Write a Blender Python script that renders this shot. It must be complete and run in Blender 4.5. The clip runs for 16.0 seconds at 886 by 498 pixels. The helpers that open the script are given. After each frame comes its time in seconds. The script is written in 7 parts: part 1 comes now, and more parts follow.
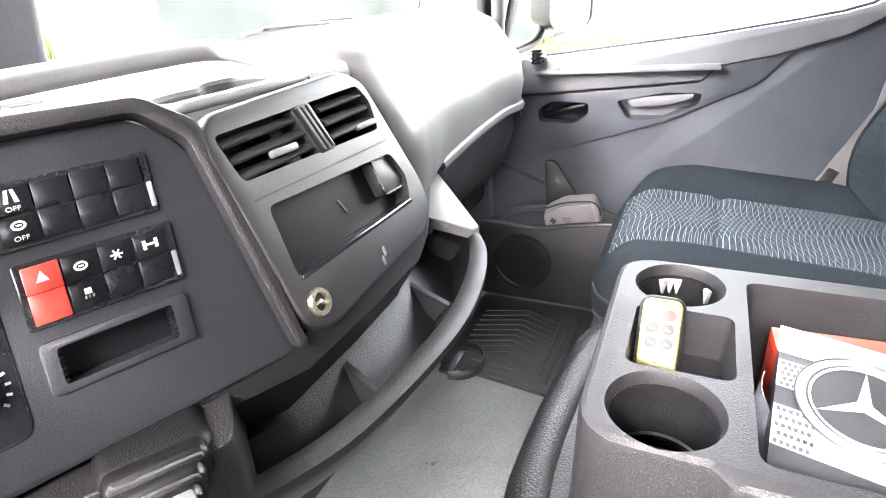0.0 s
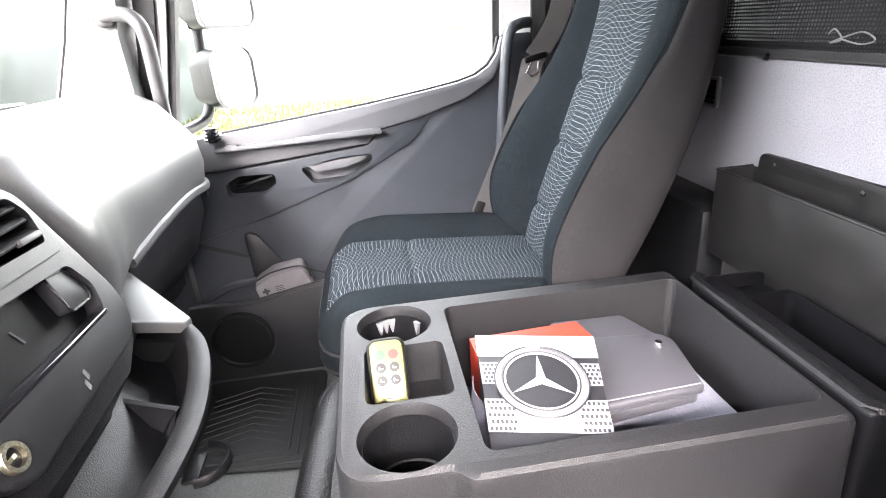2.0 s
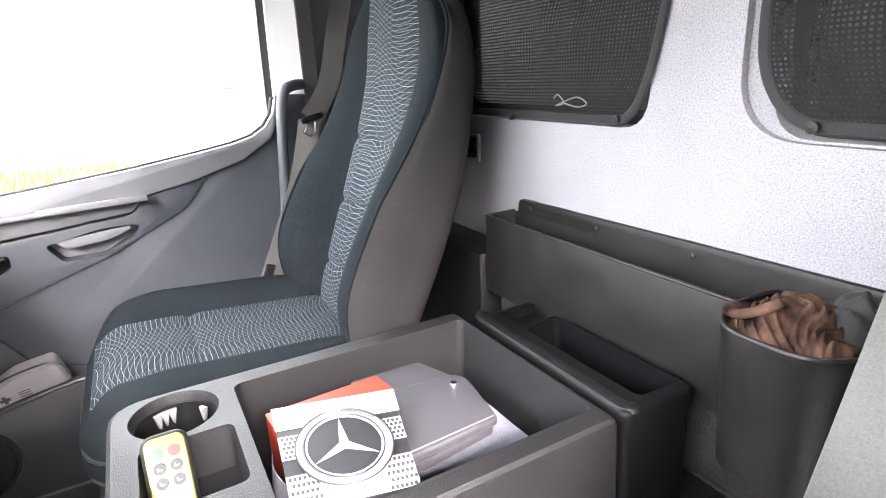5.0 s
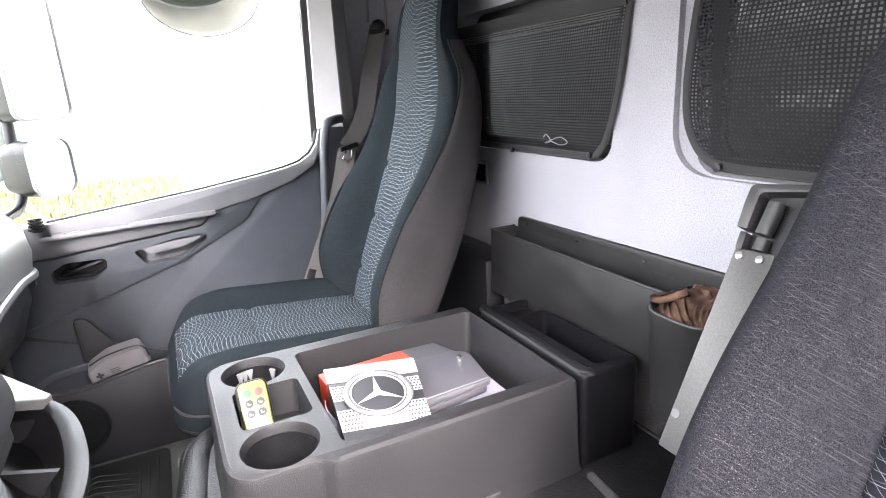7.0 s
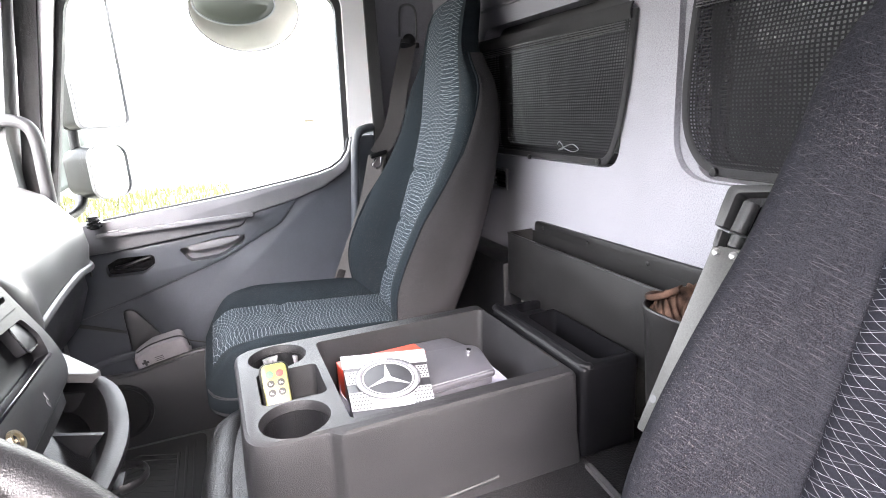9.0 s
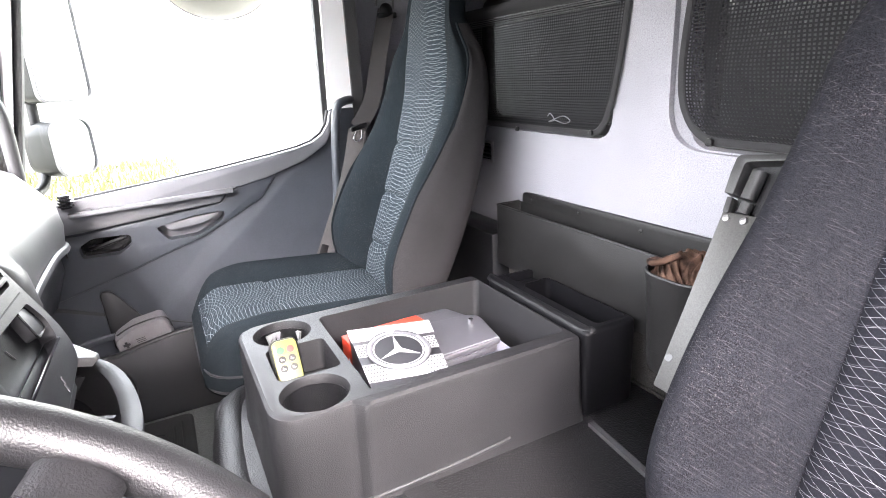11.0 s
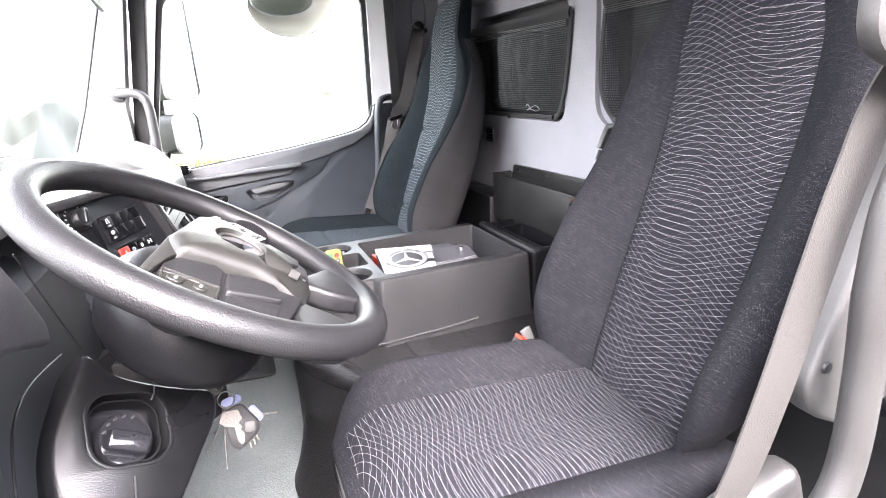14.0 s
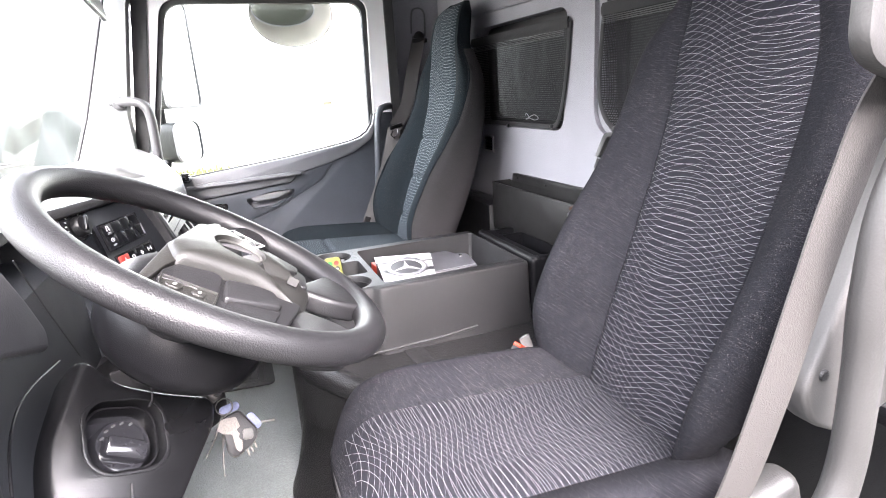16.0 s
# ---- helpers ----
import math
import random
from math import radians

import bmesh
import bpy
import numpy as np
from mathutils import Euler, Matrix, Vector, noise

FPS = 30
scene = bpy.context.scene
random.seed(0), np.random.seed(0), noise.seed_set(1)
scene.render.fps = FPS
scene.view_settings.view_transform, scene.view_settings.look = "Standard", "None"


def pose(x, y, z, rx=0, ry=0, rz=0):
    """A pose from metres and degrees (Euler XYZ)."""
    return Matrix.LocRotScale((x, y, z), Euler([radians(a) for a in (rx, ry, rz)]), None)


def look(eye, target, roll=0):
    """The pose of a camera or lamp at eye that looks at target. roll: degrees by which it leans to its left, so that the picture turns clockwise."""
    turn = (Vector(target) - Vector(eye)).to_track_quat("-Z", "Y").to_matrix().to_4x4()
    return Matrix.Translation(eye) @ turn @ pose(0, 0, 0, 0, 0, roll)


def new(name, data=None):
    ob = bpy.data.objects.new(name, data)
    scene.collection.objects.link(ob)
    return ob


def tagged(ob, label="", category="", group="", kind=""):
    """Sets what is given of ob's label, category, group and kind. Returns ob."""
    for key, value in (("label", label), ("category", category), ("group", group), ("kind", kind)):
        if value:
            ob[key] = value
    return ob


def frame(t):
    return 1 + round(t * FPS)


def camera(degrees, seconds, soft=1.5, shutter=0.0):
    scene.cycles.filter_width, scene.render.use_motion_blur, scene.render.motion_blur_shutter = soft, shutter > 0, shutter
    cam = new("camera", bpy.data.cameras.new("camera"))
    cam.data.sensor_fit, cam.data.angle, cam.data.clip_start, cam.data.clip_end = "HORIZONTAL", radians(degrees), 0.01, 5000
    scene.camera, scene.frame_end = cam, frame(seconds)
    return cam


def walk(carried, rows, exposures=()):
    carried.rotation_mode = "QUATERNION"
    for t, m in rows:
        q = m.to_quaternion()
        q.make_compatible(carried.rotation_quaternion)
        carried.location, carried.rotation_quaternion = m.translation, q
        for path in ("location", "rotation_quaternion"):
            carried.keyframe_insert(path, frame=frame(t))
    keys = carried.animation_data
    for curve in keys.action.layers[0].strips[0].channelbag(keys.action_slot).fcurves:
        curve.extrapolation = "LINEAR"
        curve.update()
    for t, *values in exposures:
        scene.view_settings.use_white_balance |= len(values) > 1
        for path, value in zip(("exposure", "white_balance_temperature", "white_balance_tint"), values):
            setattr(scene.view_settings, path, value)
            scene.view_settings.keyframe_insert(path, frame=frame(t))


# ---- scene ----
cam = camera(77.4, 16.0, soft=1.0)
PATH = [
    (0, (-0.47, 0.718, 0.87), (1.147, 1.501, -0.008), -4.2),
    (0.5, (-0.508, 0.757, 0.878), (1.22, 1.35, 0.063), -4.1),
    (1, (-0.512, 0.735, 0.892), (1.296, 1.1, 0.119), -4.5),
    (1.5, (-0.499, 0.738, 0.892), (1.349, 0.819, 0.13), -4.4),
    (2, (-0.506, 0.715, 0.898), (1.335, 0.504, 0.145), -4.2),
    (2.5, (-0.508, 0.709, 0.893), (1.294, 0.257, 0.152), -3.7),
    (3, (-0.504, 0.702, 0.888), (1.259, 0.096, 0.163), -3.4),
    (3.5, (-0.502, 0.697, 0.891), (1.226, -0.021, 0.186), -3.2),
    (4, (-0.509, 0.692, 0.899), (1.193, -0.114, 0.226), -3.0),
    (4.5, (-0.506, 0.696, 0.898), (1.18, -0.172, 0.262), -2.8),
    (5, (-0.506, 0.695, 0.9), (1.168, -0.214, 0.29), -2.9),
    (7.5, (-0.785, 0.805, 0.965), (0.987, 0.029, 0.458), -3.1),
    (8, (-0.803, 0.787, 0.955), (1.013, 0.099, 0.474), -3.3),
    (8.5, (-0.834, 0.764, 0.951), (0.979, 0.074, 0.463), -3.2),
    (11, (-0.805, 0.862, 0.959), (0.903, 0.017, 0.349), -3.1),
    (11.5, (-0.932, 0.886, 0.965), (0.838, 0.161, 0.381), -3.3),
    (12, (-1.086, 0.923, 0.976), (0.714, 0.274, 0.395), -3.6),
    (12.5, (-1.211, 0.927, 0.97), (0.592, 0.292, 0.381), -3.6),
    (13, (-1.287, 0.941, 0.955), (0.511, 0.297, 0.363), -3.7),
    (13.5, (-1.328, 0.947, 0.953), (0.462, 0.287, 0.354), -3.7),
    (14, (-1.35, 0.951, 0.952), (0.441, 0.288, 0.36), -3.7),
    (14.5, (-1.356, 0.956, 0.954), (0.438, 0.29, 0.37), -3.7),
    (15, (-1.361, 0.955, 0.954), (0.436, 0.29, 0.379), -3.7),
    (15.5, (-1.361, 0.956, 0.954), (0.437, 0.288, 0.387), -3.6),
    (16, (-1.354, 0.95, 0.951), (0.446, 0.282, 0.389), -3.6),
]
EXPOSURES = [(0, 6.3, 6650, 19), (0.7, 5.85, 6650, 19), (1.5, 5.68, 6650, 19), (2.5, 5.9, 6680, 20), (3.5, 5.85, 6700, 20), (5, 5.85, 6700, 20), (7.3, 5.72, 6550, 20), (8, 5.6, 6550, 20), (11, 5.8, 6550, 20), (12.2, 5.53, 6500, 20), (13, 5.6, 6500, 20), (16, 5.5, 6500, 20)]
walk(cam, [(t, look(eye, target, roll)) for t, eye, target, roll in PATH], EXPOSURES)

# ---- light ----
world = bpy.data.worlds.new("overcast_sky")
scene.world = world
world.use_nodes = True
wn, wl = world.node_tree.nodes, world.node_tree.links
sky = wn.new("ShaderNodeTexSky")
sky.sky_type = "NISHITA"
sky.sun_disc = False
SUN_ELEVATION, SUN_AZIMUTH = radians(46), radians(275)
sky.sun_elevation, sky.sun_rotation = SUN_ELEVATION, SUN_AZIMUTH
sky.air_density, sky.dust_density = 1.6, 4.0
haze = wn.new("ShaderNodeHueSaturation")
haze.inputs["Saturation"].default_value = 0.22
wl.new(sky.outputs["Color"], haze.inputs["Color"])
wl.new(haze.outputs["Color"], wn["Background"].inputs["Color"])
wn["Background"].inputs["Strength"].default_value = 0.15
sun_data = bpy.data.lights.new("sun", "SUN")
sun_data.energy, sun_data.angle, sun_data.color = 0.34, radians(60), (1.0, 0.965, 0.945)
sun = new("sun", sun_data)
sun.matrix_world = look((0, 0, 0), (-math.sin(SUN_AZIMUTH) * math.cos(SUN_ELEVATION), -math.cos(SUN_AZIMUTH) * math.cos(SUN_ELEVATION), -math.sin(SUN_ELEVATION)))


# ---- materials ----
def mat(name, color, rough=0.5, metal=0.0, grain=0.0, grain_size=0.002, stain=0.12, stain_size=0.12, spec=0.5, alpha=1.0, dust=0.0, sheen=0.0, grit=0.3, streak=0.0):
    """A surface with large stains, fine grain relief and an optional film of pale dust specks."""
    m = bpy.data.materials.new(name)
    m.use_nodes = True
    n, l = m.node_tree.nodes, m.node_tree.links
    b = n["Principled BSDF"]
    b.inputs["Metallic"].default_value = metal
    b.inputs["Specular IOR Level"].default_value = spec
    if sheen:
        b.inputs["Sheen Weight"].default_value = sheen
        b.inputs["Sheen Roughness"].default_value = 0.4
    tc = n.new("ShaderNodeTexCoord")
    big = n.new("ShaderNodeTexNoise")
    big.inputs["Scale"].default_value = 1 / stain_size
    big.inputs["Detail"].default_value = 5
    l.new(tc.outputs["Object"], big.inputs["Vector"])
    ramp = n.new("ShaderNodeMapRange")
    ramp.inputs[1].default_value, ramp.inputs[2].default_value = 0.3, 0.7
    ramp.inputs[3].default_value, ramp.inputs[4].default_value = 1 - stain, 1 + stain
    l.new(big.outputs["Fac"], ramp.inputs[0])
    mul = n.new("ShaderNodeVectorMath")
    mul.operation = "SCALE"
    mul.inputs[0].default_value = color
    l.new(ramp.outputs[0], mul.inputs["Scale"])
    out = mul.outputs[0]
    fine = n.new("ShaderNodeTexNoise")
    fine.inputs["Scale"].default_value = 1 / grain_size
    fine.inputs["Detail"].default_value = 2
    l.new(tc.outputs["Object"], fine.inputs["Vector"])
    speck = n.new("ShaderNodeMapRange")
    speck.inputs[1].default_value, speck.inputs[2].default_value = 0.25, 0.75
    speck.inputs[3].default_value, speck.inputs[4].default_value = 1 - grit, 1 + grit
    l.new(fine.outputs["Fac"], speck.inputs[0])
    gritty = n.new("ShaderNodeVectorMath")
    gritty.operation = "SCALE"
    l.new(out, gritty.inputs[0])
    l.new(speck.outputs[0], gritty.inputs["Scale"])
    out = gritty.outputs[0]
    if streak:
        sep = n.new("ShaderNodeSeparateXYZ")
        l.new(tc.outputs["Object"], sep.inputs[0])

        def op(kind, a, c=None, d=None):
            x = n.new("ShaderNodeMath")
            x.operation = kind
            for k, val in enumerate((a, c, d)):
                if isinstance(val, (int, float)):
                    x.inputs[k].default_value = val
                elif val is not None:
                    l.new(val, x.inputs[k])
            return x.outputs[0]

        across = op("ADD", sep.outputs[0], op("MULTIPLY", sep.outputs[1], -0.3))
        rise = op("MULTIPLY_ADD", sep.outputs[1], -0.8, sep.outputs[2])
        lint = n.new("ShaderNodeTexNoise")
        lint.inputs["Scale"].default_value = 75
        lint.inputs["Detail"].default_value = 3
        l.new(tc.outputs["Object"], lint.inputs["Vector"])
        broken = n.new("ShaderNodeMapRange")
        broken.inputs[1].default_value, broken.inputs[2].default_value = 0.42, 0.68
        broken.inputs[3].default_value, broken.inputs[4].default_value = 0, streak
        l.new(lint.outputs["Fac"], broken.inputs[0])
        fam = []
        for slope, wave, pitch in ((0.20, 25.0, 0.0088), (-0.26, 31.0, 0.0094)):
            y = op("ADD", op("MULTIPLY_ADD", across, slope, rise), op("MULTIPLY", op("SINE", op("MULTIPLY", across, wave)), 0.007))
            fam.append(op("LESS_THAN", op("ABSOLUTE", op("SUBTRACT", op("FRACT", op("DIVIDE", y, pitch)), 0.5)), 0.040))
        lm = n.new("ShaderNodeMix")
        lm.data_type = "RGBA"
        lm.inputs[7].default_value = (0.20, 0.185, 0.185, 1)
        l.new(op("MULTIPLY", op("MAXIMUM", fam[0], fam[1]), broken.outputs[0]), lm.inputs[0])
        l.new(out, lm.inputs[6])
        out = lm.outputs[2]
    if dust:
        specks = n.new("ShaderNodeTexNoise")
        specks.inputs["Scale"].default_value = 560
        specks.inputs["Detail"].default_value = 3
        l.new(tc.outputs["Object"], specks.inputs["Vector"])
        cut = n.new("ShaderNodeMapRange")
        cut.inputs[1].default_value, cut.inputs[2].default_value = 0.6, 0.74
        cut.inputs[3].default_value, cut.inputs[4].default_value = 0, dust
        l.new(specks.outputs["Fac"], cut.inputs[0])
        mix = n.new("ShaderNodeMix")
        mix.data_type = "RGBA"
        mix.inputs[7].default_value = (0.42, 0.38, 0.36, 1)
        worn = n.new("ShaderNodeTexNoise")
        worn.inputs["Scale"].default_value = 6.5
        worn.inputs["Detail"].default_value = 3
        l.new(tc.outputs["Object"], worn.inputs["Vector"])
        wr = n.new("ShaderNodeMapRange")
        wr.inputs[1].default_value, wr.inputs[2].default_value = 0.42, 0.66
        wr.inputs[3].default_value, wr.inputs[4].default_value = 0.1, 1.5
        l.new(worn.outputs["Fac"], wr.inputs[0])
        both = n.new("ShaderNodeMath")
        both.operation = "MULTIPLY"
        l.new(cut.outputs[0], both.inputs[0])
        l.new(wr.outputs[0], both.inputs[1])
        l.new(both.outputs[0], mix.inputs[0])
        l.new(out, mix.inputs[6])
        out = mix.outputs[2]
    l.new(out, b.inputs["Base Color"])
    r2 = n.new("ShaderNodeMapRange")
    r2.inputs[1].default_value, r2.inputs[2].default_value = 0.3, 0.7
    r2.inputs[3].default_value, r2.inputs[4].default_value = max(rough - 0.07, 0.02), min(rough + 0.07, 1)
    l.new(big.outputs["Fac"], r2.inputs[0])
    l.new(r2.outputs[0], b.inputs["Roughness"])
    if grain:
        bump = n.new("ShaderNodeBump")
        bump.inputs["Strength"].default_value = grain
        bump.inputs["Distance"].default_value = grain_size * 0.5
        l.new(fine.outputs["Fac"], bump.inputs["Height"])
        l.new(bump.outputs[0], b.inputs["Normal"])
    if alpha < 1:
        b.inputs["Alpha"].default_value = alpha
    return m


def glass(name, tint=(0.97, 1, 0.98), rough=0.0):
    m = bpy.data.materials.new(name)
    m.use_nodes = True
    n, l = m.node_tree.nodes, m.node_tree.links
    clear, gloss, mix, lw = n.new("ShaderNodeBsdfTransparent"), n.new("ShaderNodeBsdfGlossy"), n.new("ShaderNodeMixShader"), n.new("ShaderNodeLayerWeight")
    clear.inputs[0].default_value = (*tint, 1)
    gloss.inputs["Roughness"].default_value = rough
    power, scale = n.new("ShaderNodeMath"), n.new("ShaderNodeMath")
    power.operation, scale.operation = "POWER", "MULTIPLY_ADD"
    power.inputs[1].default_value = 5
    scale.inputs[1].default_value, scale.inputs[2].default_value = 0.6, 0.02
    lw.inputs[0].default_value = 0.5
    l.new(lw.outputs["Facing"], power.inputs[0])
    l.new(power.outputs[0], scale.inputs[0])
    l.new(scale.outputs[0], mix.inputs[0])
    l.new(clear.outputs[0], mix.inputs[1])
    l.new(gloss.outputs[0], mix.inputs[2])
    l.new(mix.outputs[0], n["Material Output"].inputs[0])
    return m


def fabric(name, ground, thread, pitch=0.0092, width=0.034):
    """Woven upholstery with two crossing families of fine wavy pale threads, laid out on the UV map in metres."""
    m = bpy.data.materials.new(name)
    m.use_nodes = True
    n, l = m.node_tree.nodes, m.node_tree.links
    b = n["Principled BSDF"]
    b.inputs["Roughness"].default_value = 0.9
    b.inputs["Specular IOR Level"].default_value = 0.06
    uv = n.new("ShaderNodeUVMap")
    sep = n.new("ShaderNodeSeparateXYZ")
    l.new(uv.outputs[0], sep.inputs[0])
    u, v = sep.outputs[0], sep.outputs[1]

    def op(kind, a, c=None, d=None):
        x = n.new("ShaderNodeMath")
        x.operation = kind
        for k, val in enumerate((a, c, d)):
            if val is None:
                continue
            if isinstance(val, (int, float)):
                x.inputs[k].default_value = val
            else:
                l.new(val, x.inputs[k])
        return x.outputs[0]

    wob = n.new("ShaderNodeTexNoise")
    wob.inputs["Scale"].default_value = 9
    wob.inputs["Detail"].default_value = 1
    l.new(uv.outputs[0], wob.inputs["Vector"])
    lines = []
    for k, (amp, wave, drift, slope) in enumerate(((0.0095, 0.26, 7, 0.22), (0.0095, 0.22, -9, -0.25), (0.006, 0.30, 5, 0.34))):
        ph = op("ADD", op("MULTIPLY", u, 2 * math.pi / wave), op("MULTIPLY_ADD", v, drift, 2.2 * k))
        y = op("ADD", op("ADD", op("MULTIPLY_ADD", u, slope, v), op("MULTIPLY", op("SINE", ph), amp)), op("MULTIPLY", wob.outputs["Fac"], 0.004 if k != 1 else -0.005))
        fr = op("FRACT", op("DIVIDE", y, pitch * (1, 1.08, 1.9)[k]))
        d = op("ABSOLUTE", op("SUBTRACT", fr, 0.5))
        lines.append(op("SMOOTH_MIN", op("MULTIPLY", op("LESS_THAN", d, width), 1.0), 1.0, 0.01))
    mask = op("MAXIMUM", op("MAXIMUM", lines[0], lines[1]), op("MULTIPLY", lines[2], 0.2))
    fade = n.new("ShaderNodeTexNoise")
    fade.inputs["Scale"].default_value = 110
    fade.inputs["Detail"].default_value = 5
    l.new(uv.outputs[0], fade.inputs["Vector"])
    mask = op("MULTIPLY", mask, op("MULTIPLY_ADD", fade.outputs["Fac"], 2.0, -0.14))
    weave = n.new("ShaderNodeTexNoise")
    weave.inputs["Scale"].default_value = 700
    l.new(uv.outputs[0], weave.inputs["Vector"])
    mix = n.new("ShaderNodeMix")
    mix.data_type = "RGBA"
    mix.inputs[6].default_value, mix.inputs[7].default_value = (*ground, 1), (*thread, 1)
    l.new(mask, mix.inputs[0])
    vary = n.new("ShaderNodeVectorMath")
    vary.operation = "SCALE"
    l.new(mix.outputs[2], vary.inputs[0])
    l.new(op("MULTIPLY_ADD", weave.outputs["Fac"], 0.9, 0.55), vary.inputs["Scale"])
    l.new(vary.outputs[0], b.inputs["Base Color"])
    bump = n.new("ShaderNodeBump")
    bump.inputs["Strength"].default_value = 0.5
    bump.inputs["Distance"].default_value = 0.0008
    l.new(weave.outputs["Fac"], bump.inputs["Height"])
    l.new(bump.outputs[0], b.inputs["Normal"])
    return m


def netting(name, color, pitch=0.0062):
    """Open net: square holes between threads, laid out on the UV map in metres."""
    m = bpy.data.materials.new(name)
    m.use_nodes = True
    n, l = m.node_tree.nodes, m.node_tree.links
    b = n["Principled BSDF"]
    b.inputs["Base Color"].default_value = (*color, 1)
    b.inputs["Roughness"].default_value = 0.9
    b.inputs["Specular IOR Level"].default_value = 0.08
    uv = n.new("ShaderNodeUVMap")
    tex = n.new("ShaderNodeTexBrick")
    tex.offset = 0
    tex.inputs["Scale"].default_value = 1
    tex.inputs["Brick Width"].default_value = pitch
    tex.inputs["Row Height"].default_value = pitch
    tex.inputs["Mortar Size"].default_value = pitch * 0.28
    tex.inputs["Mortar Smooth"].default_value = 0.3
    l.new(uv.outputs[0], tex.inputs["Vector"])
    gap = n.new("ShaderNodeMapRange")
    gap.inputs[3].default_value, gap.inputs[4].default_value = 0.28, 1.0
    l.new(tex.outputs["Fac"], gap.inputs[0])
    l.new(gap.outputs[0], b.inputs["Alpha"])
    return m


def felt(name, light, dark):
    """Needled felt: a pale ground with small darker pits close together."""
    m = mat(name, light, 0.95, stain=0.06, spec=0.1)
    n, l = m.node_tree.nodes, m.node_tree.links
    b = n["Principled BSDF"]
    tc = n.new("ShaderNodeTexCoord")
    pits = n.new("ShaderNodeTexNoise")
    pits.inputs["Scale"].default_value = 340
    pits.inputs["Detail"].default_value = 2
    l.new(tc.outputs["Object"], pits.inputs["Vector"])
    cut = n.new("ShaderNodeMapRange")
    cut.inputs[1].default_value, cut.inputs[2].default_value = 0.54, 0.68
    l.new(pits.outputs["Fac"], cut.inputs[0])
    mix = n.new("ShaderNodeMix")
    mix.data_type = "RGBA"
    mix.inputs[7].default_value = (*dark, 1)
    l.new(cut.outputs[0], mix.inputs[0])
    l.new(b.inputs["Base Color"].links[0].from_socket, mix.inputs[6])
    l.new(mix.outputs[2], b.inputs["Base Color"])
    bump = n.new("ShaderNodeBump")
    bump.inputs["Strength"].default_value = 0.6
    bump.inputs["Distance"].default_value = 0.0015
    bump.invert = True
    l.new(pits.outputs["Fac"], bump.inputs["Height"])
    l.new(bump.outputs[0], b.inputs["Normal"])
    return m


M_DASH = mat("dark grey grained dash plastic", (0.0150, 0.0152, 0.0166), 0.42, grain=0.55, grain_size=0.0012, dust=0.03, spec=0.46)
M_DASH_TOP = mat("pale warm grey dash skin", (0.145, 0.143, 0.138), 0.42, grain=0.3, grain_size=0.002, grit=0.08)
M_CONSOLE = mat("charcoal console plastic", (0.0105, 0.0104, 0.0112), 0.45, grain=1.0, grain_size=0.0015, dust=0.06, spec=0.34, grit=0.45)
M_BLACK = mat("black moulded plastic", (0.0050, 0.0051, 0.0057), 0.36, grain=1.0, grain_size=0.0017, dust=0.04, spec=0.26, grit=0.5)
M_GLOSS = mat("glossy black plastic", (0.012, 0.012, 0.014), 0.16)
M_DOOR = mat("blue grey door plastic", (0.0475, 0.0530, 0.0625), 0.44, grain=0.6, grain_size=0.0014, dust=0.05)
M_DOOR_UP = mat("mid grey door cap plastic", (0.140, 0.141, 0.148), 0.45, grain=0.3, grain_size=0.0016)
M_PILLAR = mat("pale grey pillar trim", (0.085, 0.088, 0.087), 0.55, grain=0.25, grain_size=0.002, stain=0.06)
M_GREY = mat("mid grey trim plastic", (0.14, 0.14, 0.145), 0.5, grain=0.12, grit=0.1)
M_WALL = felt("pale lavender grey wall felt", (0.207, 0.205, 0.222), (0.148, 0.148, 0.164))
M_VELOUR = mat("dark blue black velour", (0.0088, 0.0089, 0.0108), 0.95, grain=0.8, grain_size=0.0010, spec=0.04, dust=0.11, grit=1.0, streak=0.10)
M_TEAL = mat("dark teal velour", (0.0094, 0.0124, 0.0146), 0.95, grain=0.7, grain_size=0.0010, spec=0.05, dust=0.12, grit=0.6)
M_SHELL = mat("taupe grey seat back cloth", (0.0295, 0.0280, 0.0290), 0.95, grain=0.7, grain_size=0.0010, spec=0.1, dust=0.12, grit=0.45)
M_FAB_P = fabric("teal seat cloth with wavy pale threads", (0.0185, 0.0242, 0.0290), (0.225, 0.25, 0.265), pitch=0.0104, width=0.026)
M_FAB_D = fabric("blue black seat cloth with wavy pale threads", (0.0076, 0.0077, 0.0100), (0.215, 0.21, 0.222), pitch=0.0108, width=0.0135)
M_VINYL = mat("grey vinyl floor skin", (0.128, 0.139, 0.135), 0.34, grain=0.9, grain_size=0.004, stain=0.2, spec=0.8)
M_TUNNEL = mat("dark grey leather grain tunnel cover", (0.0080, 0.0079, 0.0084), 0.36, grain=1.0, grain_size=0.0034, stain=0.2, dust=0.03, spec=0.46, grit=0.5)
M_MAT = mat("black ribbed rubber", (0.017, 0.0182, 0.0185), 0.55, grain=0.5, stain=0.3, dust=0.05)
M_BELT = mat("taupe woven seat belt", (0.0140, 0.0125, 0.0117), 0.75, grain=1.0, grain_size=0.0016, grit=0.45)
# Upper passenger strap: shade put into a darker copy of the belt colour.
M_BELT_SHADE = mat("passenger belt weave with shade in its colour", (0.046, 0.043, 0.042), 0.8, grain=1.0, grain_size=0.0016, grit=0.4)
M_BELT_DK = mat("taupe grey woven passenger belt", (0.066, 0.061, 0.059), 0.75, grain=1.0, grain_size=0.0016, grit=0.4)
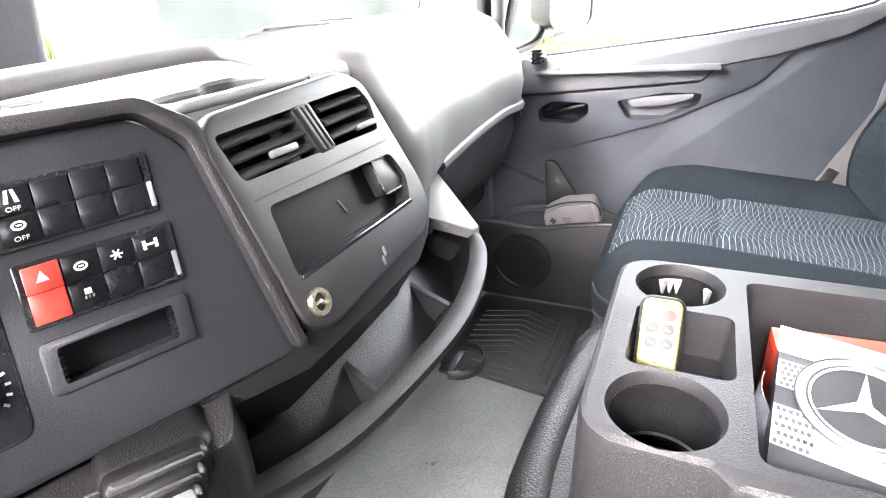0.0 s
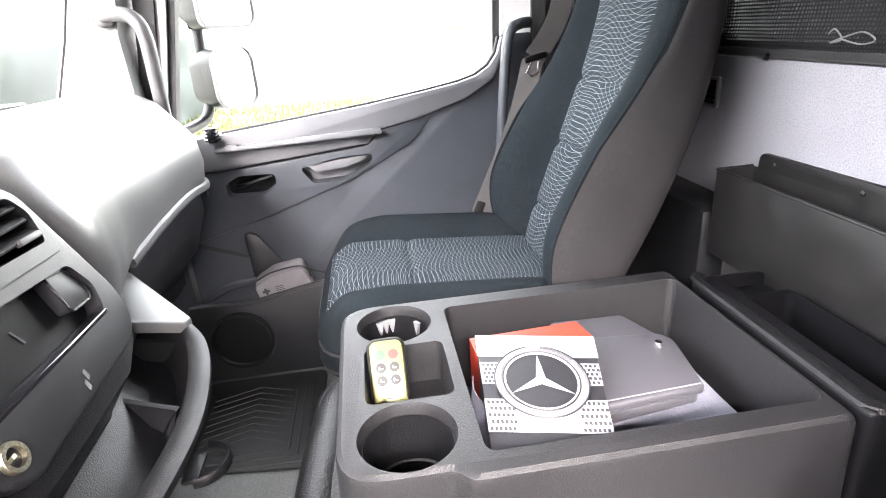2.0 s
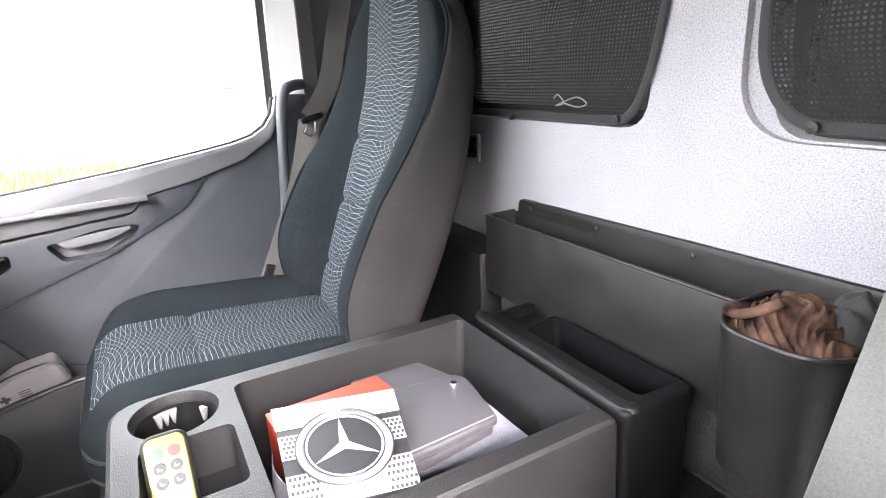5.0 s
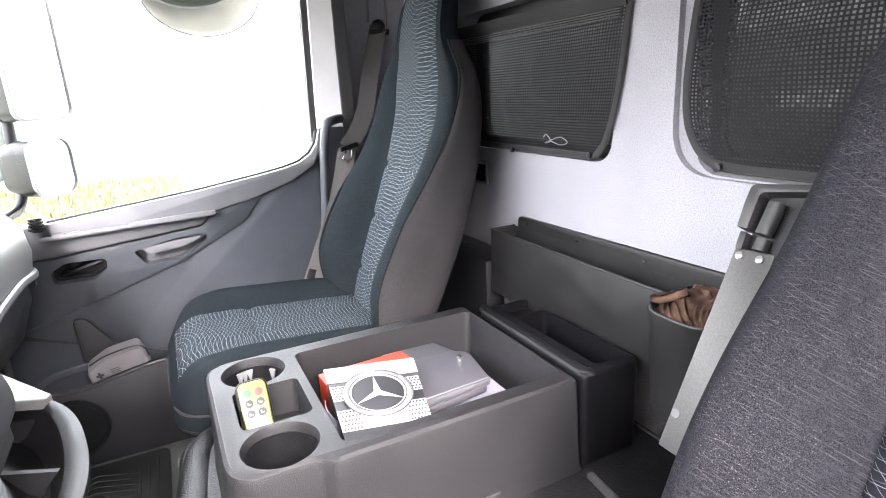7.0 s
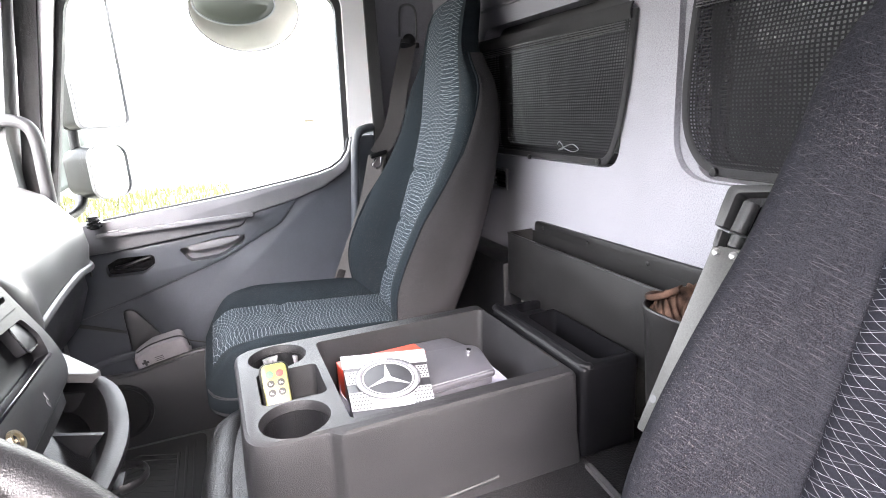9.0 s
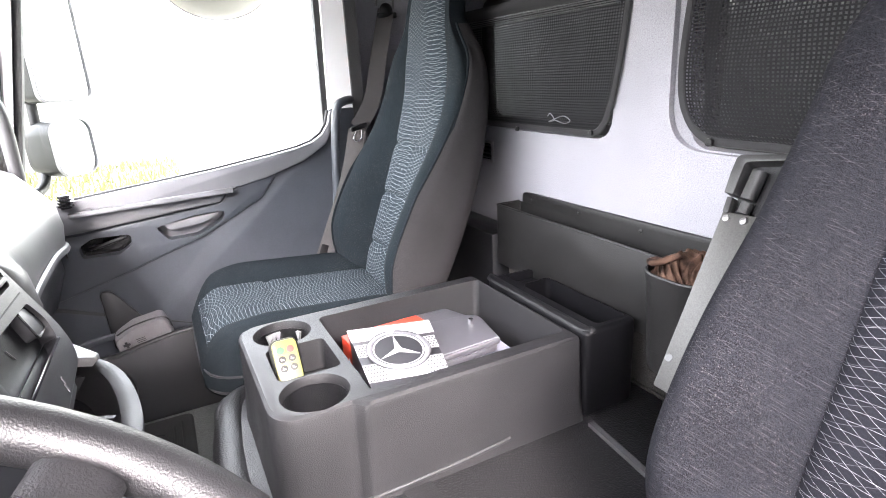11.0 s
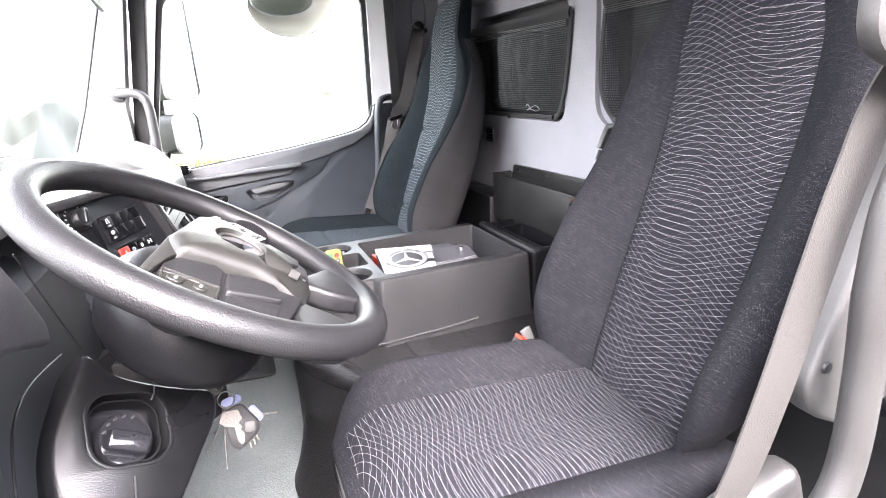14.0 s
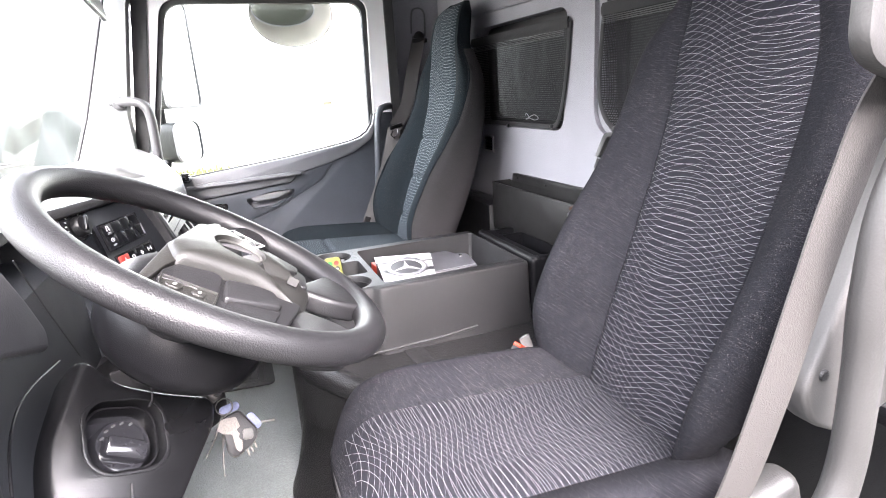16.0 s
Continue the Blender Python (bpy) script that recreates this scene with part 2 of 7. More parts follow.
M_SEAL = mat("dark grey door seal rubber", (0.026, 0.026, 0.026), 0.7, grain=0.4, grain_size=0.003)
M_RUBBER = mat("black door seal rubber", (0.010, 0.010, 0.011), 0.7, grain=0.3)
M_WHEEL = mat("black leather grain wheel skin", (0.0080, 0.0079, 0.0086), 0.42, grain=0.7, grain_size=0.0016, spec=0.32)
M_HUB = mat("olive grey hub skin", (0.0112, 0.0110, 0.0102), 0.44, grain=0.7, grain_size=0.0014, spec=0.36)
M_CHROME = mat("bright chrome", (0.8, 0.8, 0.82), 0.15, 1.0)
M_BRASS = mat("pale brass ring", (0.75, 0.66, 0.48), 0.3, 1.0)
M_STEEL = mat("grey painted steel bar", (0.036, 0.0353, 0.033), 0.5, 0.1)
M_LATCH = mat("dark grey latch plastic", (0.017, 0.017, 0.017), 0.45, grain=0.4, grain_size=0.0015, spec=0.3)
M_RIVET = mat("bright rivet head", (0.16, 0.16, 0.155), 0.35, 0.4)
M_ORG = mat("charcoal organiser plastic", (0.0100, 0.0098, 0.0097), 0.44, grain=0.5, grain_size=0.0016, stain=0.2, stain_size=0.05, dust=0.05, spec=0.26, grit=0.4)
M_CARPET = mat("worn grey carpet", (0.034, 0.032, 0.030), 0.95, grain=1.0, grain_size=0.0026, stain=0.25, spec=0.05, dust=0.12, grit=0.6)
M_RED = mat("red switch plastic", (0.62, 0.045, 0.03), 0.4)
M_ORANGE = mat("orange red card", (0.36, 0.028, 0.010), 0.5)
M_BUTTON = mat("orange buckle button plastic", (0.20, 0.020, 0.008), 0.4, spec=0.3)
M_WHITE = mat("white printed card", (0.40, 0.40, 0.41), 0.35, stain=0.03)
M_SILVER = mat("silver grey metal print", (0.13, 0.13, 0.137), 0.3)
M_INK = mat("black printed card", (0.015, 0.015, 0.017), 0.35)
M_FOLDER = mat("grey vinyl folder", (0.052, 0.0505, 0.057), 0.42, grain=0.4, grain_size=0.001)
M_PAPER = mat("bluish white paper", (0.25, 0.255, 0.31), 0.7, stain=0.15, stain_size=0.03)
M_YELLOW = mat("yellow remote plastic", (0.150, 0.143, 0.036), 0.4, stain=0.06)
M_KEYDARK = mat("dark grey remote shell", (0.011, 0.011, 0.0095), 0.5, spec=0.3)
M_GREEN = mat("green button rubber", (0.02, 0.20, 0.035), 0.5, spec=0.3)
M_CLOTH = mat("brown cotton rag", (0.058, 0.033, 0.0235), 0.95, grain=0.8, grain_size=0.0012, spec=0.1, stain=0.92, stain_size=0.034)
M_POUCH = mat("grey first aid pouch cloth", (0.22, 0.21, 0.22), 0.85, grain=0.6, grain_size=0.0015, stain=0.1)
M_MARK = mat("pale switch marking", (0.55, 0.55, 0.54), 0.5)
M_STOP = mat("red button rubber", (0.22, 0.014, 0.010), 0.5, spec=0.3)
M_BLUE = mat("blue key tag plastic", (0.050, 0.060, 0.115), 0.45, spec=0.3)
M_STEELDK = mat("dull key ring wire", (0.022, 0.021, 0.019), 0.5, 0.1, spec=0.2)
M_KEYSTEEL = mat("dull nickel key steel", (0.048, 0.043, 0.038), 0.5, 0.1, spec=0.2)
M_WHITE_PAINT = mat("grey mirror housing plastic", (0.0050, 0.0056, 0.0053), 0.45, spec=0.2)
M_MIRROR = mat("mirror glass", (0.9, 0.9, 0.9), 0.03, 1.0, stain=0.02)
M_GLASS = glass("clear window glass")
M_TINT = glass("tinted rear window glass", (0.62, 0.65, 0.64))
M_NET = netting("black net cloth", (0.011, 0.011, 0.012), 0.0068)
M_NETCLOTH = mat("black curtain cloth", (0.009, 0.009, 0.010), 0.9, grain=0.5, sheen=0.1)
M_GROUND = mat("pale gravel and grass yard", (0.11, 0.11, 0.092), 0.95, grain=0.6, grain_size=0.03, stain=0.35, stain_size=1.5)
M_TARP = mat("green tarpaulin", (0.0255, 0.0310, 0.0285), 0.8, stain=0.25, stain_size=0.8, spec=0.15)
M_BODY = mat("pale grey lorry body panel", (0.42, 0.42, 0.42), 0.5)
M_GRASS = mat("yellow green dry grass", (0.036, 0.039, 0.015), 0.95, spec=0.1)
M_POST = mat("weathered wooden post", (0.040, 0.032, 0.020), 0.9, grain=0.5)
M_SHELLW = mat("beige mirror shell", (0.55, 0.52, 0.47), 0.5)
M_BLOCK_WALL = mat("grey light-blocking wall", (0.08, 0.08, 0.08), 0.9, grain=0.5, grain_size=0.01, stain=0.2, stain_size=0.6)
M_COLUMN = mat("satin black column plastic", (0.0042, 0.0042, 0.0047), 0.24, grain=0.8, grain_size=0.0015, spec=0.38)
M_HANDLE = mat("mid grey grab handle plastic", (0.048, 0.048, 0.049), 0.45, grain=0.3)
M_FRAME = mat("white painted door frame", (0.78, 0.78, 0.78), 0.4, stain=0.06)
M_BODY_DK = mat("grey lorry bulkhead", (0.15, 0.15, 0.15), 0.6)
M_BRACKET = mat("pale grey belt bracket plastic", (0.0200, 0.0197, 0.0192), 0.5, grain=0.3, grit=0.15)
M_KERB_REFLECTION = mat("convex glass with grey green reflection as colour", (0.085, 0.09, 0.075), 0.15)
M_SHROUD = mat("matt black shroud plastic", (0.0040, 0.0040, 0.0046), 0.38, grain=0.5, grain_size=0.0010, spec=0.10)
M_FLOOR_DARK = mat("dark grey sheet for the shaded floor", (0.0115, 0.0125, 0.0122), 0.55, grain=0.9, grain_size=0.004, stain=0.2, dust=0.08)
M_BULGE = mat("mid grey passenger dash skin", (0.106, 0.1055, 0.1025), 0.40, grain=0.3, grain_size=0.002, grit=0.08)
M_PANEL = mat("black grained switch panel", (0.0115, 0.0129, 0.0154), 0.48, grain=0.6, grain_size=0.0011, dust=0.03, spec=0.40)
M_SWITCH = mat("satin black switch plastic", (0.0055, 0.0058, 0.0068), 0.30, grain=0.15, grain_size=0.001, spec=0.25)
M_POCKET = mat("dark door pocket plastic", (0.0125, 0.0130, 0.0148), 0.42, grain=0.6, grain_size=0.0014, dust=0.04)
M_LINING = mat("roof lining felt darkened to cut bounce", (0.09, 0.09, 0.095), 0.95, grain=0.5, spec=0.1)
M_LAMP = mat("red marker lamp lens", (0.6, 0.05, 0.03), 0.2)


# ---- mesh helpers ----
def finish(name, bm, material, angle=38):
    bmesh.ops.recalc_face_normals(bm, faces=bm.faces)
    me = bpy.data.meshes.new(name)
    bm.to_mesh(me)
    bm.free()
    for p in me.polygons:
        p.use_smooth = True
    me.set_sharp_from_angle(angle=radians(angle))
    me.materials.append(material)
    return me


def thing(name, at, label, category, group="", kind=""):
    return tagged(place(new(name), at), label, category, group, kind)


def place(ob, at):
    ob.location = at
    ob.empty_display_size = 0.05
    return ob


def part(name, bm, material, parent=None, label="", kind="", angle=38):
    """One mesh in world places, as a part under a thing or under a part."""
    ob = new(name, finish(name, bm, material, angle))
    if parent is not None:
        ob.parent = parent
        if parent.type == "EMPTY":
            ob.location = -parent.location
    return tagged(ob, label, kind=kind)


def solo(name, bm, material, label, category, group="", kind="", angle=38):
    return tagged(new(name, finish(name, bm, material, angle)), label, category, group, kind)


def box(c, s, bev=0.0, seg=2, turn=None):
    """A bevelled box with centre c and full size s; turn: a rotation matrix about the centre."""
    bm = bmesh.new()
    bmesh.ops.create_cube(bm, size=1, matrix=Matrix.Diagonal((*s, 1)))
    if bev:
        bmesh.ops.bevel(bm, geom=bm.edges[:], offset=bev, segments=seg, affect="EDGES", profile=0.5, clamp_overlap=True)
    m = Matrix.Translation(c) @ (turn.to_4x4() if turn is not None else Matrix())
    bmesh.ops.transform(bm, matrix=m, verts=bm.verts)
    return bm


def span(x0, x1, y0, y1, z0, z1, bev=0.0, seg=2):
    return box(((x0 + x1) / 2, (y0 + y1) / 2, (z0 + z1) / 2), (x1 - x0, y1 - y0, z1 - z0), bev, seg)


def joined(*bms):
    out = bmesh.new()
    for b in bms:
        me = bpy.data.meshes.new("tmp")
        b.to_mesh(me)
        b.free()
        out.from_mesh(me)
        bpy.data.meshes.remove(me)
    return out


def loft(loops, caps=True, ring=True):
    """Skin through loops of equally many points."""
    bm = bmesh.new()
    rows = [[bm.verts.new(p) for p in lp] for lp in loops]
    n = len(rows[0])
    for a, b in zip(rows, rows[1:]):
        for i in range(n if ring else n - 1):
            bm.faces.new((a[i], a[(i + 1) % n], b[(i + 1) % n], b[i]))
    if caps and ring:
        bm.faces.new(rows[0][::-1])
        bm.faces.new(rows[-1])
    return bm


def prism(poly, lo, hi, axis="z", bev=0.0, seg=2):
    """A polygon of (a, b) pairs drawn out along an axis: z takes (x, y), x takes (y, z), y takes (x, z)."""
    put = {"z": lambda a, b, c: (a, b, c), "x": lambda a, b, c: (c, a, b), "y": lambda a, b, c: (a, c, b)}[axis]
    bm = loft([[put(a, b, c) for a, b in poly] for c in (lo, hi)])
    if bev:
        bmesh.ops.recalc_face_normals(bm, faces=bm.faces)
        es = [e for e in bm.edges if len(e.link_faces) == 2 and e.calc_face_angle(0) > 0.7]
        bmesh.ops.bevel(bm, geom=es, offset=bev, segments=seg, affect="EDGES", profile=0.5, clamp_overlap=True)
    return bm


def rrect(w, h, r, n=5, cx=0.0, cy=0.0):
    """A rounded rectangle as a list of points."""
    r = min(r, w / 2 - 1e-4, h / 2 - 1e-4)
    out = []
    for sx, sy, a0 in ((1, 1, 0), (-1, 1, 90), (-1, -1, 180), (1, -1, 270)):
        for k in range(n + 1):
            a = radians(a0 + 90 * k / n)
            out.append((cx + sx * (w / 2 - r) + r * math.cos(a), cy + sy * (h / 2 - r) + r * math.sin(a)))
    return out


def rounded(poly, r, n=4):
    """A polygon with its corners rounded by r (one radius, or one for each corner)."""
    out = []
    k = len(poly)
    for i in range(k):
        p0, p1, p2 = Vector(poly[i - 1]), Vector(poly[i]), Vector(poly[(i + 1) % k])
        ri = r[i] if isinstance(r, (list, tuple)) else r
        a, b = (p0 - p1), (p2 - p1)
        ri = min(ri, a.length * 0.49, b.length * 0.49)
        a, b = p1 + a.normalized() * ri, p1 + b.normalized() * ri
        for j in range(n + 1):
            t = j / n
            out.append(tuple(a * (1 - t) ** 2 + p1 * 2 * t * (1 - t) + b * t * t))
    return out


def smooth_path(pts, n=6):
    """Catmull-Rom through the points."""
    pts = [Vector(p) for p in pts]
    out = []
    for i in range(len(pts) - 1):
        p0, p1, p2, p3 = pts[max(i - 1, 0)], pts[i], pts[i + 1], pts[min(i + 2, len(pts) - 1)]
        for j in range(n):
            t = j / n
            out.append(0.5 * ((2 * p1) + (p2 - p0) * t + (2 * p0 - 5 * p1 + 4 * p2 - p3) * t * t + (3 * p1 - p0 - 3 * p2 + p3) * t ** 3))
    return out + [pts[-1]]


def tube(pts, ra, rb=None, n=10, up=(0, 0, 1), closed=False, square=False):
    """A round, oval or flat (square) bar swept along points; rb is its half size along up."""
    steady = rb is None and not square and not closed
    rb = rb or ra
    pts = [Vector(p) for p in pts]
    loops = []
    k = len(pts)
    side = None
    for i, p in enumerate(pts):
        d = (pts[(i + 1) % k] - pts[i - 1]) if closed else (pts[min(i + 1, k - 1)] - pts[max(i - 1, 0)])
        d.normalize()
        u = Vector(up)
        s = d.cross(u)
        s = s.normalized() if s.length > 1e-4 else d.orthogonal().normalized()
        if steady:
            s = s if side is None else (side - d * side.dot(d)).normalized()
            side = s
        w = s.cross(d).normalized()
        if square:
            loops.append([p + s * (a * ra) + w * (b * rb) for a, b in ((1, 1), (-1, 1), (-1, -1), (1, -1))])
        else:
            loops.append([p + s * (math.cos(2 * math.pi * j / n) * ra) + w * (math.sin(2 * math.pi * j / n) * rb) for j in range(n)])
    if closed:
        return loft(loops + [loops[0]], caps=False) if not square else loft(loops + [loops[0]], caps=False)
    return loft(loops)


def lathe(profile, c=(0, 0, 0), n=32, turn=None):
    """Turns (radius, height) pairs round z."""
    loops = [[(r * math.cos(2 * math.pi * j / n), r * math.sin(2 * math.pi * j / n), z) for j in range(n)] for r, z in profile]
    bm = loft(loops)
    bmesh.ops.transform(bm, matrix=Matrix.Translation(c) @ (turn.to_4x4() if turn is not None else Matrix()), verts=bm.verts)
    return bm


def moved(bm, m):
    bmesh.ops.transform(bm, matrix=m, verts=bm.verts)
    return bm


def carve(bm, *cutters):
    """bm with the cutters' volumes taken out."""
    def temp(b):
        bmesh.ops.recalc_face_normals(b, faces=b.faces)
        me = bpy.data.meshes.new("tmp")
        b.to_mesh(me)
        b.free()
        return new("tmp", me)
    base, cuts = temp(bm), [temp(c) for c in cutters]
    for c in cuts:
        md = base.modifiers.new("cut", "BOOLEAN")
        md.operation, md.object, md.solver = "DIFFERENCE", c, "EXACT"
    done = bpy.data.meshes.new_from_object(base.evaluated_get(bpy.context.evaluated_depsgraph_get()))
    out = bmesh.new()
    out.from_mesh(done)
    for o in (base, *cuts):
        bpy.data.objects.remove(o)
    return out


def sheet(f, nu, nv, thick=0.0, uvf=None):
    """A grid of f(u, v) with u, v from 0 to 1; uvf gives the UV in metres; thick adds a back behind it."""
    bm = bmesh.new()
    vs = [[bm.verts.new(f(i / nu, j / nv)) for j in range(nv + 1)] for i in range(nu + 1)]
    lay = bm.loops.layers.uv.new("UVMap") if uvf else None
    for i in range(nu):
        for j in range(nv):
            fc = bm.faces.new((vs[i][j], vs[i + 1][j], vs[i + 1][j + 1], vs[i][j + 1]))
            if uvf:
                for lp, (a, b) in zip(fc.loops, ((i, j), (i + 1, j), (i + 1, j + 1), (i, j + 1))):
                    lp[lay].uv = uvf(a / nu, b / nv)
    if thick:
        bmesh.ops.recalc_face_normals(bm, faces=bm.faces)
        bmesh.ops.solidify(bm, geom=bm.faces[:], thickness=thick)
    return bm


def curve(x, table):
    """Smooth reading of y at x in a table of (x, y), with no overshoot."""
    n = len(table)
    if x <= table[0][0]:
        return table[0][1]
    if x >= table[-1][0]:
        return table[-1][1]
    slopes = [(q[1] - p[1]) / (q[0] - p[0]) for p, q in zip(table, table[1:])]

    def tangent(i):
        if i in (0, n - 1):
            return slopes[0 if i == 0 else -1]
        p, q = slopes[i - 1], slopes[i]
        return 0.0 if p * q <= 0 else 2 * p * q / (p + q)

    for i in range(n - 1):
        (x0, y0), (x1, y1) = table[i], table[i + 1]
        if x <= x1:
            h = x1 - x0
            t = (x - x0) / h
            return (2 * t ** 3 - 3 * t * t + 1) * y0 + (t ** 3 - 2 * t * t + t) * h * tangent(i) + (3 * t * t - 2 * t ** 3) * y1 + (t ** 3 - t * t) * h * tangent(i + 1)


# ---- the cab ----
FLOOR = -0.03
floor = solo("floor", span(-1.06, 1.06, -0.02, 1.7, FLOOR - 0.06, FLOOR), M_VINYL, "grey grained vinyl cab floor", "floor", kind="structure")

tunnel_plan = rounded([(-0.365, 0.0), (0.40, 0.0), (0.40, 0.86), (-0.03, 0.885), (-0.20, 0.775), (-0.365, 0.62)], [0.02, 0.02, 0.09, 0.06, 0.10, 0.06], 6)
engine_tunnel = thing("engine_tunnel", (0.08, 0.43, FLOOR), "dark leather-grain engine tunnel cover between the seats", "engine cover", kind="structure")
part("cover", prism(tunnel_plan, FLOOR + 0.001, 0.305, "z", 0.03, 4), M_TUNNEL, engine_tunnel)

SKIRT = ((0.06, 0.868, 0.0, 1.0, 0.0), (-0.03, 0.868, -0.25, 0.97, 0.06), (-0.10, 0.825, -0.50, 0.86, 0.115), (-0.19, 0.768, -0.60, 0.80, 0.120), (-0.27, 0.698, -0.70, 0.71, 0.10), (-0.355, 0.61, -0.80, 0.60, 0.05))
loops = [[(x + a * w * (1 - s) ** 2.2, y + b * w * (1 - s) ** 2.2, FLOOR + 0.002 + 0.275 * s) for s in (0, 0.08, 0.18, 0.30, 0.45, 0.62, 0.8, 1.0)] + [(x - a * 0.03, y - b * 0.03, 0.24), (x - a * 0.03, y - b * 0.03, FLOOR + 0.002)] for x, y, a, b, w in SKIRT]
part("skirt", loft([[Vector(p) for p in r] for r in zip(*[smooth_path(c, 4) for c in zip(*loops)])]), M_TUNNEL, engine_tunnel, "concave grained skirt running out onto the floor", angle=60)

# rear wall with two window openings
wall_bm = span(-1.10, 1.10, -0.05, 0.0, FLOOR, 1.62)
hole_1 = rounded([(0.075, 1.15), (0.10, 0.80), (0.70, 0.80), (0.70, 1.15)], 0.05, 5)
hole_2 = [(-x + 0.01, z) for x, z in hole_1][::-1]
wall_rear = part("wall_rear", carve(wall_bm, prism(hole_1, -0.1, 0.1, "y"), prism(hole_2, -0.1, 0.1, "y"), prism(rounded([(-0.047, 1.25), (-0.047, 0.797), (-0.75, 0.797), (-0.75, 1.25)], 0.09, 8), -0.014, 0.1, "y")), M_WALL)
tagged(wall_rear, "pale lavender-grey felt rear cab wall with two windows", "wall", kind="structure")
for k, hole in enumerate((hole_1, hole_2)):
    w = thing(f"window_{k + 1}", (sum(p[0] for p in hole) / len(hole), -0.03, 0.8), "small rear cab window behind net curtain", "window", "rear windows", "structure")
    ring = carve(prism([(x * 1.0, z) for x, z in hole], -0.075, -0.05, "y"), prism([(x, z) for x, z in rrect(0.56, 0.30, 0.04, 5, 0.39 if k == 0 else -0.38, 0.975)], -0.09, 0.0, "y"))
    part("window_frame", ring, M_RUBBER, w)
    pane = part("pane", prism(rrect(0.57, 0.31, 0.04, 5, 0.39 if k == 0 else -0.38, 0.975), -0.066, -0.062, "y"), M_TINT, w)
    pane.visible_shadow = False

# lower black trim along the rear wall behind the seats
rear_trim = part("trim_rear", joined(span(0.43, 1.08, 0.001, 0.10, FLOOR, 0.53, 0.01), span(-1.08, -0.30, 0.001, 0.06, FLOOR, 0.40, 0.01)), M_BLACK)
tagged(rear_trim, "black lower rear wall trim behind the seats", "trim", kind="structure")

rear_carpet = part("trim_carpet", joined(span(-0.365, 0.428, 0.0006, 0.050, 0.3056, 0.4485, 0.006), tube([(-0.36, 0.052, 0.309), (0.42, 0.052, 0.309)], 0.004, 0.004, 8)), M_CARPET)
tagged(rear_carpet, "worn grey carpet on the lower rear wall", "trim", kind="structure")

# side walls, pillars and roof
# The roof is out of view; its dark grey keeps bounced fill light down.
ceiling = solo("ceiling", span(-1.12, 1.12, -0.05, 1.55, 1.62, 1.68), M_LINING, "unseen cab roof lining, kept dark to cut bounced light", "ceiling", kind="structure")
wall_side = part("wall_passenger_rear", span(1.085, 1.13, -0.05, 0.255, FLOOR, 1.62), M_WALL)
tagged(wall_side, "pale grey felt side wall behind the passenger door", "wall", kind="structure")
wall_side_d = part("wall_driver_rear", span(-1.13, -1.085, -0.05, 0.13, FLOOR, 1.62), M_WALL)
tagged(wall_side_d, "pale grey felt side wall behind the driver's door", "wall", kind="structure")
headers = part("trim_header", joined(span(1.06, 1.13, 0.255, 1.55, 1.372, 1.62), span(-1.13, -1.06, 0.13, 1.55, 1.40, 1.62), span(-1.06, 1.06, 1.12, 1.2, 1.42, 1.62)), M_PILLAR)
tagged(headers, "pale grey trim above doors and windscreen", "trim", kind="structure")


def pillar_a(side):
    loops = []
    for z, yf, yr in ((0.45, 1.60, 1.26), (0.75, 1.478, 1.262), (0.92, 1.41, 1.265), (1.29, 1.288, 1.20), (1.62, 1.18, 1.06)):
        loops.append([(side * x, y, z) for x, y in ((0.955, yr), (0.962, yr + 0.03), (0.985, yf - 0.02), (1.0, yf), (1.06, yf), (1.06, yr))])
    return loft(loops)


for k, side in enumerate((1, -1)):
    p = part(f"pillar_front_{k + 1}", pillar_a(side), M_PILLAR)
    tagged(p, "pale grey front pillar trim", "pillar", kind="structure")
solo("pillar_plug", lathe([(0.0, 0), (0.014, 0), (0.013, 0.005), (0.006, 0.007), (0.0, 0.007)], (0.966, 1.309, 0.971), 16, Euler((0, radians(-88), 0)).to_matrix()), M_PILLAR, "round grey plug in the front pillar trim", "plug")

# black seal along the windscreen's edges
for k, side in enumerate((1, -1)):
    sl = part(f"trim_seal_{k + 1}", tube([(side * 0.990, yf - 0.012, z) for z, yf in ((0.75, 1.478), (0.92, 1.41), (1.29, 1.288), (1.60, 1.185))], 0.004, 0.004, 6), M_RUBBER)
    tagged(sl, "thin black rubber seal along the windscreen's edge", "seal", kind="structure")

# windscreen
windscreen = solo("windscreen", sheet(lambda u, v: (-1.0 + 2.0 * u, 1.66 - 0.42 * (v * 0.93) + 0.06 * (1 - (2 * u - 1) ** 2), 0.62 + 0.93 * v), 12, 6), M_GLASS, "large clear windscreen", "windscreen", kind="structure")
windscreen.visible_shadow = False
front_wall = part("wall_front", span(-1.06, 1.06, 1.62, 1.72, FLOOR, 0.70), M_BODY)
tagged(front_wall, "cab front panel below the windscreen", "wall", kind="structure")
kick = part("wall_kick", joined(span(0.995, 1.07, 1.262, 1.64, FLOOR, 0.66), span(-1.07, -0.995, 1.262, 1.64, FLOOR, 0.66)), M_DOOR)
tagged(kick, "dark grey footwell side trim below the front pillars", "trim", kind="structure")
lower_driver = part("sill_driver", span(-1.12, -1.0, 0.13, 1.6, FLOOR - 0.06, 0.02), M_BLACK)
tagged(lower_driver, "black door sill under the open driver's door", "sill", kind="structure")


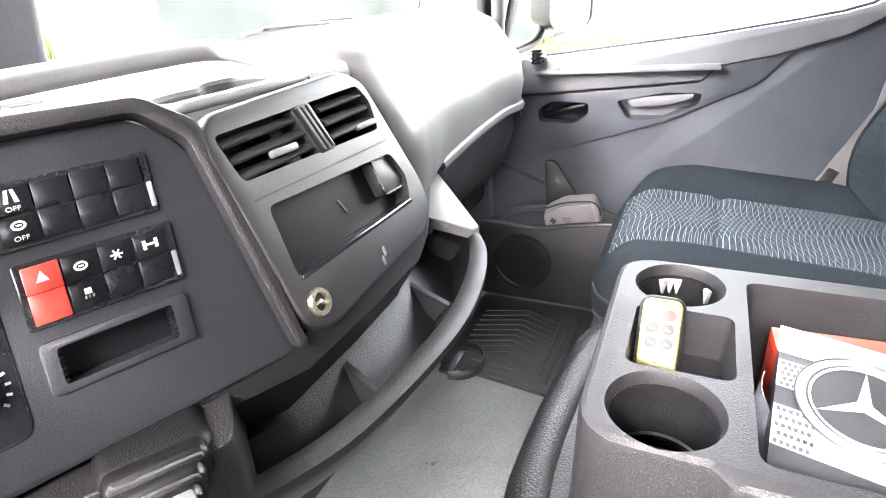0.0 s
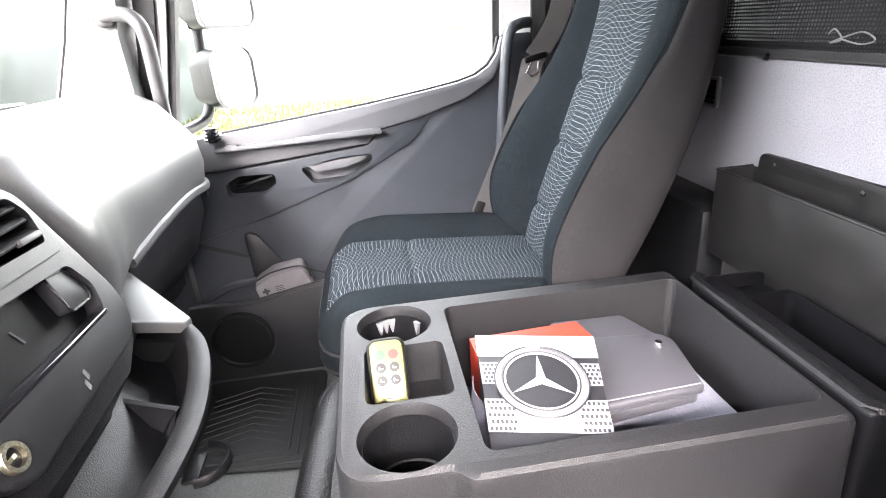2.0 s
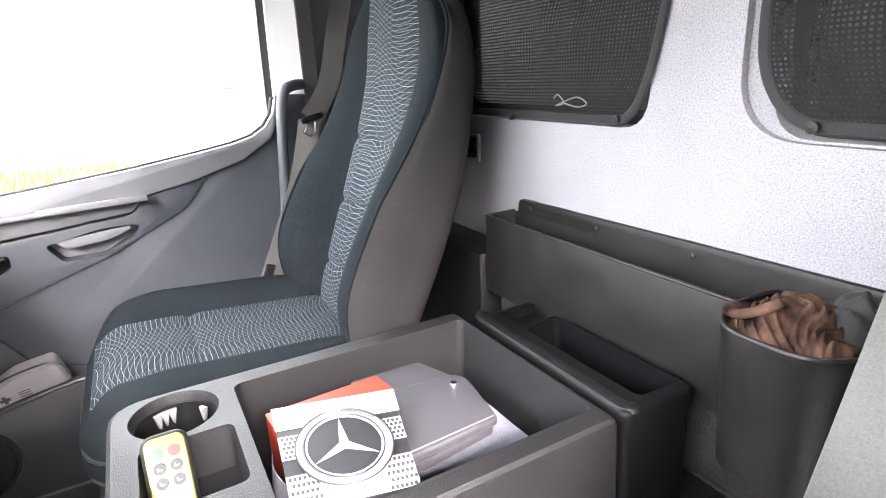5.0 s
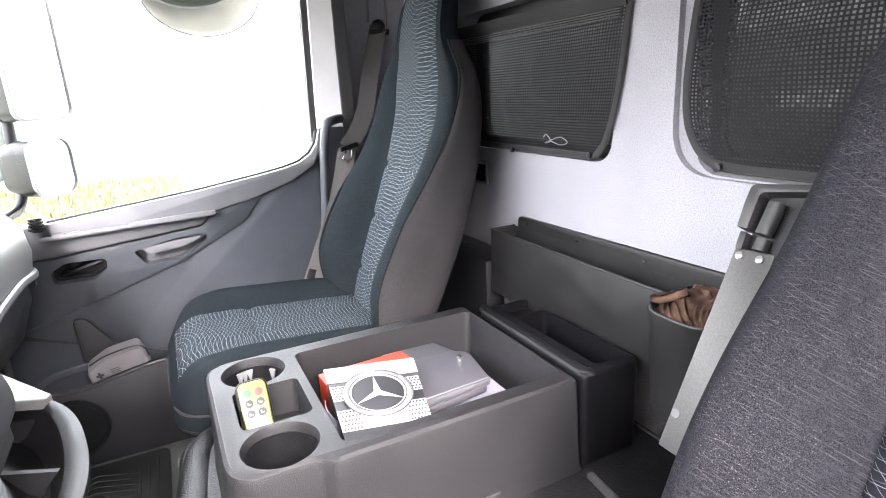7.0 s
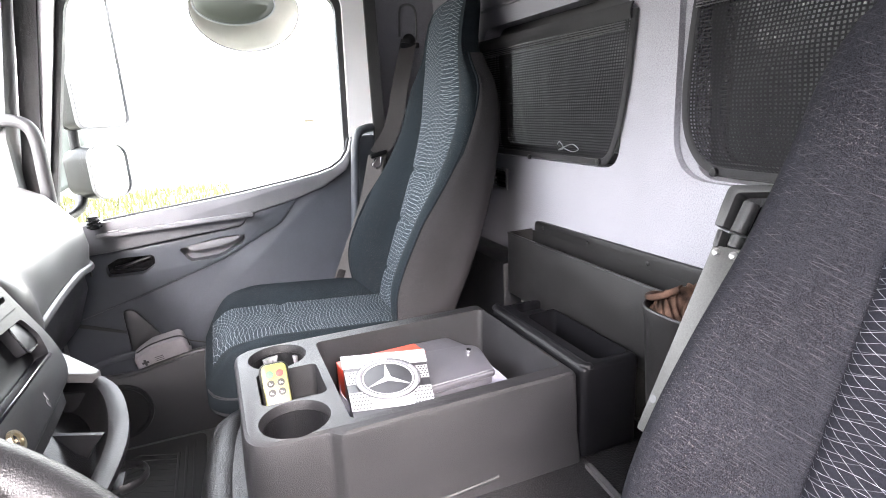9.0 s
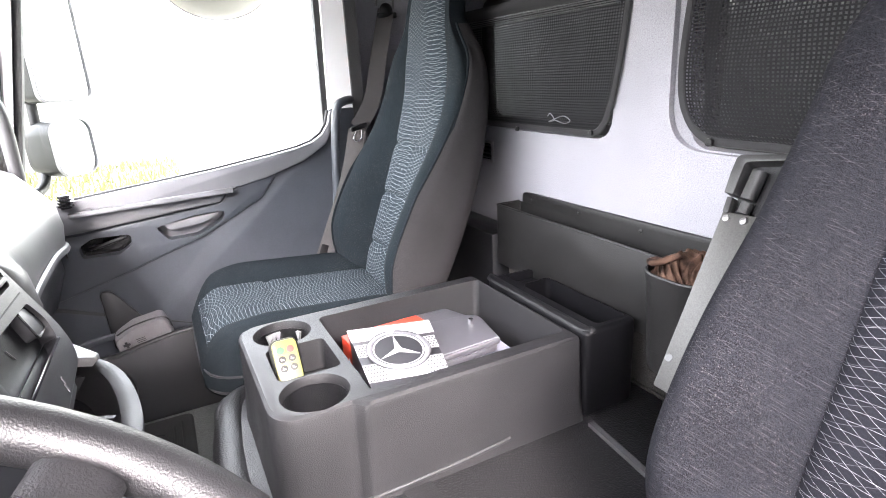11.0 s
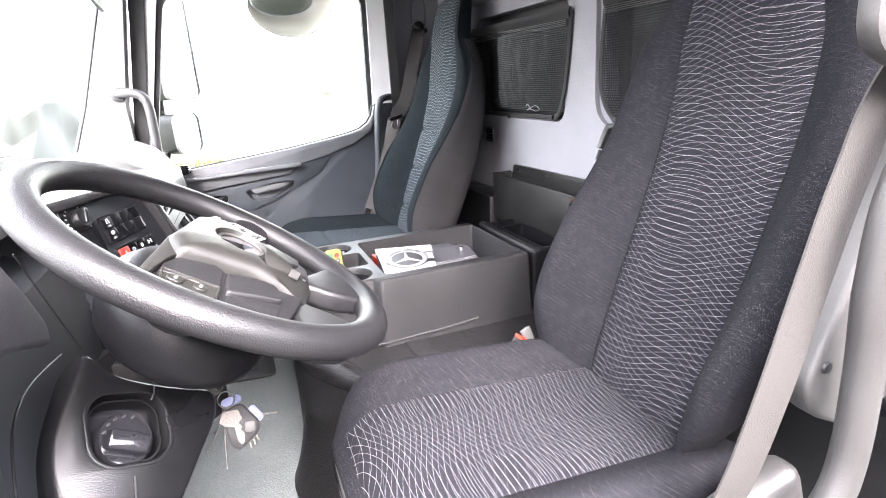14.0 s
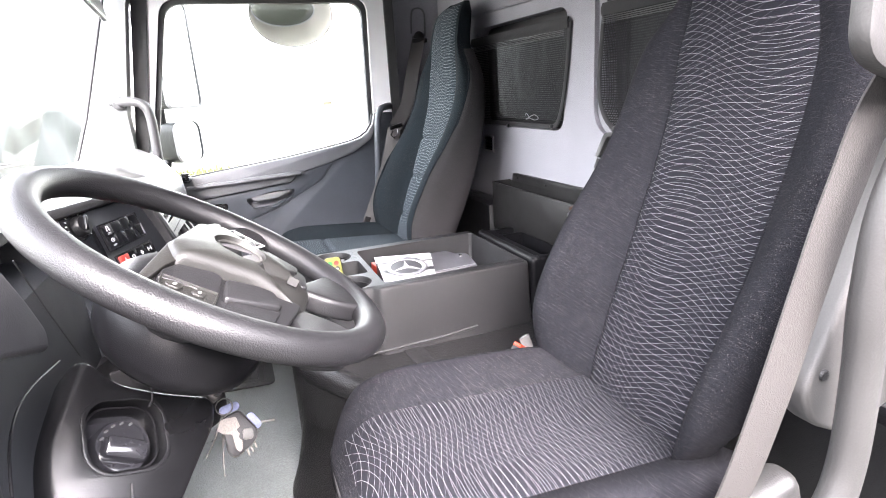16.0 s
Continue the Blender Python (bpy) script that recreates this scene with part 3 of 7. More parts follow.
# ---- passenger door ----
door = thing("door_1", (1.04, 0.75, 0.0), "closed passenger door, dark blue-grey plastic lining", "door", kind="structure")
BELT = [(1.24, 0.655), (1.10, 0.668), (0.90, 0.69), (0.72, 0.710), (0.55, 0.735), (0.47, 0.749), (0.42, 0.763), (0.385, 0.785), (0.363, 0.815), (0.352, 0.855)]
lining_poly = [(1.26, -0.02), (1.26, 0.655)] + BELT[1:] + [(0.335, 0.862), (0.262, 0.862), (0.262, -0.02)]
lining = prism(lining_poly, 1.02, 1.09, "x", 0.006)
handle_hole = rounded([(1.115, 0.500), (1.02, 0.498), (0.985, 0.520), (0.983, 0.553), (1.08, 0.556), (1.118, 0.535)], 0.012, 4)
pull_hole = rounded([(0.915, 0.560), (0.885, 0.515), (0.80, 0.517), (0.722, 0.555), (0.715, 0.582), (0.80, 0.582)], 0.012, 4)
lining = carve(lining, prism(handle_hole, 1.0, 1.055, "x"), prism(pull_hole, 1.0, 1.06, "x"))
part("lining", lining, M_DOOR, door)
part("step_panel", carve(prism(rounded([(1.25, 0.37), (1.04, 0.428), (0.78, 0.515), (0.60, 0.605), (0.54, 0.68), (0.70, 0.642), (0.72, 0.606), (1.10, 0.572), (1.25, 0.565)], 0.02, 4), 1.012, 1.0205, "x", 0.004), prism(handle_hole, 1.0, 1.055, "x"), prism(pull_hole, 1.0, 1.06, "x")), M_DOOR, door)
cap_poly = [(1.25, 0.572), (1.10, 0.578), (0.725, 0.612), (0.695, 0.645), (0.58, 0.668), (0.45, 0.708), (0.372, 0.755), (0.340, 0.82), (0.336, 0.857), (0.350, 0.857), (0.361, 0.817), (0.383, 0.787), (0.418, 0.765), (0.468, 0.751), (0.55, 0.737), (0.72, 0.712), (0.90, 0.692), (1.10, 0.670), (1.25, 0.657)]
part("door_cap", prism(cap_poly, 1.003, 1.022, "x", 0.005), M_DOOR_UP, door, "mid grey plastic cap along the window")
ledge = prism([(1.12, 0.638), (0.69, 0.650), (0.69, 0.640), (1.12, 0.626)], 0.982, 1.006, "x", 0.003)
part("ledge", ledge, M_DOOR_UP, door, "pale grey ledge below the window")
part("armrest_lip", prism([(0.91, 0.650), (0.685, 0.656), (0.685, 0.641), (0.91, 0.635)], 0.972, 0.985, "x", 0.003), M_DOOR_UP, door)
for y0, w in ((1.09, 0.03), (1.045, 0.035)):
    part("window_switch", prism([(y0, 0.634), (y0 - w, 0.636), (y0 - w, 0.645), (y0, 0.643)], 0.984, 1.001, "x", 0.002), M_GREY, door)
lock = part("opener_bowl", prism([(p[0], p[1]) for p in handle_hole], 1.050, 1.056, "x"), M_GLOSS, door)
lev = tube(smooth_path([(1.045, 1.095, 0.520), (1.030, 1.06, 0.528), (1.022, 1.02, 0.540), (1.026, 0.995, 0.546)], 5), 0.010, 0.006, 8)
part("opener_lever", lev, M_BLACK, door, "black door opener lever")
part("pull_bowl", prism([(p[0], p[1]) for p in pull_hole], 1.056, 1.062, "x"), M_DOOR_UP, door)
part("pull_grip", prism(rounded([(0.895, 0.566), (0.875, 0.545), (0.79, 0.552), (0.735, 0.570), (0.735, 0.580)], 0.006, 3), 1.016, 1.05, "x", 0.004), M_DOOR_UP, door)
# door pocket and loudspeaker
pocket_wall = prism(rounded([(1.27, -0.02), (1.27, 0.218), (1.20, 0.220), (1.09, 0.216), (1.0, 0.234), (0.88, 0.252), (0.60, 0.262), (0.48, 0.20), (0.45, -0.02)], 0.015, 4), 0.928, 0.942, "x", 0.005)
part("pocket", joined(pocket_wall, span(0.93, 1.02, 0.45, 1.27, -0.02, 0.0), span(0.93, 1.02, 0.44, 0.455, -0.02, 0.20)), M_POCKET, door, "open storage pocket at the door's foot")
part("pocket_rim", tube(smooth_path([(0.934, 1.262, 0.219), (0.934, 1.20, 0.221), (0.934, 1.09, 0.217), (0.934, 1.0, 0.235), (0.934, 0.88, 0.253), (0.934, 0.61, 0.263)], 5), 0.010, 0.007), M_POCKET, door)
speaker = part("speaker", lathe([(0.0, 0.004), (0.075, 0.004), (0.080, 0.008), (0.088, 0.008), (0.090, 0.0), (0.0, 0.0)], (0.929, 1.140, 0.104), 40, Euler((0, radians(-90), 0)).to_matrix()), M_BLACK, door, "round black loudspeaker cover")
part("recess_panel", prism(rounded([(1.098, 0.395), (1.065, 0.392), (0.995, 0.285), (0.995, 0.20), (1.092, 0.20)], 0.018, 4), 1.006, 1.021, "x", 0.005), M_POCKET, door)
part("pocket_shoulder", tube(smooth_path([(0.980, 1.250, 0.200), (0.982, 1.20, 0.234), (0.984, 1.15, 0.252), (0.988, 1.08, 0.258)], 5), 0.012, 0.006, 8, up=(1, 0, 0.3)), M_DOOR, door)
part("sill_strip", span(0.965, 1.03, 0.35, 1.3, -0.029, 0.004, 0.004), M_BLACK, door)
# window frame
frame_out = rounded([(1.288, 0.62), (1.139, 1.375), (0.255, 1.375), (0.255, 0.62)], [0.02, 0.06, 0.05, 0.02], 6)
frame_in = rounded([(1.253, 0.60), (1.097, 1.318), (0.330, 1.318), (0.352, 0.60)], [0.02, 0.06, 0.06, 0.02], 6)
part("window_frame", carve(prism(frame_out, 1.03, 1.085, "x"), prism(frame_in, 1.0, 1.2, "x")), M_FRAME, door, "white painted window frame")
seal_in = rounded([(1.236, 0.60), (1.080, 1.302), (0.350, 1.302), (0.370, 0.60)], [0.02, 0.06, 0.06, 0.02], 6)
part("seal", carve(prism(frame_in, 1.045, 1.08, "x"), prism(seal_in, 1.0, 1.2, "x")), M_SEAL, door)
part("belt_seal", tube([(1.028, y, z + 0.002) for y, z in BELT[1:]], 0.006, 0.005), M_RUBBER, door)
pane = part("pane", prism(rounded([(1.25, 0.60), (1.092, 1.314), (0.335, 1.314), (0.345, 0.60)], 0.03, 4), 1.062, 1.066, "x"), M_GLASS, door)
pane.visible_shadow = False
seal_p = carve(prism(rounded([(1.330, 0.40), (1.174, 1.405), (0.225, 1.405), (0.225, 0.0)], [0.02, 0.08, 0.06, 0.02], 6), 1.018, 1.055, "x"), prism(rounded([(1.290, 0.40), (1.128, 1.368), (0.262, 1.368), (0.262, 0.0)], [0.02, 0.07, 0.05, 0.02], 6), 1.0, 1.1, "x"))
solo("door_seal", seal_p, M_SEAL, "black rubber seal round the passenger door opening", "door seal", kind="structure")


# ---- grab handles ----
def grab(name_label, pts, r=0.016, material=M_HANDLE):
    g = thing("grab_handle", pts[0], name_label, "grab handle", "cab grab handles")
    part("bar", tube(smooth_path(pts, 6), r, n=12), material, g)
    for q, d in ((pts[0], 1), (pts[-1], -1)):
        part("foot", box(q, (0.03, 0.035, 0.045), 0.008), material, g)
    return g


grab("grey grab handle on the front pillar beside the passenger door", [(0.955, 1.285, 0.965), (0.915, 1.245, 0.968), (0.90, 1.203, 0.955), (0.895, 1.186, 0.915), (0.895, 1.186, 0.82), (0.90, 1.19, 0.70), (0.93, 1.20, 0.60)])
grab("grey grab handle on the rear pillar beside the passenger door", [(1.05, 0.245, 0.885), (1.005, 0.295, 0.885), (0.985, 0.330, 0.865), (0.985, 0.345, 0.78), (0.985, 0.36, 0.60), (1.0, 0.37, 0.46)], 0.014, M_DOOR)


# ---- centre console ----
def console():
    c = thing("centre_console", (0.09, 0.5, 0.306), "charcoal plastic console on the engine tunnel, with cup holders", "console")
    plan = rounded([(-0.096, 0.236), (0.298, 0.240), (0.300, 0.795), (-0.078, 0.792), (-0.078, 0.672), (-0.096, 0.655)], [0.012, 0.012, 0.05, 0.055, 0.008, 0.008], 6)
    loops = []
    cx, cy = 0.1, 0.5
    for z, k, e in ((0.3055, 1.03, 0.0), (0.36, 1.012, 0.0), (0.474, 1.0, 0.0), (0.481, 1.0, -0.002), (0.485, 1.0, -0.007)):
        loops.append([(cx + (x - cx) * k + e * (1 if x > cx else -1), cy + (y - cy) * k + e * (1 if y > cy else -1), z) for x, y in plan])
    body = loft(loops)
    def cup(x, y):
        return lathe([(0.044, 0.362), (0.0475, 0.40), (0.048, 0.402), (0.051, 0.402), (0.053, 0.478), (0.058, 0.49), (0.058, 0.6)], (x, y, 0), 40)
    bin_plan = rrect(0.322, 0.384, 0.014, 4, 0.100, 0.441)
    bin_cut = loft([[(0.1 + (x - 0.1) * k, 0.441 + (y - 0.441) * k, z) for x, y in bin_plan] for z, k in ((0.335, 0.965), (0.478, 1.0), (0.50, 1.02))])
    slot = loft([[(0.105 + (x - 0.105) * k, 0.704 + (y - 0.704) * k, z) for x, y in rrect(0.122, 0.108, 0.012, 4, 0.105, 0.704)] for z, k in ((0.424, 0.95), (0.478, 1.0), (0.50, 1.05))])
    part("body", carve(body, cup(-0.017, 0.713), cup(0.232, 0.713), bin_cut, slot), M_CONSOLE, c, angle=32)
    # Ring steps of the cups; their black puts the well's shade into colour.
    for x in (-0.017, 0.232):
        part("cup_steps_shaded", lathe([(0.0, 0.3625), (0.0425, 0.3625), (0.0435, 0.385), (0.0468, 0.3875), (0.0472, 0.402), (0.0500, 0.4045), (0.0522, 0.470), (0.0510, 0.470), (0.0488, 0.4065), (0.0460, 0.4045), (0.0456, 0.3898), (0.0423, 0.3876), (0.0412, 0.366), (0.030, 0.3645), (0.0, 0.3645)], (x, 0.713, 0), 40), M_BLACK, c, "stepped cup well, black to stand for its inner shade")
    for a in (30, 17, 4, -55):
        ca, sa = math.cos(radians(a)), math.sin(radians(a))
        tab = prism([(-0.006, 0.468), (0.006, 0.468), (0.001, 0.446), (-0.001, 0.446)], 0.0, 0.006, "y", 0.001)
        moved(tab, Matrix.Translation((0.232 + 0.0465 * ca, 0.713 + 0.0465 * sa, 0)) @ Matrix.Rotation(radians(a + 90), 4, "Z"))
        part("spring_tab", tab, M_GREY, c)
    part("foot_ridge", tube([(-0.100, 0.70, 0.316), (-0.101, 0.5, 0.322), (-0.1, 0.40, 0.33)], 0.004, 0.004), M_CONSOLE, c)
    return c


console()

tray = thing("storage_tray", (0.075, 0.17, 0.306), "black plastic storage tray behind the console", "tray")
tray_body = prism(rounded([(-0.100, 0.104), (0.250, 0.106), (0.250, 0.228), (-0.100, 0.230)], 0.014, 4), 0.3055, 0.490, "z", 0.010, 3)
part("body", carve(tray_body, prism(rrect(0.245, 0.075, 0.012, 4, 0.042, 0.150), 0.36, 0.6, "z"), prism([(0.17, 0.095), (0.235, 0.095), (0.235, 0.185), (0.17, 0.185)], 0.468, 0.6, "z")), M_SHROUD, tray)
part("rim_roll", tube(smooth_path([(0.244, 0.205, 0.484), (0.236, 0.216, 0.486), (0.0, 0.217, 0.486), (-0.080, 0.217, 0.486), (-0.088, 0.205, 0.484)], 5), 0.011, 0.0075, 10), M_BLACK, tray)
part("liner", prism(rrect(0.243, 0.073, 0.011, 4, 0.042, 0.150), 0.3595, 0.364, "z"), M_RUBBER, tray)

# ---- wall organiser ----
org = thing("wall_organiser", (0.1, 0.05, 0.449), "black plastic document pocket with round bin on the rear wall", "organiser")
part("back_plate", prism(rounded([(0.412, 0.45), (0.412, 0.640), (-0.285, 0.648), (-0.285, 0.45)], 0.015, 4), 0.001, 0.012, "y", 0.002), M_ORG, org)
pk = carve(prism(rounded([(0.424, 0.012), (0.424, 0.088), (-0.16, 0.088), (-0.16, 0.012)], 0.006, 3), 0.449, 0.614, "z", 0.003), prism([(0.418, 0.014), (0.418, 0.082), (-0.154, 0.082), (-0.154, 0.014)], 0.456, 0.7, "z"))
part("pocket", pk, M_ORG, org)
part("pocket_lip", tube([(-0.157, 0.0855, 0.614), (0.13, 0.0855, 0.614), (0.421, 0.0855, 0.614), (0.421, 0.016, 0.614)], 0.0035, 0.003, 8), M_ORG, org)
bin_plan = rounded([(-0.135, 0.013), (-0.135, 0.112), (-0.165, 0.170), (-0.262, 0.170), (-0.292, 0.112), (-0.292, 0.013)], 0.035, 6)
bcx, bcy = -0.213, 0.090
shell = carve(loft([[(bcx + (x - bcx) * k, bcy + (y - bcy) * k, z) for x, y in bin_plan] for z, k in ((0.435, 0.86), (0.44, 0.88), (0.60, 0.99), (0.608, 1.02), (0.616, 1.02))]), loft([[(bcx + (x - bcx) * k, bcy + (y - bcy) * k, z) for x, y in bin_plan] for z, k in ((0.445, 0.84), (0.60, 0.94), (0.63, 0.97))]))
part("bin", shell, M_ORG, org, "round black waste bin")
part("bin_lip", tube([(bcx + (x - bcx) * 0.99, bcy + (y - bcy) * 0.99, 0.617) for x, y in bin_plan], 0.003, 0.003, 6, closed=True), M_ORG, org)
for x, z in ((0.183, 0.626), (-0.010, 0.626), (0.37, 0.626)):
    part("screw", lathe([(0.0, 0.0), (0.005, 0.0), (0.005, 0.002), (0.003, 0.0035), (0.0, 0.0035)], (x, 0.012, z), 12, Euler((radians(-90), 0, 0)).to_matrix()), M_ORG, org)


# ---- seats ----
FRONT = [(-0.06, -0.004), (0.0, 0.0), (0.05, 0.010), (0.16, 0.050), (0.33, 0.115), (0.46, 0.160), (0.55, 0.182), (0.66, 0.194), (0.72, 0.199), (0.79, 0.212), (0.84, 0.232), (0.87, 0.265)]
HALF = [(-0.06, 0.205), (0.0, 0.232), (0.10, 0.250), (0.25, 0.252), (0.45, 0.245), (0.56, 0.236), (0.63, 0.212), (0.68, 0.165), (0.725, 0.136), (0.80, 0.128), (0.845, 0.108), (0.87, 0.066)]
DEEP = [(-0.06, 0.11), (0.0, 0.15), (0.30, 0.165), (0.58, 0.125), (0.70, 0.10), (0.82, 0.085), (0.87, 0.04)]
BULGE = [(-0.06, 0.012), (0.03, 0.050), (0.16, 0.088), (0.30, 0.074), (0.42, 0.046), (0.52, 0.028), (0.60, 0.018), (0.67, 0.008), (0.72, 0.0), (0.87, 0.0)]
INSET = [(0.0, 0.122), (0.30, 0.132), (0.60, 0.136), (0.67, 0.122), (0.74, 0.112), (0.83, 0.100), (0.87, 0.06)]
CREASES = (0.105, 0.25, 0.395)


def cushion_top(x, y):
    """Height of the cushion over its underside datum at (x, y): y runs forward from the backrest."""
    base = 0.405 + 0.035 * min(y / 0.45, 1.0)
    if y > 0.42:
        base -= 8.5 * (y - 0.42) ** 2
    side = min(max((abs(x) - 0.128) / 0.122, 0.0), 1.0)
    roll = math.sin(min(side * 1.15, 1.0) * math.pi * 0.5) * (1.0 if side < 0.55 else math.sqrt(max(0.0, 1 - ((side - 0.55) / 0.47) ** 2)))
    fade = curve(y, [(-0.06, 0.4), (0.10, 1.0), (0.34, 1.0), (0.44, 0.55), (0.50, 0.0)])
    return base + 0.050 * roll * fade - 0.07 * max(side - 0.75, 0.0) ** 2 / 0.0625 * (1 - 0.4 * fade)


def seat(at, label, velour, cloth, shell, plump=0.0, slim=1.0, taper=0.0, fold=1.0, tuck_in=0.0):
    s = thing("driver_seat" if at[0] < 0 else "passenger_seat", at, label, "seat", "cab seats")
    X, Y, Z = at

    # cushion: sections from back to front
    loops = []
    ks = [math.sin(math.radians(-90 + 180 * i / 32)) * 0.35 + (-1 + 2 * i / 32) * 0.65 for i in range(33)]
    for y in [-0.06 + 0.02 * i for i in range(25)] + [0.44, 0.455, 0.470, 0.483, 0.494, 0.503, 0.509, 0.513]:
        hw = curve(y, [(-0.06, 0.235), (0.1, 0.252), (0.38, 0.257), (0.44, 0.250), (0.475, 0.234), (0.50, 0.208), (0.513, 0.176)])
        low = curve(y, [(-0.06, 0.30), (0.40, 0.278), (0.513, 0.305)])
        top = [(hw * k, max(cushion_top(k * 0.25, y), low + 0.02)) for k in ks]
        loops.append([(X + x, Y + y, Z + z) for x, z in top] + [(X + hw * 0.985, Y + y, Z + low + 0.012), (X + hw * 0.93, Y + y, Z + low), (X - hw * 0.93, Y + y, Z + low), (X - hw * 0.985, Y + y, Z + low + 0.012)])
    part("cushion", loft(loops), velour, s, angle=70)

    def top_pt(u, v):
        x, y = (u - 0.5) * 0.282, 0.004 + v * 0.484
        edge = min(min(u, 1 - u) / 0.05, 1, (1 - v) / 0.025)
        tuck = 0.006 * fold * math.exp(-((y - 0.30) / 0.010) ** 2)
        return (X + x, Y + y + (0.004 if v > 0.97 else 0), Z + cushion_top(x, y) - 0.004 + 0.012 * math.sqrt(max(edge, 0.0)) - tuck)
    part("seat_panel", sheet(top_pt, 24, 64, 0.0, lambda u, v: (u * 0.288, v * 0.55)), cloth, s, "patterned cloth seat panel", angle=180)

    for dz, grow in ((0.352, 0.001), (0.310, 0.0)):
        part("cushion_seam", tube(smooth_path([(X + x * (1 + grow), Y + y, Z + dz + dy) for x, y, dy in ((-0.250, 0.10, 0.0), (-0.257, 0.36, -0.002), (-0.228, 0.483, 0.004), (-0.12, 0.511, 0.006), (0.12, 0.511, 0.006), (0.228, 0.483, 0.004), (0.257, 0.36, -0.002), (0.250, 0.10, 0.0))], 4), 0.0032, 0.0032, 6), M_RUBBER, s)

    # backrest: sections from bottom to top, with a padded bolster on each side
    def measures(t):
        fat = plump * math.exp(-((t - 0.20) / 0.20) ** 2)
        hw = curve(t, HALF) + fat
        return hw, curve(t, DEEP) * slim, curve(t, BULGE) + fat * min(1.0, curve(t, BULGE) / 0.03), curve(t, FRONT), min(curve(t, INSET), hw * 0.86)

    def ridge(t, out=0.0):
        hw, dp, bg, f, ins = measures(t)
        k = curve(t, [(0.30, 0.0), (0.48, 0.30), (0.62, 0.80)])
        return hw * (0.955 + 0.045 * k) + out, (bg * 0.90 + 0.004) * (1 - k) - 0.022 * k

    loops = []
    stations = [-0.06, -0.045, -0.03, -0.01] + [0.01 + 0.021 * i for i in range(40)] + [0.842, 0.852, 0.860, 0.866, 0.870]
    for t in stations:
        hw, dp, bg, f, ins = measures(t)
        half = [(0.0, -0.006), (ins * 0.5, -0.005), (ins * 0.93, -0.004), (ins, 0.0)]
        for k, h in ((0.12, 0.22), (0.28, 0.55), (0.45, 0.82), (0.60, 0.96), (0.74, 1.0), (0.87, 0.93), (0.96, 0.72), (1.0, 0.42)):
            half.append((ins + (hw - ins) * k, bg * h))
        half += [(hw, 0.0), (hw * 0.995, -dp * 0.30), (hw * 0.985, -dp * 0.55), (hw * 0.955, -dp * 0.78), (hw * 0.89, -dp * 0.93), (hw * 0.75, -dp), (hw * 0.4, -dp * 1.02)]
        lp = half + [(0.0, -dp * 1.02)]
        squeeze = tuck_in * curve(t, [(-0.06, 1.0), (0.02, 0.75), (0.10, 0.42), (0.22, 0.20), (0.42, 0.0)])
        for x, d in half[:0:-1]:
            x = ins + (x - ins) * (1 - squeeze) if x > ins else x
            lp.append((-x * (1 - taper * min(1.0, max(0.0, -d / dp))) if d < 0 and x > ins else -x, d))
        loops.append([(X + x, Y - f + d, Z + 0.40 + t) for x, d in lp])
    part("backrest", loft(loops), velour, s, angle=70)

    def back_pt(u, v):
        t = 0.0 + v * 0.866
        ins = min(curve(t, INSET), curve(t, HALF) * 0.86) + 0.002
        w = 2 * u - 1
        edge = min(min(u, 1 - u) / 0.07, 1, (1 - v) / 0.02)
        tuck = fold * sum(0.011 * math.exp(-((t - c + 0.006 * w * w) / 0.0085) ** 2) for c in CREASES)
        puff = 0.005 * (1 - w ** 4) * (1.0 if t > 0.42 else 1 - 0.6 * fold * (1 - abs(math.sin(math.pi * (t - 0.105) / 0.145))))
        return (X + w * ins, Y - curve(t, FRONT) - 0.010 + 0.014 * math.sqrt(max(edge, 0)) + puff - tuck * (1 - 0.3 * w * w), Z + 0.40 + t)
    part("back_panel", sheet(back_pt, 24, 150, 0.0, lambda u, v: ((u - 0.5) * 0.288, v * 0.9)), cloth, s, "patterned cloth back panel", angle=180)

    # cloth shell from the bolsters' ridges round the back
    loops = []
    for t in [q for q in stations if -0.04 < q < 0.715]:
        hw, dp, bg, f, ins = measures(t)
        hw, dp = hw + 0.004, dp + 0.005
        rx, rd = ridge(t, 0.004)
        k = curve(t, [(0.30, 0.0), (0.48, 0.30), (0.62, 0.80)])
        right = [(rx, rd), (hw * (0.985 + 0.015 * k), bg * 0.70 * (1 - k) - 0.024 * k), (hw, bg * 0.42 * (1 - k) - 0.026 * k), (hw, -0.028 * k), (hw * 0.995, -dp * 0.30), (hw * 0.985, -dp * 0.55), (hw * 0.955, -dp * 0.78), (hw * 0.89, -dp * 0.93), (hw * 0.75, -dp), (hw * 0.4, -dp * 1.02)]
        lp = right + [(-x * (1 - taper * min(1.0, max(0.0, -d / dp))) if d < 0 else -x, d) for x, d in right[::-1]]
        loops.append([(X + x, Y - f + d, Z + 0.40 + t) for x, d in lp])
    if shell is not velour:
        part("back_shell", loft(loops, ring=False), shell, s, "plain grey cloth back cover", angle=70)
    for sx in (1, -1) if shell is not velour else ():
        part("piping", tube([(X + sx * ridge(t, 0.003)[0], Y - curve(t, FRONT) + ridge(t)[1], Z + 0.40 + t) for t in stations if -0.02 < t < 0.705], 0.0034, 0.0034, 8), velour, s)

    # pedestal
    ped = prism(rounded([(Y - 0.02, Z + 0.30), (Y + 0.42, Z + 0.29), (Y + 0.36, Z + 0.10), (Y + 0.38, Z), (Y - 0.02, Z), (Y + 0.02, Z + 0.12)], 0.02, 3), X - 0.19, X + 0.19, "x", 0.01)
    part("pedestal", ped, M_BLACK, s)
    return s


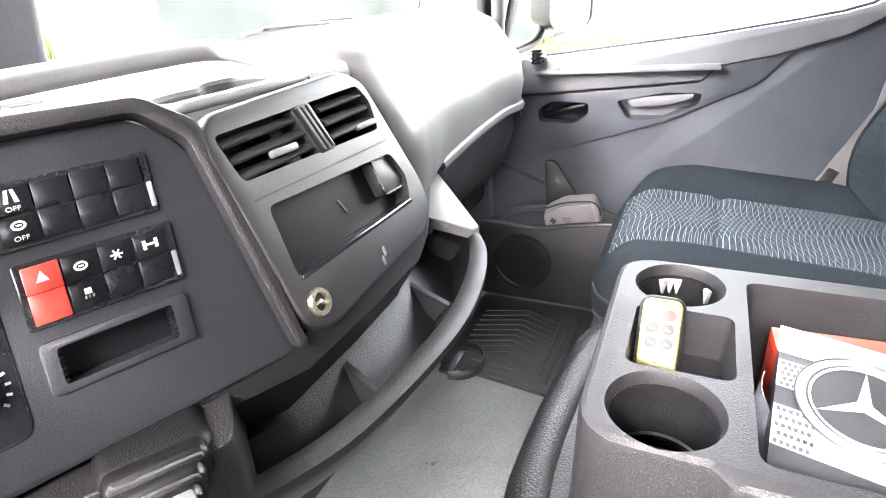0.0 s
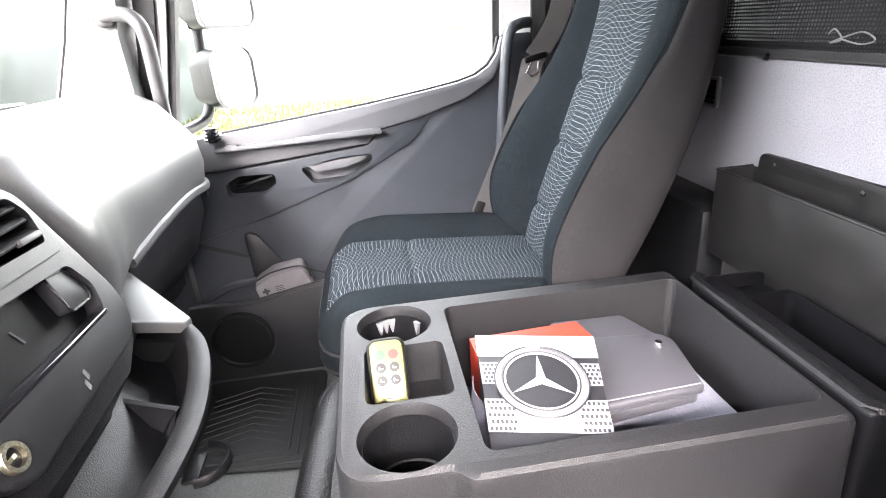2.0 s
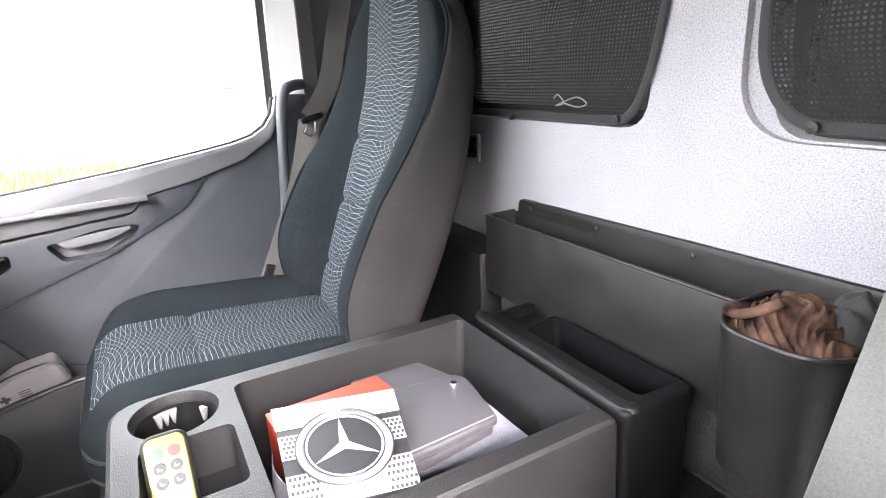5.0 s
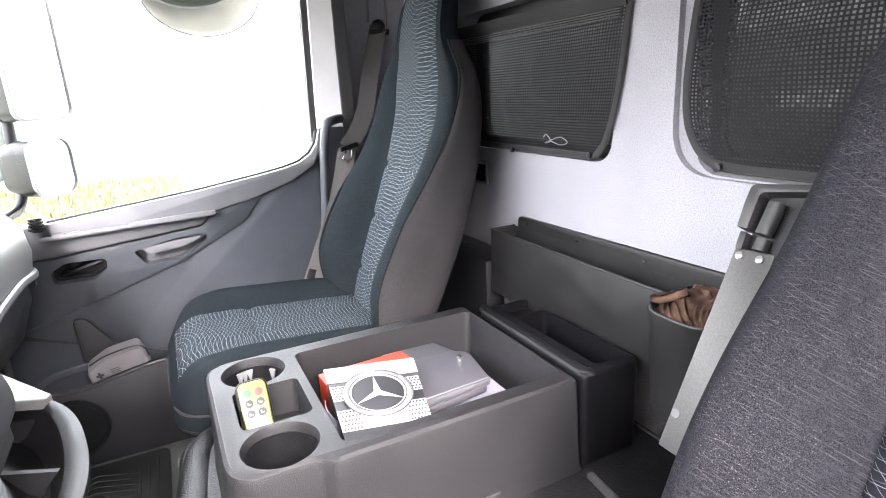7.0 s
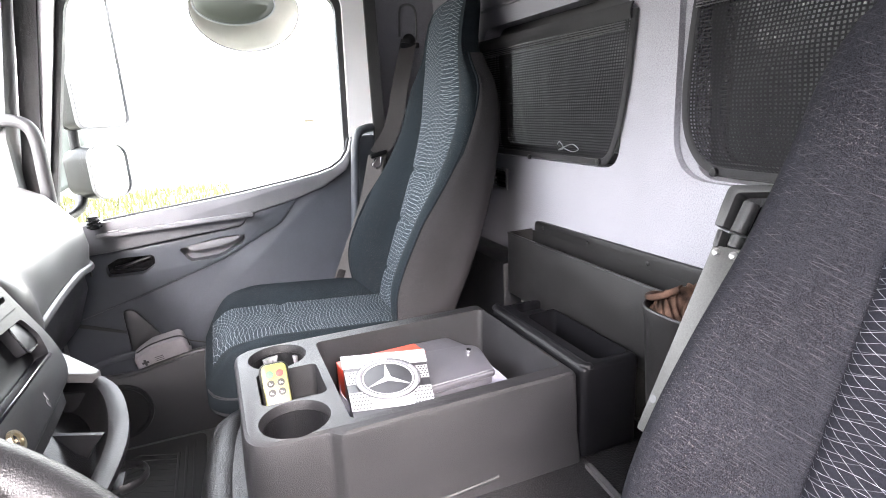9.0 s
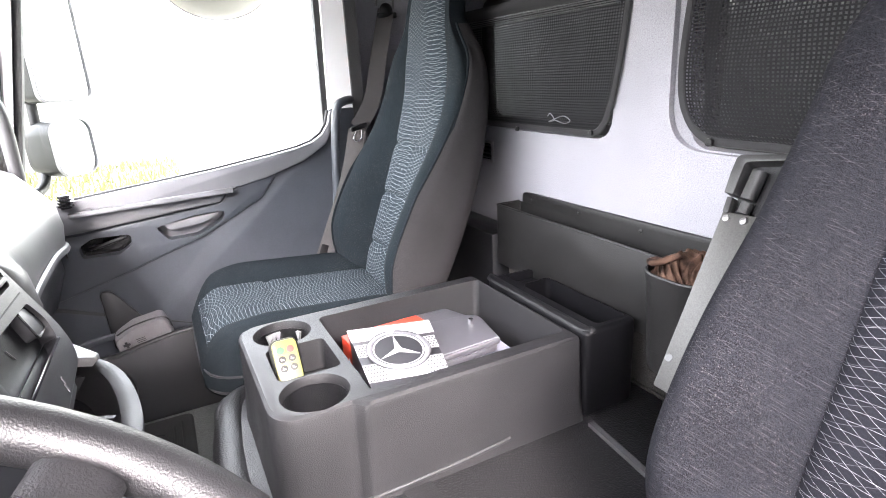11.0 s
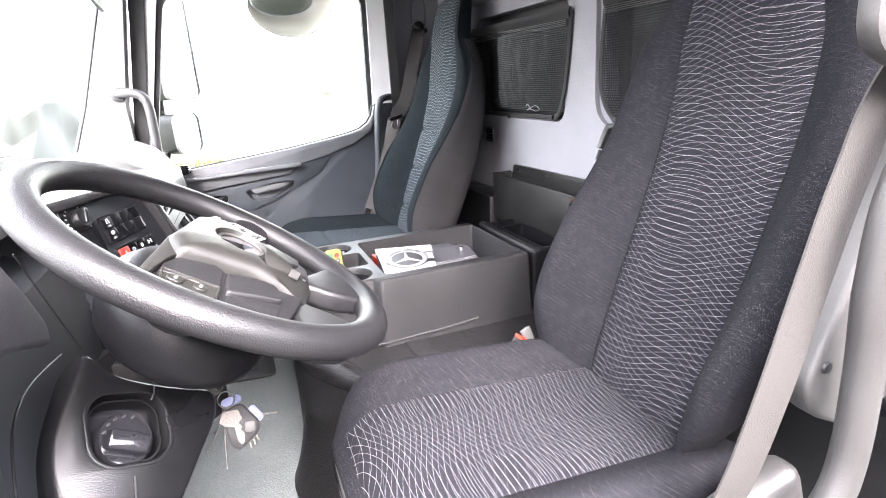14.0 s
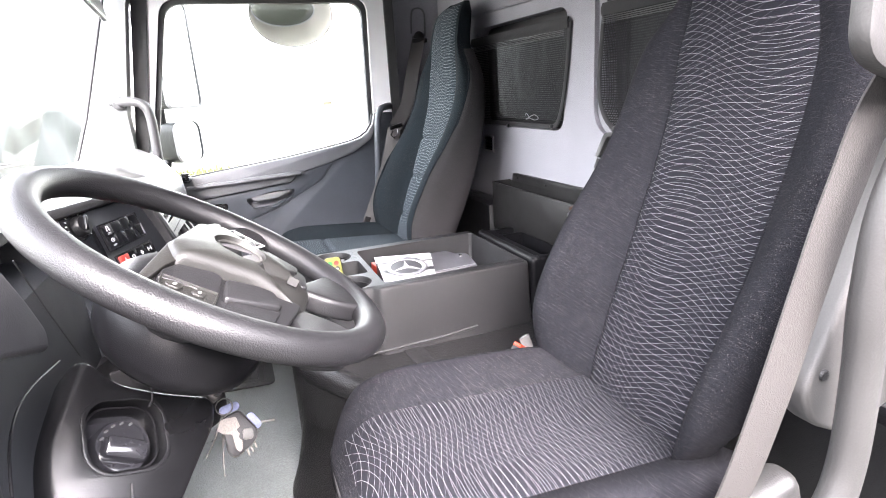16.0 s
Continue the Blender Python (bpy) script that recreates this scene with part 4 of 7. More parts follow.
seat((0.655, 0.355, FLOOR), "high-backed passenger seat in dark teal velour and patterned cloth", M_TEAL, M_FAB_P, M_SHELL, 0.016, 0.63)
dseat = seat((-0.655, 0.355, FLOOR), "high-backed driver's seat in dusty black velour and patterned cloth", M_VELOUR, M_FAB_D, M_VELOUR, 0.014, 1.0, 0.34, 0.2, 0.8)


# ---- dashboard ----
dash = thing("dashboard", (0.0, 1.25, 0.4), "wraparound dashboard, dark grey below and pale grey on top", "dashboard")


def p2(x, z, out=0.0):
    """Centre panel: a plane that leans forward to the top; out stands proud towards the seats."""
    return (x, 1.059 + 0.40 * (z - 0.62) - out * 0.93, z + out * 0.37)


def p1(x, z, out=0.0):
    """Switch panel, turned towards the driver."""
    return (x - out * 0.37, 1.161 - 0.44 * (x + 0.271) + 0.40 * (z - 0.698) - out * 0.85, z + out * 0.34)


def slab(f, poly, lo, hi, bev=0.0, seg=2):
    """A plate of (x, z) points on a panel, from lo to hi out of it."""
    bm = loft([[f(x, z, o) for x, z in poly] for o in (lo, hi)])
    if bev:
        bmesh.ops.recalc_face_normals(bm, faces=bm.faces)
        es = [e for e in bm.edges if e.calc_face_angle(0) > 0.7]
        bmesh.ops.bevel(bm, geom=es, offset=bev, segments=seg, affect="EDGES", profile=0.5)
    return bm


# main mass
body_poly = [(1.19, 0.50), (1.20, 0.74), (1.30, 0.755), (1.60, 0.70), (1.61, 0.05), (1.50, 0.05), (1.36, 0.30)]
part("carcass", prism(body_poly, -0.98, 0.93, "x"), M_PANEL, dash)
# switch panel
sw_poly = rounded([(-0.40, 0.55), (-0.375, 0.79), (-0.16, 0.785), (-0.132, 0.755), (-0.135, 0.555)], [0.01, 0.02, 0.03, 0.02, 0.01], 4)
def q1(a, z, out=0.0):
    """The switch panel with its own slanting columns."""
    return p1(a + 0.25 * (z - 0.70), z, out)


slot_in = rounded([(-0.266, 0.610), (-0.266, 0.637), (-0.188, 0.637), (-0.188, 0.610)], 0.003, 3)
part("switch_panel", carve(slab(p1, sw_poly, -0.06, 0.0, 0.004), slab(q1, slot_in, -0.030, 0.02)), M_PANEL, dash)
hood = rounded([(-0.42, 0.783), (-0.42, 0.802), (-0.15, 0.797), (-0.118, 0.770), (-0.126, 0.56), (-0.138, 0.56), (-0.134, 0.757), (-0.158, 0.784)], 0.008, 3)
part("panel_frame", slab(p1, hood, -0.06, 0.016, 0.005), M_CONSOLE, dash)
# radio panel
rp = rounded([(-0.128, 0.578), (-0.134, 0.752), (-0.115, 0.774), (0.095, 0.778), (0.135, 0.762), (0.168, 0.62), (0.160, 0.585), (0.128, 0.565), (-0.10, 0.558)], 0.018, 4)
vent_hole = rounded([(-0.112, 0.712), (-0.119, 0.755), (0.117, 0.756), (0.130, 0.735), (0.122, 0.702)], 0.007, 3)
radio_hole = rounded([(-0.108, 0.617), (-0.100, 0.685), (0.122, 0.672), (0.136, 0.640), (0.122, 0.612)], 0.008, 3)
part("centre_panel", carve(slab(p2, rp, -0.07, 0.010, 0.006, 3), slab(p2, vent_hole, -0.05, 0.05), slab(p2, radio_hole, -0.045, 0.05)), M_DASH, dash)
part("radio_bay", slab(p2, radio_hole, -0.0448, -0.012), M_SHROUD, dash)
part("vent_duct", slab(p2, vent_hole, -0.0498, -0.04), M_GLOSS, dash)
# lower apron under the panels
apron = loft([[(x, y, z) for y, z in ((y0, 0.565), (y0 - 0.005, 0.53), (y0 + 0.035, 0.47), (y0 + 0.05, 0.30), (y0 + 0.3, 0.25), (y0 + 0.3, 0.56))] for x, y0 in ((-0.98, 1.20), (-0.45, 1.20), (-0.38, 1.17), (-0.25, 1.105), (-0.13, 1.045), (0.0, 1.042), (0.12, 1.045), (0.20, 1.07), (0.40, 1.16), (0.60, 1.20), (0.92, 1.20))])
part("apron", apron, M_CONSOLE, dash, "mid grey lower apron")

# top skin and its tray
def top_at(x):
    sh = 0.44 * max(-0.13 - x, 0)
    return [(x, y + sh * max(0.0, (1.5 - y) / 0.37), z) for y, z in ((1.135, 0.770), (1.139, 0.781), (1.15, 0.785), (1.24, 0.781), (1.285, 0.786), (1.62, 0.735), (1.62, 0.69), (1.16, 0.69))]


top_skin = loft([top_at(x) for x in (-0.42, -0.13, 0.155)])
recess = rounded([(-0.119, 1.195), (-0.122, 1.168), (-0.110, 1.148), (-0.077, 1.147), (-0.027, 1.149), (0.021, 1.147), (0.054, 1.162), (0.066, 1.203), (0.042, 1.232), (0.006, 1.234), (-0.028, 1.208), (-0.048, 1.214), (-0.080, 1.211)], 0.010, 4)
top_skin = carve(top_skin, prism(recess, 0.744, 0.9, "z"))
part("top_skin", top_skin, M_DASH_TOP, dash, "pale grey top skin with shallow cup recesses")
# Added wall strip: shade inside the recess put in as darker grey.
recess_in = [(-0.028 + (x + 0.028) * 0.97, 1.19 + (y - 1.19) * 0.95) for x, y in recess]
part("recess_wall_shade", loft([[(x, y, z) for x, y in ring] for ring, z in ((recess, 0.7445), (recess, 0.777), (recess_in, 0.777), (recess_in, 0.7445))], caps=False), M_HANDLE, dash, "added grey wall standing for shade in the cup recess")
part("tray_lip", tube(smooth_path([(-0.42, 1.335, 0.803), (-0.2, 1.335, 0.805), (0.03, 1.335, 0.806), (0.095, 1.333, 0.805), (0.126, 1.314, 0.802), (0.130, 1.27, 0.796), (0.122, 1.225, 0.786), (0.104, 1.185, 0.772), (0.080, 1.150, 0.755)], 5), 0.017, 0.014, 12), M_GREY, dash)
part("tray_front_lip", tube(smooth_path([(-0.122, 1.146, 0.776), (-0.112, 1.140, 0.781), (-0.048, 1.139, 0.780), (0.042, 1.139, 0.778), (0.074, 1.150, 0.777), (0.094, 1.182, 0.776)], 5), 0.006, 0.006, 10), M_GREY, dash)

part("skin_seam", tube(smooth_path([(0.150, 1.235, 0.782), (0.128, 1.205, 0.784), (0.105, 1.175, 0.784), (0.085, 1.150, 0.781), (0.070, 1.136, 0.776)], 4), 0.0016, 0.0016, 6), M_RUBBER, dash)

# passenger bulge
DOME = [(0.137, 1.205, 0.64), (0.150, 1.160, 0.62), (0.162, 1.105, 0.60), (0.22, 1.085, 0.575), (0.32, 1.115, 0.557), (0.46, 1.15, 0.553), (0.60, 1.146, 0.570), (0.75, 1.136, 0.580), (0.86, 1.126, 0.578), (0.905, 1.150, 0.584)]
loops = []
for x, y0, z0 in smooth_path(DOME, 4):
    drop = 0.050 * max(0.0, (0.163 - x) / 0.026) if x < 0.163 else 0.0
    high = curve(x, [(0.80, 1.0), (0.87, 0.95), (0.905, 0.84)])
    prof = [(y0 + 0.03, z0), (y0 - 0.004, z0 + 0.01), (y0 - 0.012, z0 + 0.06), (y0 - 0.004, z0 + 0.12), (y0 + 0.022, 0.735), (y0 + 0.06, 0.785), (y0 + 0.11, 0.812), (y0 + 0.18, 0.812), (1.40, 0.792), (1.55, 0.755), (1.62, 0.735), (1.62, 0.60), (y0 + 0.15, z0)]
    loops.append([(x, y, z0 + (z - z0) * high - (drop if z > 0.7 else 0)) for y, z in prof])
part("passenger_bulge", loft(loops), M_BULGE, dash, "smooth pale grey rounded passenger side", angle=50)
part("bulge_lip", tube(smooth_path([(0.44, 1.148, 0.552), (0.60, 1.140, 0.570), (0.75, 1.130, 0.580), (0.86, 1.120, 0.578), (0.908, 1.148, 0.585)], 6), 0.008, 0.010, 8), M_BULGE, dash)
lower = loft([[(x, y0 + 0.015, z0 - 0.004), (x, y0 + 0.012, z0 - 0.06), (x, y0 + 0.05, z0 - 0.16), (x, y0 + 0.13, z0 - 0.25), (x, 1.45, z0 - 0.27), (x, 1.45, z0 - 0.004)] for x, y0, z0 in DOME[5:]])
part("lower_panel", lower, M_DASH, dash, "dark grey lower panel in the passenger footwell", angle=50)
part("bulge_screw", lathe([(0, 0), (0.008, 0), (0.008, 0.003), (0, 0.003)], (0.872, 1.128, 0.552), 12, Euler((radians(90), 0, 0)).to_matrix()), M_STEEL, dash)

# open shelf below the panels
RIM = smooth_path([(-0.235, 1.04, 0.47), (-0.15, 1.000, 0.47), (-0.042, 0.979, 0.47), (0.083, 0.970, 0.47), (0.194, 0.984, 0.474), (0.280, 1.012, 0.480), (0.335, 1.055, 0.488), (0.36, 1.10, 0.495)], 5)
SHELF = ((0.0, 0.0), (-0.008, -0.004), (-0.008, -0.014), (0.000, -0.026), (0.030, -0.068), (0.075, -0.098), (0.085, -0.090), (0.045, -0.055), (0.026, -0.018), (0.022, -0.003), (0.012, 0.001))
part("shelf_front", loft([[(p.x, p.y + dy, p.z + dz) for dy, dz in SHELF] for p in RIM]), M_CONSOLE, dash, "charcoal shelf edge with rolled lip", angle=50)
APRON = [(-0.45, 1.20), (-0.38, 1.17), (-0.25, 1.105), (-0.13, 1.045), (0.0, 1.042), (0.12, 1.045), (0.20, 1.07), (0.40, 1.16)]
loops = []
for p in RIM:
    back = max(curve(p.x, APRON) + 0.030, p.y + 0.055)
    fr = p.y + 0.040
    loops.append([(p.x, back + 0.03, 0.472), (p.x, back, 0.464), (p.x, fr + 0.55 * (back - fr), 0.425), (p.x, fr, p.z - 0.066), (p.x, fr + 0.03, p.z - 0.085), (p.x, back + 0.03, p.z - 0.085)])
part("shelf_floor", loft(loops), M_BLACK, dash, angle=50)
for (xa, ya), (xb, yb) in (((0.168, 1.10), (0.130, 1.004)), ((-0.030, 1.085), (-0.066, 1.004)), ((0.335, 1.15), (0.31, 1.05))):
    d = Vector((xb - xa, yb - ya, 0))
    w = Vector((-d.y, d.x, 0)).normalized() * 0.004
    bm = loft([[Vector(q) + w * k for q in ((xa, ya, 0.462), (xb, yb, 0.458), (xb - d.x * 0.18, yb - d.y * 0.18, 0.436), (xb - d.x * 0.42, yb - d.y * 0.42, 0.400), (xa, ya, 0.400))] for k in (1, -1)])
    part("divider", bm, M_DASH, dash)
part("shelf_end", prism(rounded([(-0.245, 1.030), (-0.228, 1.042), (-0.125, 1.150), (-0.160, 1.235), (-0.44, 1.235), (-0.40, 1.150), (-0.300, 1.075)], 0.012, 4), 0.33, 0.545, "z", 0.012, 3), M_CONSOLE, dash)
wing_top = [Vector(p) for p in ((0.462, 1.190, 0.537), (0.450, 1.160, 0.534), (0.325, 1.032, 0.492), (0.305, 1.036, 0.492), (0.255, 1.085, 0.530), (0.262, 1.11, 0.534))]
wing = loft([[p + Vector((0, 0, h)) for p in wing_top] for h in (-0.02, 0.0)])
bmesh.ops.bevel(wing, geom=[e for e in wing.edges], offset=0.004, segments=2, affect="EDGES", profile=0.5)
part("shelf_wing", wing, M_DASH_TOP, dash, "pale grey corner wing over the shelf")

# ---- steering wheel ----
WN = Vector((-0.085, -0.651, 1.0)).normalized()
WU = Vector((1, 0, 0.085)).normalized()
WV = WN.cross(WU).normalized()
WC = Vector((-0.654, 0.973, 0.765))


def axes(c, n):
    """A frame at c whose z runs along n and whose x stays near the world's x."""
    n = n.normalized()
    u = Vector((1, 0, -n.x / n.z)).normalized()
    v = n.cross(u)
    return Matrix.Translation(c) @ Matrix(((u.x, v.x, n.x, 0), (u.y, v.y, n.y, 0), (u.z, v.z, n.z, 0), (0, 0, 0, 1)))


WM = axes(WC, WN)
RIM_AXES = axes(Vector((-0.637, 0.982, 0.762)), Vector((-0.049, -0.631, 1.0)))
wheel = thing("steering_wheel", tuple(WC), "black leather-grain four-spoke steering wheel with emblem", "steering wheel")
part("rim", moved(tube([(0.209 * math.cos(2 * math.pi * k / 96), 0.209 * math.sin(2 * math.pi * k / 96), 0) for k in range(96)], 0.0205, 0.0185, 20, closed=True), RIM_AXES), M_WHEEL, wheel, angle=180)
HM = WM @ Matrix.Translation((-0.012, 0.002, 0.002)) @ Matrix.Rotation(radians(-15), 4, "Z")
hub_poly = rounded([(-0.155, 0.045), (-0.06, 0.052), (0.06, 0.052), (0.155, 0.045), (0.168, -0.018), (0.140, -0.06), (0.105, -0.098), (0.05, -0.112), (-0.05, -0.112), (-0.105, -0.098), (-0.140, -0.06), (-0.168, -0.018)], 0.012, 4)
part("hub_base", moved(loft([[(x * k, y * k, z) for x, y in hub_poly] for z, k in ((-0.085, 0.4), (-0.068, 0.5), (-0.040, 0.62), (-0.018, 0.80), (-0.009, 0.80), (-0.007, 0.7))]), HM), M_WHEEL, wheel, angle=50)
pad_poly = rounded([(-0.055, 0.057), (0.055, 0.057), (0.084, 0.037), (0.064, -0.006), (0.050, -0.044), (0.045, -0.074), (0.044, -0.112), (-0.044, -0.112), (-0.045, -0.074), (-0.050, -0.044), (-0.064, -0.006), (-0.084, 0.037)], 0.008, 5)
pad_bm = loft([[(x * k, -0.02 + (y + 0.02) * k, z - 3.2 * max(0.0, -0.035 - y) ** 2) for x, y in pad_poly] for z, k in ((-0.03, 1.0), (0.001, 1.0), (0.008, 0.985), (0.014, 0.94), (0.0185, 0.82), (0.0212, 0.6), (0.0222, 0.3))])
bowl = lathe([(0.027, 0.0125), (0.031, 0.0145), (0.0345, 0.024), (0.0345, 0.05)], (0.006, -0.010, 0.0), 40)
hub_pad = part("horn_pad", moved(carve(pad_bm, bowl), HM), M_HUB, wheel, "olive grey horn pad", angle=40)
part("badge_bowl", moved(lathe([(0.0, 0.0120), (0.0255, 0.0120), (0.0295, 0.0135), (0.0295, 0.0145), (0.0255, 0.0132), (0.0, 0.0130)], (0.006, -0.010, 0.0), 40), HM), M_HANDLE, hub_pad)
ring_pts = [(0.006 + 0.027 * math.cos(2 * math.pi * k / 40), -0.010 + 0.027 * math.sin(2 * math.pi * k / 40), 0.0165) for k in range(40)]
part("badge_ring", moved(tube(ring_pts, 0.0016, 0.0016, 8, closed=True), HM), M_STEEL, hub_pad, "dull silver ring")


def three_arms(r, inner, h, z):
    """A plain three-armed shape with ridged arms, flat on the xy plane."""
    pts = []
    for k in range(6):
        a = radians(90 + 60 * k)
        rr = r if k % 2 == 0 else inner
        pts.append((rr * math.cos(a), rr * math.sin(a)))
    bm = bmesh.new()
    top = bm.verts.new((0, 0, z + h))
    low = [bm.verts.new((x, y, z)) for x, y in pts]
    for a, b in zip(low, low[1:] + low[:1]):
        bm.faces.new((a, b, top))
    bm.faces.new(low[::-1])
    return bm


part("badge_arms", moved(three_arms(0.027, 0.0055, 0.004, 0.0135), HM @ Matrix.Translation((0.006, -0.010, 0))), M_CHROME, hub_pad, "chrome three-armed shape", angle=10)


def lean(bm, sx, x0, k):
    """Lets a plate fall away towards the wheel's side beyond x0."""
    for v in bm.verts:
        v.co.z -= k * max(sx * v.co.x - x0, 0.0)
    return bm


def side_plate(sx, poly, lo, hi, r, bev):
    pts = rounded([(sx * x, y) for x, y in poly], r, 4)
    return lean(prism(pts if sx > 0 else pts[::-1], lo, hi, "z", bev, 3), sx, 0.05, 0.11)


for sx in (1, -1):
    part("top_wing", moved(side_plate(sx, [(0.040, 0.0575), (0.150, 0.050), (0.158, 0.042), (0.100, 0.040), (0.072, 0.034), (0.04, 0.038)], 0.001, 0.008, 0.006, 0.002), HM), M_HUB, hub_pad)
    part("hub_fill", moved(side_plate(sx, [(0.035, 0.050), (0.148, 0.045), (0.164, -0.018), (0.138, -0.06), (0.105, -0.096), (0.035, -0.104)], -0.010, 0.0015, 0.01, 0.003), HM), M_WHEEL, wheel)
    part("shoulder_pad", moved(side_plate(sx, [(0.062, 0.0), (0.080, 0.033), (0.104, 0.040), (0.124, 0.038), (0.105, -0.019), (0.068, -0.013)], -0.02, 0.0060, 0.004, 0.0025), HM), M_WHEEL, wheel, "black leather-grain shoulder pad")
    part("middle_pad", moved(side_plate(sx, [(0.068, -0.016), (0.051, -0.050), (0.049, -0.069), (0.076, -0.083), (0.110, -0.026)], -0.02, 0.0070, 0.006, 0.003), HM), M_WHEEL, wheel, "black leather-grain side pad")
    part("lower_pad", moved(side_plate(sx, [(0.108, -0.030), (0.084, -0.084), (0.122, -0.082), (0.146, -0.032)], -0.03, 0.0045, 0.006, 0.002), HM), M_WHEEL, wheel)
    pod = part("button_pod", moved(side_plate(sx, [(0.117, 0.036), (0.108, -0.019), (0.162, -0.025), (0.168, 0.024)], 0.001, 0.005, 0.004, 0.0015), HM), M_GLOSS if sx > 0 else M_HUB, wheel, "glossy black pod of thumb buttons" if sx > 0 else "olive grey pod of thumb buttons")
    frame_path = [(sx * x, y, 0.0055 - 0.11 * (x - 0.05)) for x, y in ((0.117, 0.036), (0.108, -0.019), (0.162, -0.025), (0.168, 0.024))]
    part("pod_frame", moved(tube(frame_path, 0.0016, 0.0022, 6, closed=True), HM), M_GLOSS if sx > 0 else M_HUB, pod)
    for k, (u, v, w, h) in enumerate(((0.128, 0.020, 0.014, 0.016), (0.150, 0.014, 0.018, 0.016), (0.124, -0.004, 0.014, 0.014), (0.148, -0.010, 0.020, 0.014))):
        zb = 0.0042 - 0.11 * (u - 0.05)
        part("button", moved(prism(rrect(w, h, 0.005, 3, sx * u, v), zb, zb + 0.0035, "z", 0.0012), HM), M_HUB if sx < 0 else M_BLACK, pod)
        part("button_mark", moved(prism(rrect(w * 0.36, 0.0026, 0.0005, 1, sx * u, v), zb + 0.0036, zb + 0.004, "z"), HM), M_MARK, pod)
    oval = [(sx * 0.138 + 0.022 * math.cos(2 * math.pi * k / 32), 0.004 + 0.018 * math.sin(2 * math.pi * k / 32), 0.0058 - 0.11 * (0.088 + sx * 0.022 * math.cos(2 * math.pi * k / 32))) for k in range(32)]
    part("pod_ring", moved(tube(oval, 0.0010, 0.0010, 6, closed=True), HM), M_HUB if sx < 0 else M_GREY, pod)
    up_path = [(sx * 0.12, 0.004, -0.032), (sx * 0.160, 0.002, -0.028), (0.0193 + sx * 0.186, 0.002, -0.013)]
    part("spoke", moved(tube(smooth_path(up_path, 4), 0.026, 0.012, 12), HM), M_WHEEL, wheel)
    lower = rounded([(sx * x, y) for x, y in ((0.036, -0.092), (0.038, -0.146), (0.058, -0.186), (0.118, -0.168), (0.146, -0.122), (0.102, -0.108), (0.062, -0.092))], 0.014, 5)
    plate = prism(lower if sx > 0 else lower[::-1], -0.024, 0.004, "z", 0.010, 4)
    for vtx in plate.verts:
        vtx.co.z += -0.010 + 0.10 * max(0.0, -0.10 - vtx.co.y)
        vtx.co.x += 0.010
    part("spoke", moved(plate, HM), M_WHEEL, wheel, angle=60)
part("pad_label", moved(prism(rrect(0.003, 0.013, 0.0005, 1, 0.012, -0.082), 0.004, 0.0140, "z"), HM), M_BRACKET, wheel)

# ---- steering column ----
column = thing("steering_column", (-0.64, 1.13, 0.35), "black steering column shroud with recessed adjuster below the wheel", "steering column")
ax = -WN
loops = []
for d, r in ((0.035, 0.075), (0.046, 0.102), (0.060, 0.118), (0.080, 0.125), (0.100, 0.125), (0.116, 0.119), (0.126, 0.108), (0.131, 0.090), (0.132, 0.05)):
    c = WC + ax * d + WV * 0.01
    loops.append([c + WU * (r * math.cos(2 * math.pi * k / 40)) + WV * (r * 0.8 * math.sin(2 * math.pi * k / 40)) for k in range(40)])
part("shroud", loft(loops), M_SHROUD, column, angle=60)
CN = Vector((-0.501, -0.622, 0.602))
CX = Vector((0.778, -0.628, 0.0))
CY = Vector((0.378, 0.468, 0.799))
CP = Vector((-0.66, 1.09, 0.58))
CM = Matrix(((CX.x, CY.x, CN.x, CP.x), (CX.y, CY.y, CN.y, CP.y), (CX.z, CY.z, CN.z, CP.z), (0, 0, 0, 1)))
CC = (-0.030, -0.010)
cov = rounded([(-0.014, 0.114), (-0.004, 0.068), (0.036, 0.024), (0.098, -0.026), (0.078, -0.054), (0.020, -0.080), (-0.055, -0.115), (-0.115, -0.130), (-0.155, -0.070), (-0.140, -0.008), (-0.118, 0.034), (-0.088, 0.060)], [0.012, 0.02, 0.03, 0.014, 0.02, 0.04, 0.03, 0.03, 0.03, 0.03, 0.03, 0.03], 5)


def column_ring(poly, k, z):
    """The cover's outline drawn in or out about its middle, z out of its face."""
    return [(CC[0] + (x - CC[0]) * k, CC[1] + (y - CC[1]) * k, z) for x, y in poly]


WR = Matrix.Rotation(radians(-31), 2)
well = [tuple(WR @ Vector(p) + Vector((-0.033, 0.002))) for p in rrect(0.094, 0.090, 0.030, 7)]


def well_ring(k, z, shift=0.0):
    return [(-0.033 + (x + 0.033) * k, 0.002 + (y - 0.002) * k + shift, z) for x, y in well]


cover = loft([column_ring(cov, k, z) for k, z in ((0.80, -0.19), (0.98, -0.06), (1.0, -0.030), (0.985, -0.014), (0.95, -0.005), (0.89, 0.0))])
part("lower_cover", moved(carve(cover, loft([well_ring(0.70, -0.050), well_ring(0.86, -0.030), well_ring(0.97, -0.006), well_ring(1.06, 0.010)])), CM), M_COLUMN, column, angle=60)
part("well_lip", moved(tube([(x, y, z - 0.001) for x, y, z in well_ring(1.0, 0.0)], 0.0035, 0.0028, 8, closed=True), CM), M_COLUMN, column)
part("well_step", moved(loft([well_ring(0.90, -0.044), well_ring(0.90, -0.016), well_ring(0.88, -0.013), well_ring(0.83, -0.013), well_ring(0.81, -0.016), well_ring(0.79, -0.044)], caps=False), CM), M_COLUMN, column)
